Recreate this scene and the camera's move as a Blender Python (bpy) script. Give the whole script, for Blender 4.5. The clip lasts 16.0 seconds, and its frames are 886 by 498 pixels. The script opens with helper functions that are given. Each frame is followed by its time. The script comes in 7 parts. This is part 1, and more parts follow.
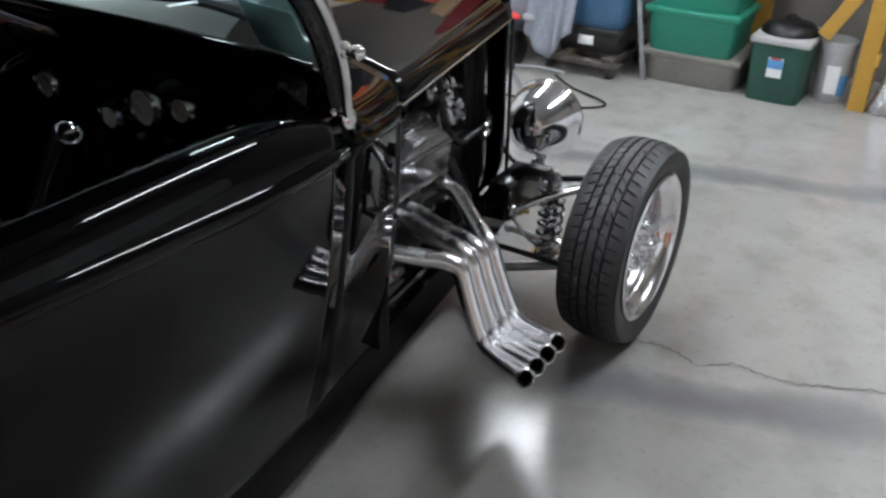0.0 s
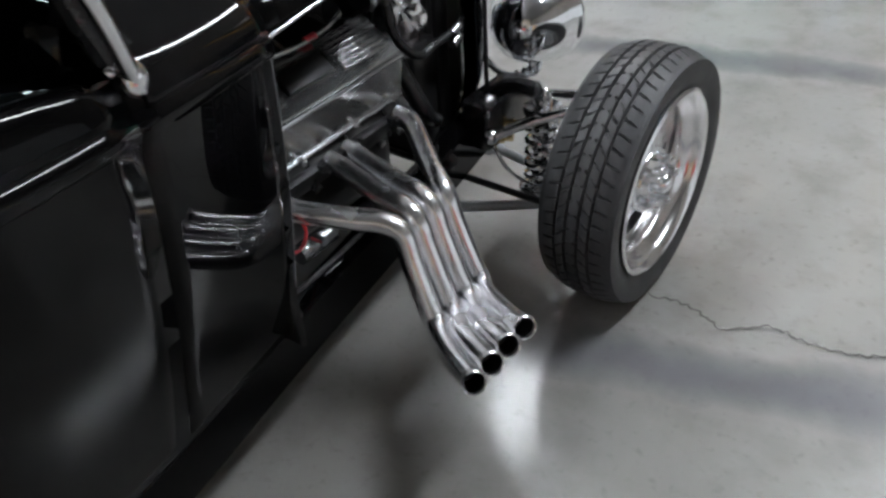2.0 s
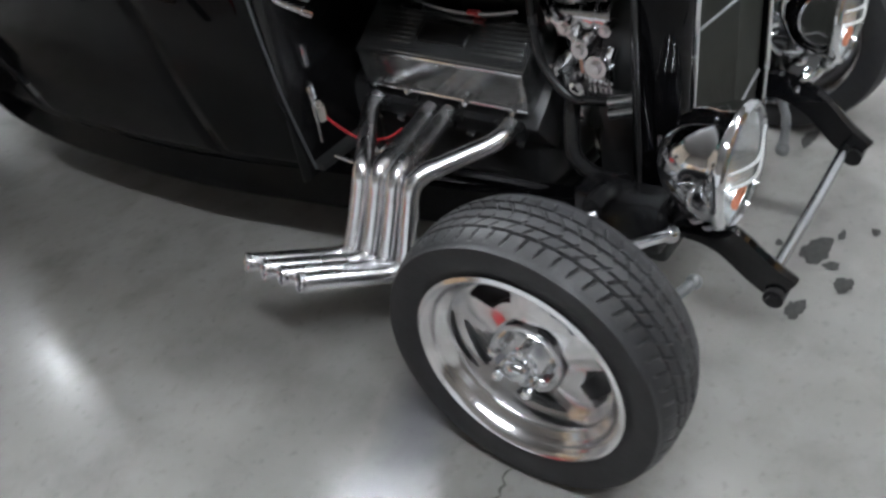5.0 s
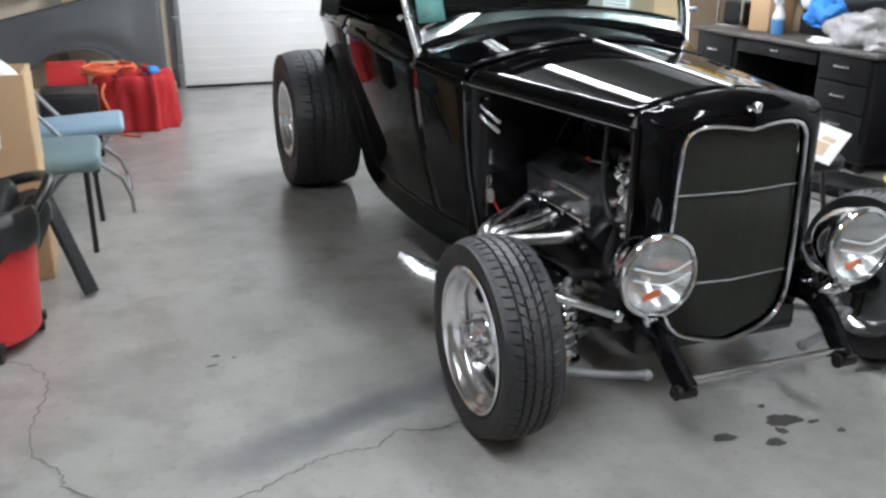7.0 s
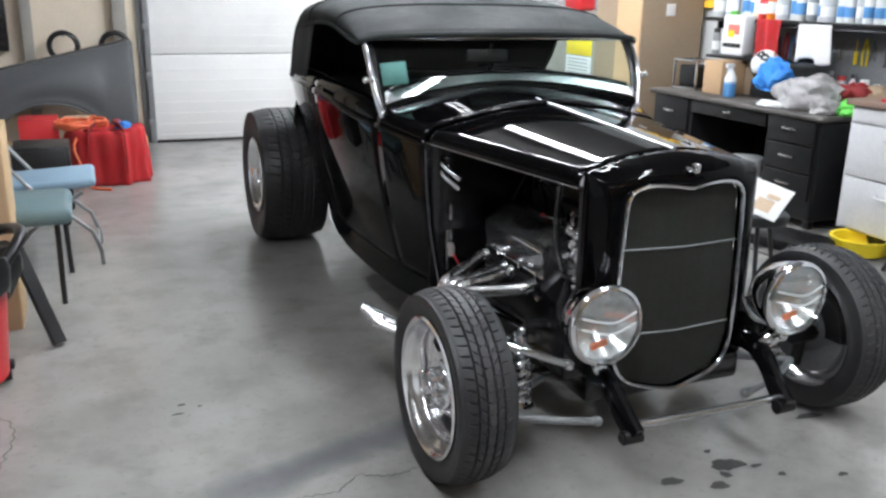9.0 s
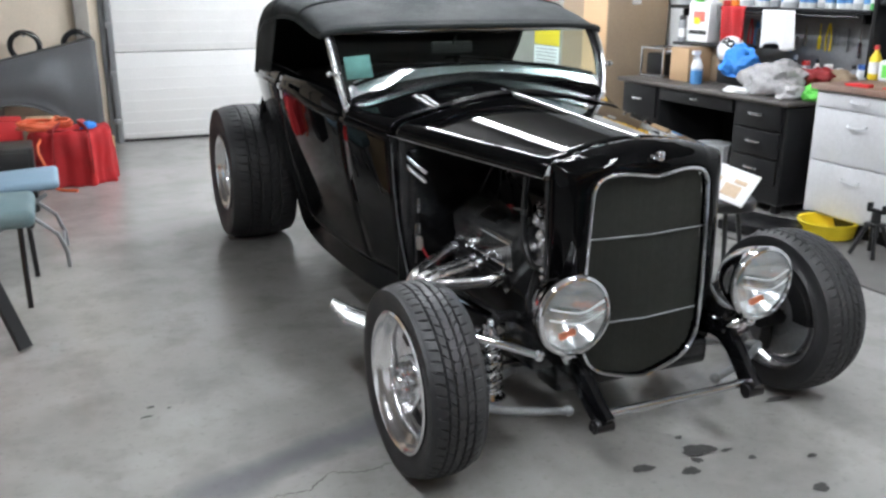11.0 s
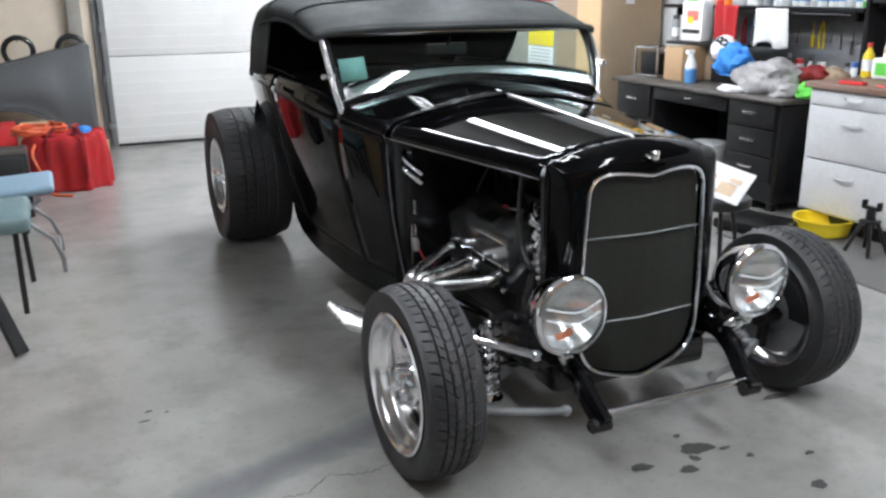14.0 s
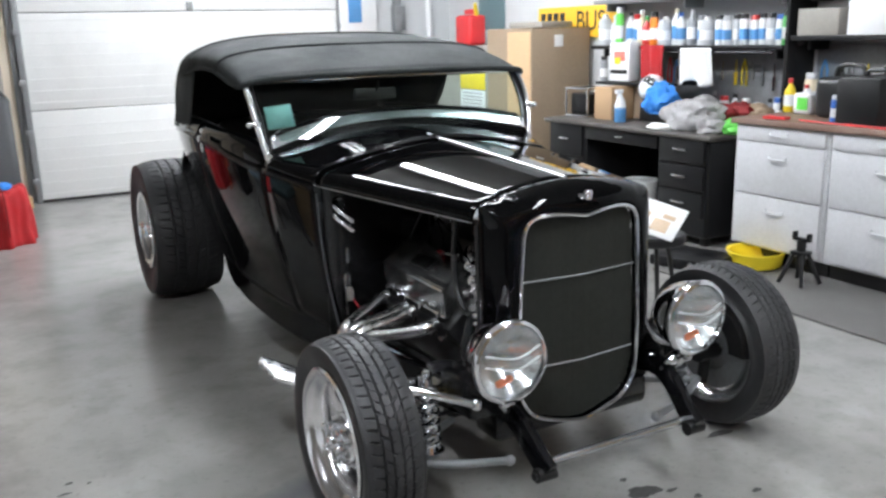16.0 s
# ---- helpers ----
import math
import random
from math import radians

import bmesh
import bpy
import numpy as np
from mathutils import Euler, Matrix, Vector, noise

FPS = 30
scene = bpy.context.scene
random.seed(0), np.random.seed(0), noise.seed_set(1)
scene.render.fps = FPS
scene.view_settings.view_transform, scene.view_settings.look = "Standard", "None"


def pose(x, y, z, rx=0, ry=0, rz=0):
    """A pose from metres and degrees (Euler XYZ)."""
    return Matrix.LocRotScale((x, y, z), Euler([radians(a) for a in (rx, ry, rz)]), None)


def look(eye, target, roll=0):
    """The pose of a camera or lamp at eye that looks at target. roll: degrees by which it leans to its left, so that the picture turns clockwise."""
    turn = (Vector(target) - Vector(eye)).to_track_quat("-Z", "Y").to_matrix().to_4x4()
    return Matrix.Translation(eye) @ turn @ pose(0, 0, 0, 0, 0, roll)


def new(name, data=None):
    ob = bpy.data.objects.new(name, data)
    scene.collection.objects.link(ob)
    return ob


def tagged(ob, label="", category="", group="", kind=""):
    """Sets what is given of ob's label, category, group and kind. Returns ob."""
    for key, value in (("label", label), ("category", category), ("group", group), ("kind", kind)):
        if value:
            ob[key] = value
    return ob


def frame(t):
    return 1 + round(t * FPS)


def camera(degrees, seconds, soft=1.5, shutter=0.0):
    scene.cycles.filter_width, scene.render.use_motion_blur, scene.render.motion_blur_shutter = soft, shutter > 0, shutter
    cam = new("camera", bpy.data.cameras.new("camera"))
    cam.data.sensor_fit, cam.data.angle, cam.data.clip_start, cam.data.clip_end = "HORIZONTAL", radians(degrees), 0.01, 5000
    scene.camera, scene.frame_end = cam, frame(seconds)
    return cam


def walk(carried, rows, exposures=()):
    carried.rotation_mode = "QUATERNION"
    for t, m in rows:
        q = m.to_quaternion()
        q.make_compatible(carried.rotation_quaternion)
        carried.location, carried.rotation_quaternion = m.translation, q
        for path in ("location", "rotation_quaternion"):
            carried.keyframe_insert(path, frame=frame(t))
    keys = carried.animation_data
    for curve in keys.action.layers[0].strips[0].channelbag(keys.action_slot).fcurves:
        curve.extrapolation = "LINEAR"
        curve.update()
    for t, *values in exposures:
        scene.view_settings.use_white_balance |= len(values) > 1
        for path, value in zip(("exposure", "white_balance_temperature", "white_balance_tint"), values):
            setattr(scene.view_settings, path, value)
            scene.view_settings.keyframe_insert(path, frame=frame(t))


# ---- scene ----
cam = camera(54.3, 16.0, 2.6, 0.5)
PATH = [
    (0, (-1.483, 2.179, 1.507), (-0.557, 0.698, 0.533), 1.0),
    (0.5, (-1.49, 2.172, 1.51), (-0.603, 0.675, 0.524), 0.7),
    (1, (-1.491, 2.027, 1.501), (-0.575, 0.593, 0.451), -0.6),
    (1.5, (-1.481, 1.838, 1.462), (-0.506, 0.487, 0.357), -1.9),
    (2, (-1.427, 1.6, 1.415), (-0.456, 0.353, 0.189), -3.5),
    (2.5, (-1.348, 1.329, 1.344), (-0.263, 0.228, 0.075), -2.3),
    (2.7, (-1.463, 1.184, 1.323), (-0.268, 0.179, 0.074), -0.3),
    (3, (-1.502, 1.013, 1.37), (-0.218, 0.288, 0.019), -2.0),
    (3.3, (-1.489, 0.894, 1.388), (-0.119, 0.335, 0.042), 0.7),
    (3.5, (-1.529, 0.707, 1.418), (-0.14, 0.419, 0.008), -0.5),
    (3.8, (-1.603, 0.446, 1.493), (-0.183, 0.542, 0.088), -5.6),
    (4, (-1.676, 0.306, 1.5), (-0.207, 0.548, 0.164), -4.9),
    (4.2, (-1.779, 0.105, 1.504), (-0.341, 0.518, 0.177), -6.2),
    (6.3, (-1.651, -1.698, 1.393), (-0.833, -0.027, 0.658), -3.2),
    (6.5, (-1.664, -1.837, 1.393), (-0.862, -0.132, 0.723), -1.3),
    (7, (-1.713, -2.117, 1.424), (-1.053, -0.358, 0.737), 0.3),
    (7.5, (-1.709, -2.22, 1.449), (-1.056, -0.436, 0.826), 1.3),
    (8, (-1.706, -2.239, 1.459), (-1.046, -0.444, 0.874), 1.0),
    (8.5, (-1.711, -2.247, 1.462), (-1.037, -0.455, 0.882), 0.8),
    (9, (-1.725, -2.247, 1.461), (-0.989, -0.476, 0.893), 1.1),
    (11.5, (-1.689, -2.246, 1.46), (-0.904, -0.502, 0.875), 0.1),
    (12, (-1.689, -2.245, 1.459), (-0.925, -0.489, 0.881), 0.2),
    (12.5, (-1.689, -2.243, 1.46), (-0.92, -0.494, 0.869), -0.0),
    (13, (-1.696, -2.239, 1.459), (-0.913, -0.493, 0.878), -0.1),
    (13.5, (-1.696, -2.244, 1.457), (-0.911, -0.499, 0.875), -0.1),
    (14, (-1.694, -2.248, 1.461), (-0.901, -0.506, 0.88), -0.4),
    (14.5, (-1.688, -2.247, 1.459), (-0.89, -0.505, 0.886), -0.7),
    (15, (-1.687, -2.254, 1.455), (-0.867, -0.518, 0.893), -0.7),
    (15.5, (-1.672, -2.251, 1.449), (-0.812, -0.515, 0.952), -1.4),
    (16, (-1.635, -2.19, 1.449), (-0.709, -0.485, 0.964), -1.5),
]
walk(cam, [(t, look(eye, target, roll)) for t, eye, target, roll in PATH])

# ---------- world and light ----------
world = bpy.data.worlds.new("world")
scene.world = world
world.use_nodes = True
world.node_tree.nodes["Background"].inputs[0].default_value = (0.5, 0.55, 0.6, 1)
world.node_tree.nodes["Background"].inputs[1].default_value = 0.05
scene.view_settings.exposure = 0.0


# ---------- materials ----------
def mat(name, base, rough=0.5, metal=0.0, vary=0.12, scale=6.0, fine=60.0, bump=0.0, dirt=None, dirt_amount=0.5,
        coat=0.0, rand=0.0, trans=0.0, emit=0.0, spec=None, island=0.0):
    """Base colour with large and fine noise, uneven roughness and a little relief."""
    m = bpy.data.materials.new(name)
    m.use_nodes = True
    t = m.node_tree
    n, l = t.nodes, t.links
    b = n["Principled BSDF"]
    tc = n.new("ShaderNodeTexCoord")
    big = n.new("ShaderNodeTexNoise")
    big.inputs["Scale"].default_value, big.inputs["Detail"].default_value = scale, 5
    small = n.new("ShaderNodeTexNoise")
    small.inputs["Scale"].default_value, small.inputs["Detail"].default_value = fine, 4
    l.new(tc.outputs["Object"], big.inputs["Vector"])
    l.new(tc.outputs["Object"], small.inputs["Vector"])
    add = n.new("ShaderNodeMath")
    add.operation = "ADD"
    l.new(big.outputs["Fac"], add.inputs[0])
    l.new(small.outputs["Fac"], add.inputs[1])
    ramp = n.new("ShaderNodeMapRange")
    ramp.inputs["From Min"].default_value, ramp.inputs["From Max"].default_value = 0.6, 1.4
    ramp.inputs["To Min"].default_value, ramp.inputs["To Max"].default_value = 1 - vary, 1 + vary
    l.new(add.outputs[0], ramp.inputs["Value"])
    mul = n.new("ShaderNodeMix")
    mul.data_type, mul.blend_type = "RGBA", "MULTIPLY"
    mul.inputs["Factor"].default_value = 1
    mul.inputs["A"].default_value = (*base, 1)
    l.new(ramp.outputs["Result"], mul.inputs["B"])
    col = mul.outputs["Result"]
    if rand:
        oi = n.new("ShaderNodeObjectInfo")
        rr = n.new("ShaderNodeMapRange")
        rr.inputs["To Min"].default_value, rr.inputs["To Max"].default_value = 1 - rand, 1 + rand
        l.new(oi.outputs["Random"], rr.inputs["Value"])
        mx = n.new("ShaderNodeMix")
        mx.data_type, mx.blend_type = "RGBA", "MULTIPLY"
        mx.inputs["Factor"].default_value = 1
        l.new(col, mx.inputs["A"])
        l.new(rr.outputs["Result"], mx.inputs["B"])
        col = mx.outputs["Result"]
    if dirt:
        dn = n.new("ShaderNodeTexNoise")
        dn.inputs["Scale"].default_value, dn.inputs["Detail"].default_value = scale * 0.45, 7
        dn.inputs["Roughness"].default_value = 0.65
        l.new(tc.outputs["Object"], dn.inputs["Vector"])
        dr = n.new("ShaderNodeMapRange")
        dr.inputs["From Min"].default_value, dr.inputs["From Max"].default_value = 0.48, 0.72
        dr.inputs["To Max"].default_value = dirt_amount
        l.new(dn.outputs["Fac"], dr.inputs["Value"])
        dm = n.new("ShaderNodeMix")
        dm.data_type = "RGBA"
        l.new(dr.outputs["Result"], dm.inputs["Factor"])
        l.new(col, dm.inputs["A"])
        dm.inputs["B"].default_value = (*dirt, 1)
        col = dm.outputs["Result"]
    l.new(col, b.inputs["Base Color"])
    rm = n.new("ShaderNodeMapRange")
    rm.inputs["From Min"].default_value, rm.inputs["From Max"].default_value = 0.3, 0.7
    rm.inputs["To Min"].default_value, rm.inputs["To Max"].default_value = max(0.0, rough * 0.8), min(1.0, rough * 1.2)
    l.new(big.outputs["Fac"], rm.inputs["Value"])
    l.new(rm.outputs["Result"], b.inputs["Roughness"])
    b.inputs["Metallic"].default_value = metal
    b.inputs["Coat Weight"].default_value = coat
    b.inputs["Coat Roughness"].default_value = 0.03
    b.inputs["Transmission Weight"].default_value = trans
    if spec is not None:
        b.inputs["Specular IOR Level"].default_value = spec
    if emit:
        b.inputs["Emission Color"].default_value = (*base, 1)
        b.inputs["Emission Strength"].default_value = emit
    if bump:
        bp = n.new("ShaderNodeBump")
        bp.inputs["Strength"].default_value, bp.inputs["Distance"].default_value = bump, 0.004
        l.new(small.outputs["Fac"], bp.inputs["Height"])
        l.new(bp.outputs["Normal"], b.inputs["Normal"])
    return m


BLACK = mat("black_paint", (0.002, 0.002, 0.0023), 0.028, vary=0.2, spec=0.15)
REFLECTOR = mat("lamp_reflector", (0.88, 0.89, 0.9), 0.21, 0.9, vary=0.12, scale=25, bump=0.25)
FRAME_BLACK = mat("frame_paint", (0.008, 0.008, 0.009), 0.22, vary=0.2, dirt=(0.03, 0.028, 0.026), dirt_amount=0.25)
CHROME = mat("chrome", (0.82, 0.83, 0.85), 0.09, 1.0, vary=0.04)
SATIN = mat("satin_chrome", (0.85, 0.86, 0.88), 0.36, 1.0, vary=0.05)
LIP = mat("polished_lip", (0.62, 0.63, 0.65), 0.2, 1.0, vary=0.08)
SOFT_CHROME = mat("brushed_chrome", (0.7, 0.71, 0.73), 0.18, 1.0, vary=0.08, fine=140)
ALLOY = mat("polished_alloy", (0.88, 0.87, 0.88), 0.18, 1.0, vary=0.06, bump=0.03)
PIPE = mat("pipe_chrome", (0.92, 0.92, 0.94), 0.24, 1.0, vary=0.06, scale=9, dirt=(0.6, 0.58, 0.58), dirt_amount=0.25)
DARK_METAL = mat("dark_metal", (0.02, 0.02, 0.022), 0.4, 0.6, vary=0.3, dirt=(0.05, 0.045, 0.04))
ENGINE_BLACK = mat("engine_black", (0.018, 0.018, 0.019), 0.36, 0.0, vary=0.3, bump=0.1)
HORN_BLACK = mat("horn_paint", (0.005, 0.005, 0.006), 0.06, vary=0.2)
COVER = mat("cover_black", (0.36, 0.364, 0.37), 0.13, 0.9, vary=0.2, scale=14)
RUBBER = mat("rubber", (0.018, 0.018, 0.02), 0.55, vary=0.25, fine=120, bump=0.2, dirt=(0.05, 0.049, 0.048), dirt_amount=0.5)
HOSE = mat("hose_rubber", (0.016, 0.016, 0.017), 0.24, vary=0.2)
CANVAS = mat("canvas", (0.0132, 0.0163, 0.017), 0.85, vary=0.2, scale=4, fine=400, bump=0.4)
INTERIOR = mat("black_leather", (0.022, 0.022, 0.023), 0.5, vary=0.2, bump=0.2)
MESH_DARK = mat("grille_mesh", (0.05, 0.052, 0.046), 0.5, 0.3, vary=0.2)
GRILLE_BAR = mat("grille_bar", (0.056, 0.058, 0.051), 0.45, 0.4, vary=0.2, rand=0.05)
GAUGE = mat("gauge_face", (0.75, 0.76, 0.77), 0.4, vary=0.04)
RED_WIRE = mat("red_wire", (0.5, 0.03, 0.04), 0.4)
BRASS = mat("brass_fitting", (0.6, 0.45, 0.2), 0.2, 1.0)
AMBER = mat("amber_lens", (0.75, 0.24, 0.13), 0.2, vary=0.1)
TEAL_PAPER = mat("teal_paper", (0.17, 0.35, 0.33), 0.7, vary=0.1)
CABINET_WHITE = mat("aged_white_paint", (0.58, 0.58, 0.6), 0.5, vary=0.1, scale=3, dirt=(0.34, 0.33, 0.33), dirt_amount=0.4, bump=0.06)
WHITE = mat("white_paint", (0.86, 0.86, 0.87), 0.45, vary=0.05, scale=2, dirt=(0.5, 0.5, 0.5), dirt_amount=0.3, bump=0.05)
DOOR_WHITE = mat("door_white", (0.9, 0.9, 0.89), 0.5, vary=0.04, scale=2, dirt=(0.58, 0.58, 0.58), dirt_amount=0.25, bump=0.08)
DARK_WALL = mat("dark_plywood", (0.16, 0.145, 0.13), 0.8, vary=0.2, scale=2, dirt=(0.07, 0.063, 0.056), dirt_amount=0.5, bump=0.2)
WALL = mat("wall_paint", (0.62, 0.63, 0.64), 0.8, vary=0.08, scale=1.5, dirt=(0.4, 0.4, 0.39), dirt_amount=0.4, bump=0.2)
CEILING = mat("ceiling_board", (0.21, 0.205, 0.2), 0.85, vary=0.08, scale=1.2, bump=0.2)
TAN_WALL = mat("raw_plywood", (0.74, 0.64, 0.52), 0.75, vary=0.12, scale=3, dirt=(0.55, 0.44, 0.33), dirt_amount=0.3, bump=0.2)
GREY_METAL = mat("grey_steel", (0.3, 0.31, 0.32), 0.45, 0.5, vary=0.15, dirt=(0.15, 0.14, 0.13))
PRIMER = mat("primer_grey", (0.085, 0.088, 0.095), 0.6, vary=0.1, scale=3, dirt=(0.06, 0.06, 0.062), dirt_amount=0.4)
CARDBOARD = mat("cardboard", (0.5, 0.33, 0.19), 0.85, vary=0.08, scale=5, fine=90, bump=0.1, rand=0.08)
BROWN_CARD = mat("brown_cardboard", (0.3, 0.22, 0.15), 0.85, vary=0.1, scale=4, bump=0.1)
WOOD = mat("pale_wood", (0.58, 0.4, 0.22), 0.6, vary=0.15, scale=8, bump=0.1)
YELLOW = mat("yellow_paint", (0.5, 0.28, 0.045), 0.55, vary=0.12, dirt=(0.24, 0.15, 0.06), dirt_amount=0.5, bump=0.1)
SIGN_YELLOW = mat("sign_yellow", (0.85, 0.47, 0.03), 0.5, vary=0.06)
BRIGHT_YELLOW = mat("bright_yellow", (0.85, 0.65, 0.03), 0.4, vary=0.06)
INK = mat("black_ink", (0.02, 0.02, 0.02), 0.6)
RED = mat("red_plastic", (0.62, 0.03, 0.035), 0.4, vary=0.1, bump=0.05)
DARK_RED = mat("dark_red_webbing", (0.2, 0.008, 0.01), 0.8, vary=0.2, bump=0.3)
RED_CLOTH = mat("red_cloth", (0.4, 0.012, 0.016), 0.8, vary=0.2, scale=8, fine=200, bump=0.4)
ORANGE = mat("orange_cord", (0.7, 0.13, 0.05), 0.5, vary=0.15)
BLUE_CLOTH = mat("blue_cloth", (0.03, 0.22, 0.65), 0.75, vary=0.2, bump=0.4)
BLUE_VINYL = mat("blue_vinyl", (0.23, 0.34, 0.44), 0.5, vary=0.08, bump=0.1)
TEAL_VINYL = mat("teal_vinyl", (0.13, 0.2, 0.22), 0.5, vary=0.1, bump=0.1)
BLACK_PLASTIC = mat("black_plastic", (0.014, 0.014, 0.015), 0.35, vary=0.2, bump=0.05)
BAG = mat("bin_bag", (0.015, 0.016, 0.016), 0.36, vary=0.3, scale=12, bump=0.3)
DESK = mat("desk_black", (0.006, 0.006, 0.007), 0.4, vary=0.2, dirt=(0.02, 0.02, 0.02), dirt_amount=0.3, spec=0.3)
DESK_TOP = mat("desk_top", (0.055, 0.048, 0.044), 0.5, vary=0.2, scale=9, dirt=(0.16, 0.14, 0.13), dirt_amount=0.4)
COUNTER = mat("brown_worktop", (0.2, 0.12, 0.09), 0.5, vary=0.2, dirt=(0.3, 0.25, 0.22), dirt_amount=0.4)
GREEN = mat("green_plastic", (0.018, 0.2, 0.135), 0.45, vary=0.1, rand=0.1)
DARK_GREEN = mat("dark_green_plastic", (0.016, 0.07, 0.05), 0.45, vary=0.1)
GREY_PLASTIC = mat("grey_plastic", (0.33, 0.31, 0.28), 0.5, vary=0.1, dirt=(0.2, 0.19, 0.17))
BLUE_CLEAR = mat("blue_plastic", (0.05, 0.12, 0.22), 0.36, vary=0.2)
LIME = mat("lime_plastic", (0.15, 0.65, 0.1), 0.4)
ORANGE_PLASTIC = mat("orange_plastic", (0.9, 0.25, 0.03), 0.4)
TUB_GREY = mat("grey_brown_plastic", (0.21, 0.2, 0.18), 0.5, vary=0.12, dirt=(0.13, 0.12, 0.11))
LID_GREY = mat("pale_grey_plastic", (0.4, 0.4, 0.41), 0.4, vary=0.15, dirt=(0.25, 0.25, 0.25))
BRIGHT_SHEET = mat("sheet_steel", (0.55, 0.55, 0.57), 0.28, 0.85, vary=0.15, scale=5, bump=0.05)
GREY_CLOTH = mat("grey_cloth", (0.25, 0.265, 0.31), 0.85, vary=0.2, scale=7, bump=0.4)
CLEAR_BAG = mat("clear_bag", (0.36, 0.35, 0.355), 0.2, vary=0.2, scale=20, bump=0.5)
PAPER = mat("white_paper", (0.82, 0.82, 0.83), 0.7, vary=0.04)
PRINT_RED = mat("print_red", (0.65, 0.18, 0.15), 0.6)
PRINT_TAN = mat("print_tan", (0.62, 0.47, 0.33), 0.6)
PRINT_BLUE = mat("print_blue", (0.1, 0.3, 0.6), 0.5)
TUBE = mat("lamp_tube", (0.90, 0.95, 1.0), 0.5, vary=0.0, emit=112.0)
MAT_GREY = mat("rubber_mat", (0.12, 0.115, 0.11), 0.8, vary=0.15, scale=5, fine=150, bump=0.4)
PAINTS = [mat("bottle_" + n, c, 0.35, vary=0.1) for n, c in (
    ("white", (0.8, 0.8, 0.8)), ("silver", (0.55, 0.56, 0.58)), ("black", (0.02, 0.02, 0.02)), ("red", (0.6, 0.04, 0.04)),
    ("blue", (0.05, 0.15, 0.5)), ("green", (0.08, 0.4, 0.1)), ("cream", (0.75, 0.68, 0.5)), ("grey", (0.3, 0.31, 0.33)))]


def clear_glass(name, tint, base, rough=0.02):
    """Clear sheet whose gloss grows from base towards grazing view, alike from both sides."""
    m = bpy.data.materials.new(name)
    m.use_nodes = True
    n, l = m.node_tree.nodes, m.node_tree.links
    n.remove(n["Principled BSDF"])
    tr, gl, mx, lw = n.new("ShaderNodeBsdfTransparent"), n.new("ShaderNodeBsdfGlossy"), n.new("ShaderNodeMixShader"), n.new("ShaderNodeLayerWeight")
    tr.inputs["Color"].default_value = (*tint, 1)
    gl.inputs["Roughness"].default_value = rough
    lw.inputs["Blend"].default_value = 0.5
    power, ramp = n.new("ShaderNodeMath"), n.new("ShaderNodeMapRange")
    power.operation = "POWER"
    power.inputs[1].default_value = 5.0
    ramp.inputs["To Min"].default_value, ramp.inputs["To Max"].default_value = base, 1.0
    l.new(lw.outputs["Facing"], power.inputs[0])
    l.new(power.outputs[0], ramp.inputs["Value"])
    l.new(ramp.outputs["Result"], mx.inputs[0])
    l.new(tr.outputs[0], mx.inputs[1])
    l.new(gl.outputs[0], mx.inputs[2])
    l.new(mx.outputs[0], n["Material Output"].inputs["Surface"])
    return m


GLASS = clear_glass("windshield_glass", (0.78, 0.92, 0.89), 0.06)
LENS = clear_glass("lamp_glass", (0.93, 0.95, 0.95), 0.06, 0.06)


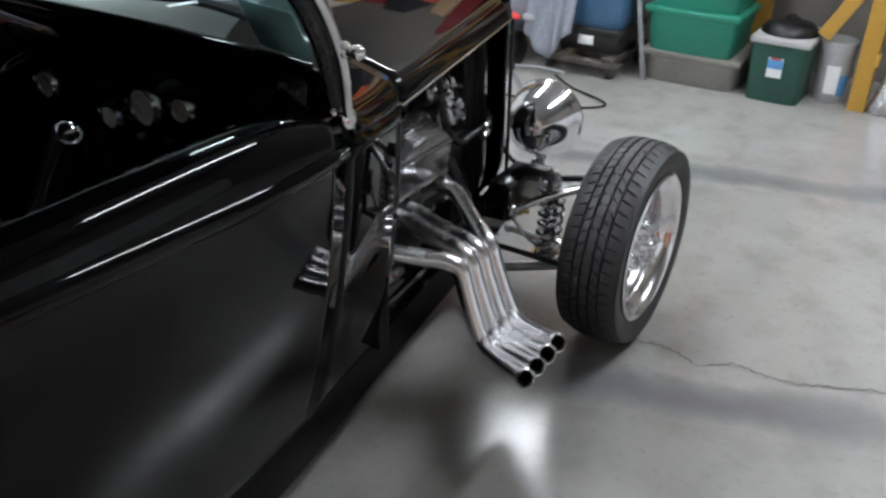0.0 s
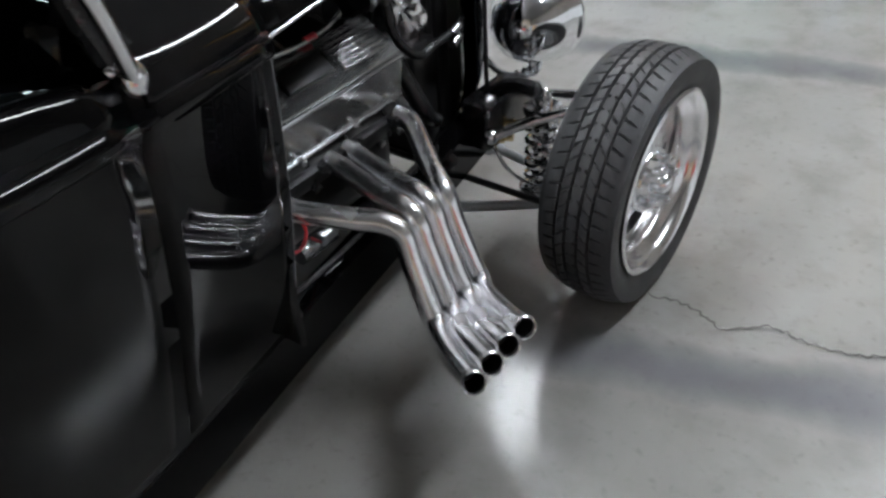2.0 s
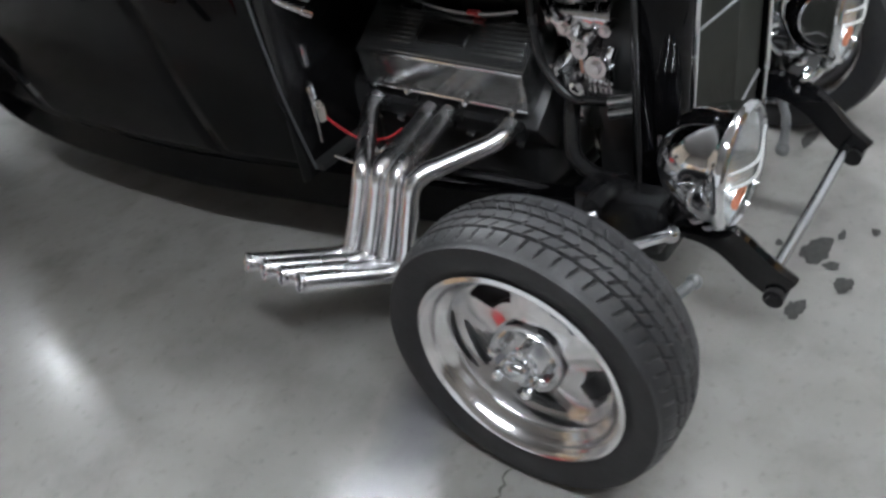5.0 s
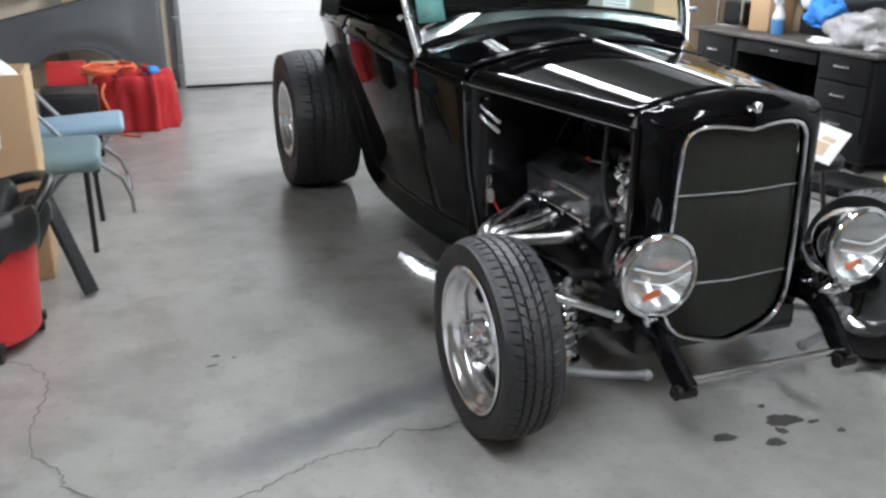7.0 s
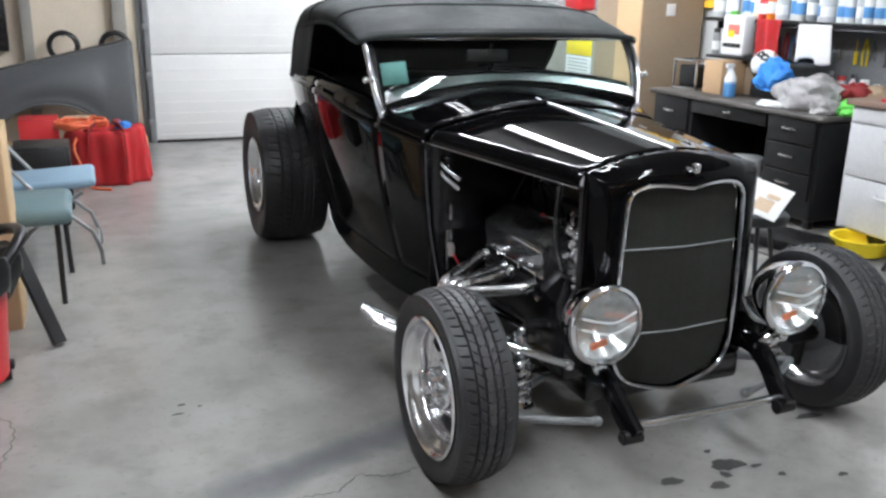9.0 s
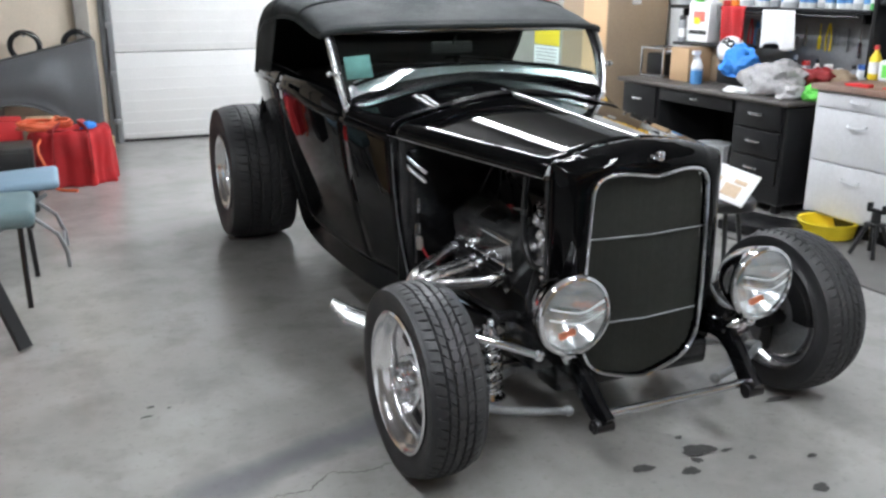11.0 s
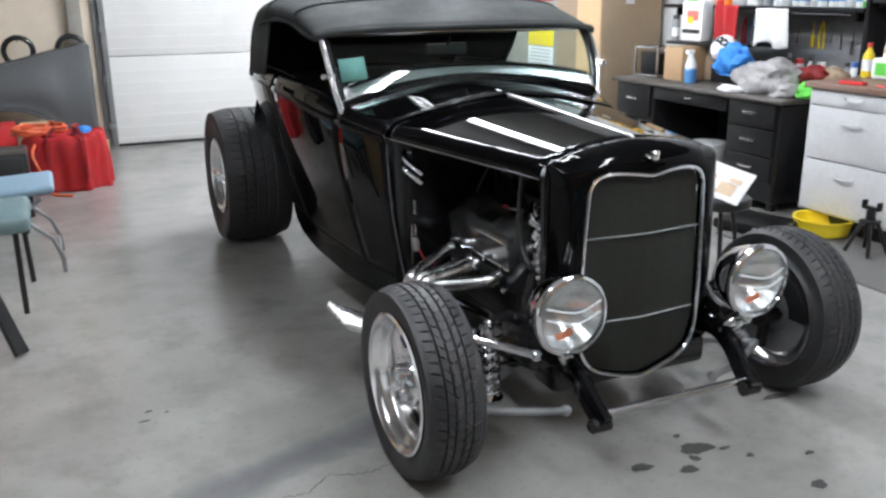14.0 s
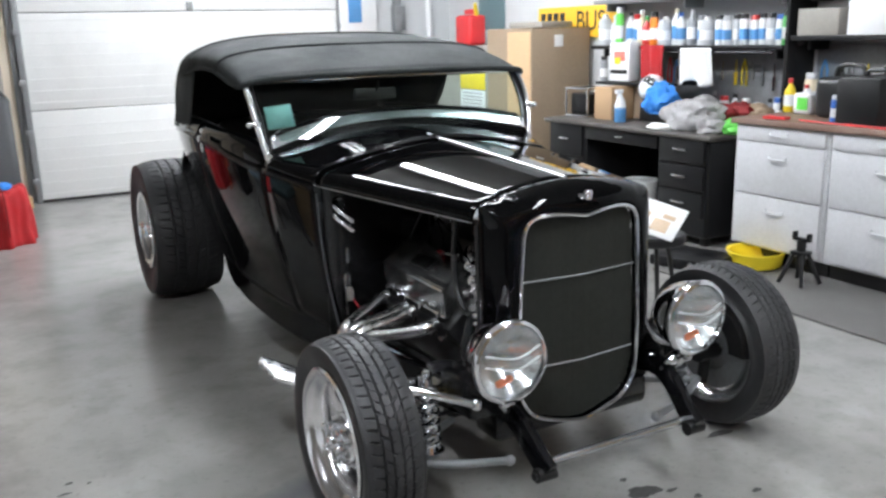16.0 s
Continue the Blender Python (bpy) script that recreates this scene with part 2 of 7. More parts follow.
def concrete():
    """Sealed grey concrete with stains, mottling, painted shadow bands and low uneven gloss."""
    m = bpy.data.materials.new("concrete")
    m.use_nodes = True
    n, l = m.node_tree.nodes, m.node_tree.links
    b = n["Principled BSDF"]
    tc = n.new("ShaderNodeTexCoord")

    def noise_tex(scale, detail=6, rough=0.6):
        t = n.new("ShaderNodeTexNoise")
        t.inputs["Scale"].default_value, t.inputs["Detail"].default_value, t.inputs["Roughness"].default_value = scale, detail, rough
        l.new(tc.outputs["Object"], t.inputs["Vector"])
        return t.outputs["Fac"]

    def blend(a, col, fac, lo, hi, amount):
        r = n.new("ShaderNodeMapRange")
        r.inputs["From Min"].default_value, r.inputs["From Max"].default_value, r.inputs["To Max"].default_value = lo, hi, amount
        l.new(fac, r.inputs["Value"])
        x = n.new("ShaderNodeMix")
        x.data_type = "RGBA"
        l.new(r.outputs["Result"], x.inputs["Factor"])
        if isinstance(a, tuple):
            x.inputs["A"].default_value = (*a, 1)
        else:
            l.new(a, x.inputs["A"])
        x.inputs["B"].default_value = (*col, 1)
        return x.outputs["Result"]

    c = blend((0.35, 0.34, 0.328), (0.22, 0.213, 0.203), noise_tex(0.9, 6, 0.58), 0.36, 0.68, 0.8)
    c = blend(c, (0.39, 0.38, 0.368), noise_tex(2.3, 3, 0.5), 0.5, 0.75, 0.6)
    c = blend(c, (0.18, 0.172, 0.162), noise_tex(5, 6, 0.6), 0.48, 0.76, 0.6)
    c = blend(c, (0.17, 0.165, 0.16), noise_tex(38, 3, 0.5), 0.58, 0.8, 0.5)
    # bluish wheel-shadow bands painted into the floor colour, crossing it at a slant
    xyz = n.new("ShaderNodeSeparateXYZ")
    l.new(tc.outputs["Object"], xyz.inputs[0])

    def op(kind, a, b2):
        m2 = n.new("ShaderNodeMath")
        m2.operation = kind
        for i, v in enumerate((a, b2)):
            if isinstance(v, (int, float)):
                m2.inputs[i].default_value = v
            else:
                l.new(v, m2.inputs[i])
        return m2.outputs[0]

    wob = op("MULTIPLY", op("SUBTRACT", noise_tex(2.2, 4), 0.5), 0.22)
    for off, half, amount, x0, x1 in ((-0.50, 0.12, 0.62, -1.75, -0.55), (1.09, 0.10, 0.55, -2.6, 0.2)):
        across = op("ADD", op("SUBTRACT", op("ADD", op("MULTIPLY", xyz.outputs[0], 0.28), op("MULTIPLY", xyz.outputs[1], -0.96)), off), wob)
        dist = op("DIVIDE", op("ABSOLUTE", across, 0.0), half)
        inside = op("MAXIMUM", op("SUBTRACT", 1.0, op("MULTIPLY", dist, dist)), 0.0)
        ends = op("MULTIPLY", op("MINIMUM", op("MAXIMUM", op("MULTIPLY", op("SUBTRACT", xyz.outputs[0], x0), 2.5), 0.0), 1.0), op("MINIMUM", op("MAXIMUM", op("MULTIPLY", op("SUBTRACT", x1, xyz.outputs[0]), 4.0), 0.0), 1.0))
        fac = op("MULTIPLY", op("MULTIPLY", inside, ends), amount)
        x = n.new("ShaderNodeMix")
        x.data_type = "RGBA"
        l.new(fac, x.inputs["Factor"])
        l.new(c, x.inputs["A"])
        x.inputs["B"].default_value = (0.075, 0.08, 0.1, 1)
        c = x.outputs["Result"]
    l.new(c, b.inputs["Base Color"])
    r = n.new("ShaderNodeMapRange")
    r.inputs["To Min"].default_value, r.inputs["To Max"].default_value = 0.15, 0.26
    l.new(noise_tex(1.7, 2, 0.4), r.inputs["Value"])
    l.new(r.outputs["Result"], b.inputs["Roughness"])
    bp = n.new("ShaderNodeBump")
    bp.inputs["Strength"].default_value, bp.inputs["Distance"].default_value = 0.05, 0.003
    l.new(noise_tex(45, 2, 0.4), bp.inputs["Height"])
    l.new(bp.outputs["Normal"], b.inputs["Normal"])
    return m


CONCRETE = concrete()
STAIN = mat("oil_stain", (0.045, 0.043, 0.042), 0.85, vary=0.45, scale=30)
CRACK = mat("crack_dark", (0.1, 0.095, 0.09), 0.9, vary=0.3)


# ---------- mesh helpers ----------
def box(bm, c, s, bevel=0.0, rz=0.0, rx=0.0, ry=0.0, seg=2):
    b = bmesh.new()
    bmesh.ops.create_cube(b, size=1)
    bmesh.ops.scale(b, vec=s, verts=b.verts)
    if bevel:
        bmesh.ops.bevel(b, geom=b.edges[:], offset=bevel, segments=seg, affect="EDGES", profile=0.5)
    bmesh.ops.transform(b, matrix=pose(*c, rx, ry, rz), verts=b.verts)
    merge(bm, b)


def merge(bm, b):
    me = bpy.data.meshes.new("tmp")
    b.to_mesh(me)
    b.free()
    bm.from_mesh(me)
    bpy.data.meshes.remove(me)


def grid(bm, rows, close_u=False, close_v=False):
    """Quads through rows of points."""
    vs = [[bm.verts.new(p) for p in r] for r in rows]
    nr, nc = len(vs), len(vs[0])
    for i in range(nr if close_u else nr - 1):
        for j in range(nc if close_v else nc - 1):
            a, b, c, d = vs[i][j], vs[(i + 1) % nr][j], vs[(i + 1) % nr][(j + 1) % nc], vs[i][(j + 1) % nc]
            if len({a, b, c, d}) == 4:
                bm.faces.new((a, b, c, d))
    return vs


AXES = {"x": lambda a, u, v: (a, u, v), "y": lambda a, u, v: (u, a, v), "z": lambda a, u, v: (u, v, a)}


def revolve(bm, profile, axis="z", centre=(0, 0, 0), seg=32, sweep=360):
    """Turns (radius, along) pairs about an axis through centre."""
    f, c = AXES[axis], Vector(centre)
    full = sweep == 360
    rows = []
    for i in range(seg if full else seg + 1):
        a = radians(sweep) * i / seg
        rows.append([c + Vector(f(h, r * math.cos(a), r * math.sin(a))) for r, h in profile])
    grid(bm, rows, close_u=full)


def smooth_path(pts, n=6, closed=False):
    pts = [Vector(p) for p in pts]
    out, k = [], len(pts)
    for i in range(k if closed else k - 1):
        if closed:
            p0, p1, p2, p3 = pts[i - 1], pts[i], pts[(i + 1) % k], pts[(i + 2) % k]
        else:
            p0, p1, p2, p3 = pts[max(i - 1, 0)], pts[i], pts[i + 1], pts[min(i + 2, k - 1)]
        for j in range(n):
            t = j / n
            out.append(0.5 * ((2 * p1) + (p2 - p0) * t + (2 * p0 - 5 * p1 + 4 * p2 - p3) * t * t + (3 * p1 - p0 - 3 * p2 + p3) * t ** 3))
    if not closed:
        out.append(pts[-1])
    return out


def tube(bm, pts, r, seg=10, smooth=6, caps=True, closed=False, shape=None):
    """A round (or shaped) section swept along a path; r may be one radius or one per point."""
    path = smooth_path(pts, smooth, closed) if smooth else [Vector(p) for p in pts]
    k = len(path)
    up = Vector((0, 0, 1))
    rows, prev = [], None
    for i, p in enumerate(path):
        if closed:
            d = path[(i + 1) % k] - path[i - 1]
        else:
            d = path[min(i + 1, k - 1)] - path[max(i - 1, 0)]
        d.normalize()
        if prev is None:
            a = up if abs(d.dot(up)) < 0.95 else Vector((1, 0, 0))
            nrm = (a - d * a.dot(d)).normalized()
        else:
            nrm = (prev - d * prev.dot(d)).normalized()
        prev = nrm
        bi = d.cross(nrm)
        rr = r[min(i * len(r) // k, len(r) - 1)] if isinstance(r, (list, tuple)) else r
        if shape:
            rows.append([p + nrm * v + bi * u for u, v in shape])
        else:
            rows.append([p + (nrm * math.cos(2 * math.pi * j / seg) + bi * math.sin(2 * math.pi * j / seg)) * rr for j in range(seg)])
    vs = grid(bm, rows, close_u=closed, close_v=True)
    if caps and not closed:
        bm.faces.new(vs[0][::-1])
        bm.faces.new(vs[-1])


def cyl(bm, p0, p1, r0, r1=None, seg=16, caps=True):
    r1 = r0 if r1 is None else r1
    p0, p1 = Vector(p0), Vector(p1)
    q = (p1 - p0).to_track_quat("Z", "Y")
    rows = [[p + q @ Vector((r * math.cos(2 * math.pi * j / seg), r * math.sin(2 * math.pi * j / seg), 0)) for j in range(seg)]
            for p, r in ((p0, r0), (p1, r1))]
    vs = grid(bm, rows, close_v=True)
    if caps:
        bm.faces.new(vs[0][::-1])
        bm.faces.new(vs[1])


def ball(bm, c, r, seg=14, s=(1, 1, 1)):
    b = bmesh.new()
    bmesh.ops.create_uvsphere(b, u_segments=seg, v_segments=max(6, seg // 2), radius=r)
    bmesh.ops.scale(b, vec=s, verts=b.verts)
    bmesh.ops.translate(b, vec=c, verts=b.verts)
    merge(bm, b)


def thing(name, label, category, at=(0, 0, 0), group=""):
    e = new(name)
    e.location = at
    e.empty_display_size = 0.1
    return tagged(e, label, category, group)


def part(name, bm, material, parent=None, label="", angle=40, solid=0.0, offset=-1.0):
    """Links a bmesh as one mesh object under a thing or a part. Points are in world metres."""
    bmesh.ops.recalc_face_normals(bm, faces=bm.faces[:])
    if parent is not None:
        p = parent
        base = Vector((0, 0, 0))
        while p is not None:
            base += p.location
            p = p.parent
        bmesh.ops.translate(bm, vec=-base, verts=bm.verts)
    me = bpy.data.meshes.new(name)
    bm.to_mesh(me)
    bm.free()
    for f in me.polygons:
        f.use_smooth = True
    me.set_sharp_from_angle(angle=radians(angle))
    me.materials.append(material)
    ob = new(name, me)
    if parent is not None:
        ob.parent = parent
    if solid:
        md = ob.modifiers.new("thickness", "SOLIDIFY")
        md.thickness, md.offset = solid, offset
    if label:
        ob["label"] = label
    return ob


def single(name, bm, material, label, category, group="", kind="", angle=40, at=None, solid=0.0):
    """A thing that is one mesh, with its origin at its base."""
    if at is None:
        lo = min(v.co.z for v in bm.verts)
        cx = sum(v.co.x for v in bm.verts) / len(bm.verts)
        cy = sum(v.co.y for v in bm.verts) / len(bm.verts)
        at = (cx, cy, lo)
    bmesh.ops.translate(bm, vec=-Vector(at), verts=bm.verts)
    ob = part(name, bm, material, angle=angle, solid=solid)
    ob.location = at
    return tagged(ob, label, category, group, kind)


def B():
    return bmesh.new()


def lerp_table(table, y):
    """Values of a table of (y, a, b, ...) rows, smoothly between them."""
    if y <= table[0][0]:
        return table[0][1:]
    for p, q in zip(table, table[1:]):
        if y <= q[0]:
            t = (y - p[0]) / (q[0] - p[0])
            return tuple(a + (b - a) * t for a, b in zip(p[1:], q[1:]))
    return table[-1][1:]


def smooth_table(table, y):
    """Like lerp_table, with no kinks at the rows."""
    k = 0
    while k < len(table) - 2 and y > table[k + 1][0]:
        k += 1
    p0, p1, p2, p3 = table[max(k - 1, 0)], table[k], table[k + 1], table[min(k + 2, len(table) - 1)]
    h = p2[0] - p1[0]
    t = min(1, max(0, (y - p1[0]) / h))
    out = []
    for c in range(1, len(p1)):
        m1 = (p2[c] - p0[c]) / (p2[0] - p0[0]) * h
        m2 = (p3[c] - p1[c]) / (p3[0] - p1[0]) * h
        out.append((2 * t ** 3 - 3 * t ** 2 + 1) * p1[c] + (t ** 3 - 2 * t ** 2 + t) * m1 + (3 * t ** 2 - 2 * t ** 3) * p2[c] + (t ** 3 - t ** 2) * m2)
    return tuple(out)


# places of the ceiling fixtures
LAMPS = [(0.22, 4.35), (0.35, 1.9), (0.75, -1.85), (1.35, 4.0), (-1.76, -1.12)]


# ---------- the hot rod ----------
CAR = thing("hot_rod", "gloss black open-fendered roadster with canvas top, parked on concrete", "car")

# body table: y, belt half width, belt height, sill half width, sill height
BODY = [(0.825, 0.531, 0.913, 0.462, 0.325), (0.95, 0.577, 0.932, 0.485, 0.325), (1.10, 0.622, 0.952, 0.508, 0.325),
        (1.30, 0.660, 0.968, 0.53, 0.325), (1.60, 0.688, 0.997, 0.545, 0.325), (1.95, 0.692, 1.018, 0.545, 0.33),
        (2.25, 0.680, 1.018, 0.53, 0.36), (2.55, 0.645, 1.005, 0.50, 0.50), (2.75, 0.61, 0.99, 0.47, 0.56)]


def side_section(y, s):
    """The body's side at y: from the rolled top edge over the belt moulding down to the sill."""
    w, zb, ws, zs = smooth_table(BODY, y)
    u = min(1, max(0, (y - 0.83) / 0.5))
    v = min(1, max(0, (y - 1.3) / 0.6))
    rise = 0.075 * u * u * (3 - 2 * u) - 0.026 * v * v * (3 - 2 * v)
    pts = []
    if rise > 0.002:
        pts += [(w - 0.074, zb + rise - 0.012), (w - 0.066, zb + rise - 0.003), (w - 0.054, zb + rise), (w - 0.038, zb + rise * 0.96), (w - 0.024, zb + rise * 0.84),
                (w - 0.013, zb + rise * 0.63), (w - 0.007, zb + rise * 0.36)]
    else:
        pts += [(w - 0.008 + 0.0004 * k, zb + 0.004 - 0.0004 * k) for k in range(7)]
    pts += [(w - 0.004, zb + 0.001), (w + 0.006, zb - 0.006), (w + 0.009, zb - 0.016), (w + 0.006, zb - 0.026), (w - 0.003, zb - 0.032)]
    for t in (0.1, 0.25, 0.4, 0.55, 0.7, 0.84, 0.95, 1.0):
        bulge = 0.012 * math.sin(math.pi * t) 
        pts.append((w - 0.004 + (ws - w + 0.004) * t ** 1.15 + bulge, zb - 0.032 + (zs - zb + 0.032) * t))
    return [Vector((s * a, y, b)) for a, b in pts]


def stations(a, b, n):
    return [a + (b - a) * i / n for i in range(n + 1)]


for s in (-1, 1):
    bm = B()
    grid(bm, [side_section(y, s) for y in stations(0.826, 1.125, 8)])
    part("cowl_side", bm, BLACK, CAR, solid=0.006, offset=0)
    bm = B()
    grid(bm, [side_section(y, s) for y in stations(1.127, 1.901, 16)])
    door = part("door", bm, BLACK, CAR, "gloss black door with rolled top edge", solid=0.006, offset=0)
    bm = B()
    grid(bm, [side_section(y, s) for y in stations(1.904, 2.75, 16)])
    part("quarter_panel", bm, BLACK, CAR, solid=0.006, offset=0)
    # dark inner door trim
    bm = B()
    rows = []
    for y in stations(1.14, 2.55, 10):
        w, zb, ws, zs = smooth_table(BODY, y)
        rows.append([Vector((s * (w - 0.05 + (ws - w) * k), y, zb + 0.05 + (zs + 0.02 - zb - 0.05) * k)) for k in (0, 0.25, 0.5, 0.75, 1)])
    grid(bm, rows)
    part("door_trim", bm, INTERIOR, CAR, solid=0.02)


SLOPE = radians(16)


def shoulder(q):
    """A roll from the top's slope to upright, q from 0 to 1: how far out and how far down it has gone."""
    th = SLOPE + (math.pi / 2 - SLOPE) * q
    return (math.sin(th) - math.sin(SLOPE)) / (1 - math.sin(SLOPE)), 1 - math.cos(th) / math.cos(SLOPE)


def hood_arc(y, n=60):
    """Hood section at y from one lower edge to the other."""
    t = (y + 0.06) / 0.885
    w, zl = 0.326 + (0.531 - 0.326) * t, 0.892 + 0.021 * t
    zc, top, xs = 0.992 + 0.052 * t, zl + 0.054, w - 0.040
    out = []
    for i in range(n + 1):
        u = -1 + 2 * i / n
        a = abs(u)
        if a > 0.72:
            f, g = shoulder((a - 0.72) / 0.28)
            x, z = xs + 0.040 * f, top - 0.054 * g
        else:
            x = xs * a / 0.72
            z = top + (zc - top) * (1 - (a / 0.72) ** 1.7)
        out.append(Vector((math.copysign(x, u), y, z)))
    return out


# hood in two halves with a centre hinge line
for s, sl in ((-1, slice(0, 31)), (1, slice(30, 61))):
    bm = B()
    grid(bm, [hood_arc(y)[sl] for y in stations(0.004, 0.8242, 18)])
    part("hood", bm, BLACK, CAR, "gloss black hood top with open engine sides", solid=0.004)
    bm = B()
    tube(bm, [hood_arc(y)[0 if s < 0 else -1] + Vector((s * 0.001, 0, -0.002)) for y in stations(0.004, 0.822, 8)], 0.003, 8, smooth=2)
    part("hood_edge", bm, SOFT_CHROME, CAR, "polished bead along the hood edge")
bm = B()
tube(bm, [(0, y, hood_arc(y)[30].z + 0.001) for y in stations(0.0, 0.82, 8)], 0.0062, 8, smooth=2)
part("hood_hinge", bm, SATIN, CAR, "thin chrome centre hinge")


def crest(x):
    """The cockpit's front edge, where the cowl ends: it lies further back and higher at the centre."""
    a = abs(x) / 0.61
    return 1.12 + 0.13 * max(0.0, 1 - a * a), 1.131 - 0.063 * a ** 2.6


def cowl_row(k, n=60):
    """Cowl section, k from 0 at the hood to 1 at the cockpit's edge: it carries the hood's line on, then rolls up into a rounded lip."""
    out = []
    flare = math.sin(math.pi / 2 * max(0.0, (k - 0.9) / 0.1)) ** 1.15
    for i in range(n + 1):
        u = -1 + 2 * i / n
        a = abs(u)
        f, g = shoulder((a - 0.72) / 0.28) if a > 0.72 else (0.0, 0.0)
        y = 0.8262 + k * 0.29
        for _ in range(4):
            w, zb = smooth_table(BODY, y)[:2]
            w -= 0.0005
            xt = (w - 0.040) * min(1.0, a / 0.72)
            x = xt + 0.040 * f
            y = 0.8262 + k * (crest(min(x, 0.61))[0] - 0.8262)
        z0 = 0.967 + (1.044 - 0.967) * (1 - min(1.0, a / 0.72) ** 1.7) + 0.022 * k + 0.02 * k * k
        z = z0 + (crest(min(xt, 0.61))[1] - z0) * flare
        z += (zb + 0.002 - z) * g
        out.append(Vector((math.copysign(x, u), y, z)))
    return out


bm = B()
grid(bm, [cowl_row(k) for k in [i / 12 for i in range(10)] + [0.8, 0.85, 0.88, 0.9, 0.91, 0.92, 0.925]])
part("cowl", bm, BLACK, CAR, "gloss black cowl below the windshield", solid=0.004)
bm = B()
grid(bm, [[p + Vector((0, 0, 0.001)) for p in cowl_row(0.915 + 0.0085 * i)[7:54]] for i in range(11)])
part("cowl_lip", bm, LIP, CAR, "polished lip along the windshield base", solid=0.004)
bm = B()
tube(bm, [cowl_row(k)[30] + Vector((0, 0, 0.001)) for k in (0.005, 0.09, 0.17, 0.24)], 0.0058, 8, smooth=2)
part("cowl_bead", bm, SATIN, CAR, "thin chrome bead carrying on the hood hinge")
# rounded cockpit edge and dash below it
edge = cowl_row(1.0)[9:52:2]
bm = B()
tube(bm, [p + Vector((0, 0.004, -0.006)) for p in edge], 0.015, 14, smooth=2)
part("cockpit_edge", bm, BLACK, CAR, "rounded gloss black cockpit edge")
bm = B()
grid(bm, [[p + Vector((-0.03 * p.x * d, d, h)) for p in edge] for d, h in ((0.0, -0.012), (0.012, -0.022), (0.02, -0.05), (0.022, -0.1), (0.018, -0.16), (-0.02, -0.21))])
dash = part("dashboard", bm, BLACK, CAR, "gloss black dashboard with round gauges", solid=0.006)
for gx, gz, gr in ((-0.285, 0.984, 0.031), (-0.362, 0.990, 0.020), (-0.21, 0.955, 0.019), (-0.06, 0.99, 0.022), (0.20, 0.985, 0.05), (0.33, 0.985, 0.05)):
    gy = crest(gx)[0] + 0.026
    bm = B()
    revolve(bm, [(0.0, 0.0), (gr * 0.9, 0.0), (gr * 0.92, 0.004), (gr, 0.008), (gr * 1.1, 0.004), (gr * 1.14, -0.012)], "y", (gx, gy, gz), 24)
    for k in (-1, 1):
        ball(bm, (gx + k * gr * 1.25, gy + 0.004, gz + k * 0.006), 0.006, 10)
    g = part("gauge", bm, CHROME, dash, "round gauge with chrome bezel")
    bm = B()
    revolve(bm, [(0.0, 0.004), (gr * 0.88, 0.004), (gr * 0.88, 0.001)], "y", (gx, gy, gz), 24)
    box(bm, (gx + gr * 0.2, gy + 0.006, gz + gr * 0.2), (gr * 0.7, 0.002, 0.003), rx=0, ry=-40)
    part("gauge_face", bm, GAUGE, g, "pale gauge face")
for kx in (-0.33, -0.27, -0.45, -0.5):
    bm = B()
    revolve(bm, [(0.0, 0.014), (0.006, 0.012), (0.008, 0.0)], "y", (kx, crest(kx)[0] + 0.024, 0.93 if kx > -0.45 else 0.97), 10)
    part("dash_knob", bm, CHROME, dash)
# steering column, wheel
bm = B()
tube(bm, [(0.33, 1.20, 0.80), (0.33, 1.52, 0.93)], 0.022, 12, smooth=1)
col = part("steering_column", bm, CHROME, CAR, "chrome steering column")
bm = B()
c0, ax = Vector((0.33, 1.55, 0.94)), Vector((0, 0.93, 0.37))
e1 = Vector((1, 0, 0))
e2 = ax.cross(e1).normalized()
tube(bm, [c0 + (e1 * math.cos(a) + e2 * math.sin(a)) * 0.18 for a in [2 * math.pi * i / 28 for i in range(28)]], 0.014, 8, smooth=1, closed=True)
for a in (0.5, 2.6, 4.7):
    tube(bm, [c0, c0 + (e1 * math.cos(a) + e2 * math.sin(a)) * 0.18], 0.009, 6, smooth=1)
part("steering_wheel", bm, INTERIOR, col, "black steering wheel")
# shifter, mirror
bm = B()
tube(bm, [(-0.04, 1.44, 0.34), (-0.10, 1.43, 0.66), (-0.20, 1.40, 0.874), (-0.28, 1.40, 0.985)], [0.011, 0.012, 0.024, 0.024], 10)
ball(bm, (-0.28, 1.40, 0.985), 0.02)
part("gear_lever", bm, CHROME, CAR, "chrome gear lever")
# seat, floor, firewall
bm = B()
box(bm, (0, 1.85, 0.52), (1.02, 0.48, 0.16), 0.05, seg=3)
seat = part("seat", bm, INTERIOR, CAR, "black leather bench seat")
bm = B()
box(bm, (0, 2.18, 0.78), (1.05, 0.16, 0.55), 0.06, rx=-14, seg=3)
part("backrest", bm, INTERIOR, CAR)
bm = B()
box(bm, (0, 1.55, 0.33), (0.92, 1.5, 0.02), 0.004)
part("floor_pan", bm, INTERIOR, CAR)
bm = B()
w0, zb0 = 0.47, 0.30
grid(bm, [[Vector((x, 0.845, z)) for z in (zb0, 0.6, 0.9)] + [Vector((x, 0.845, 1.06 - 0.11 * (abs(x) / 0.5) ** 2))] for x in [-0.5 + i * 0.1 for i in range(11)]])
part("firewall", bm, FRAME_BLACK, CAR, solid=0.008)

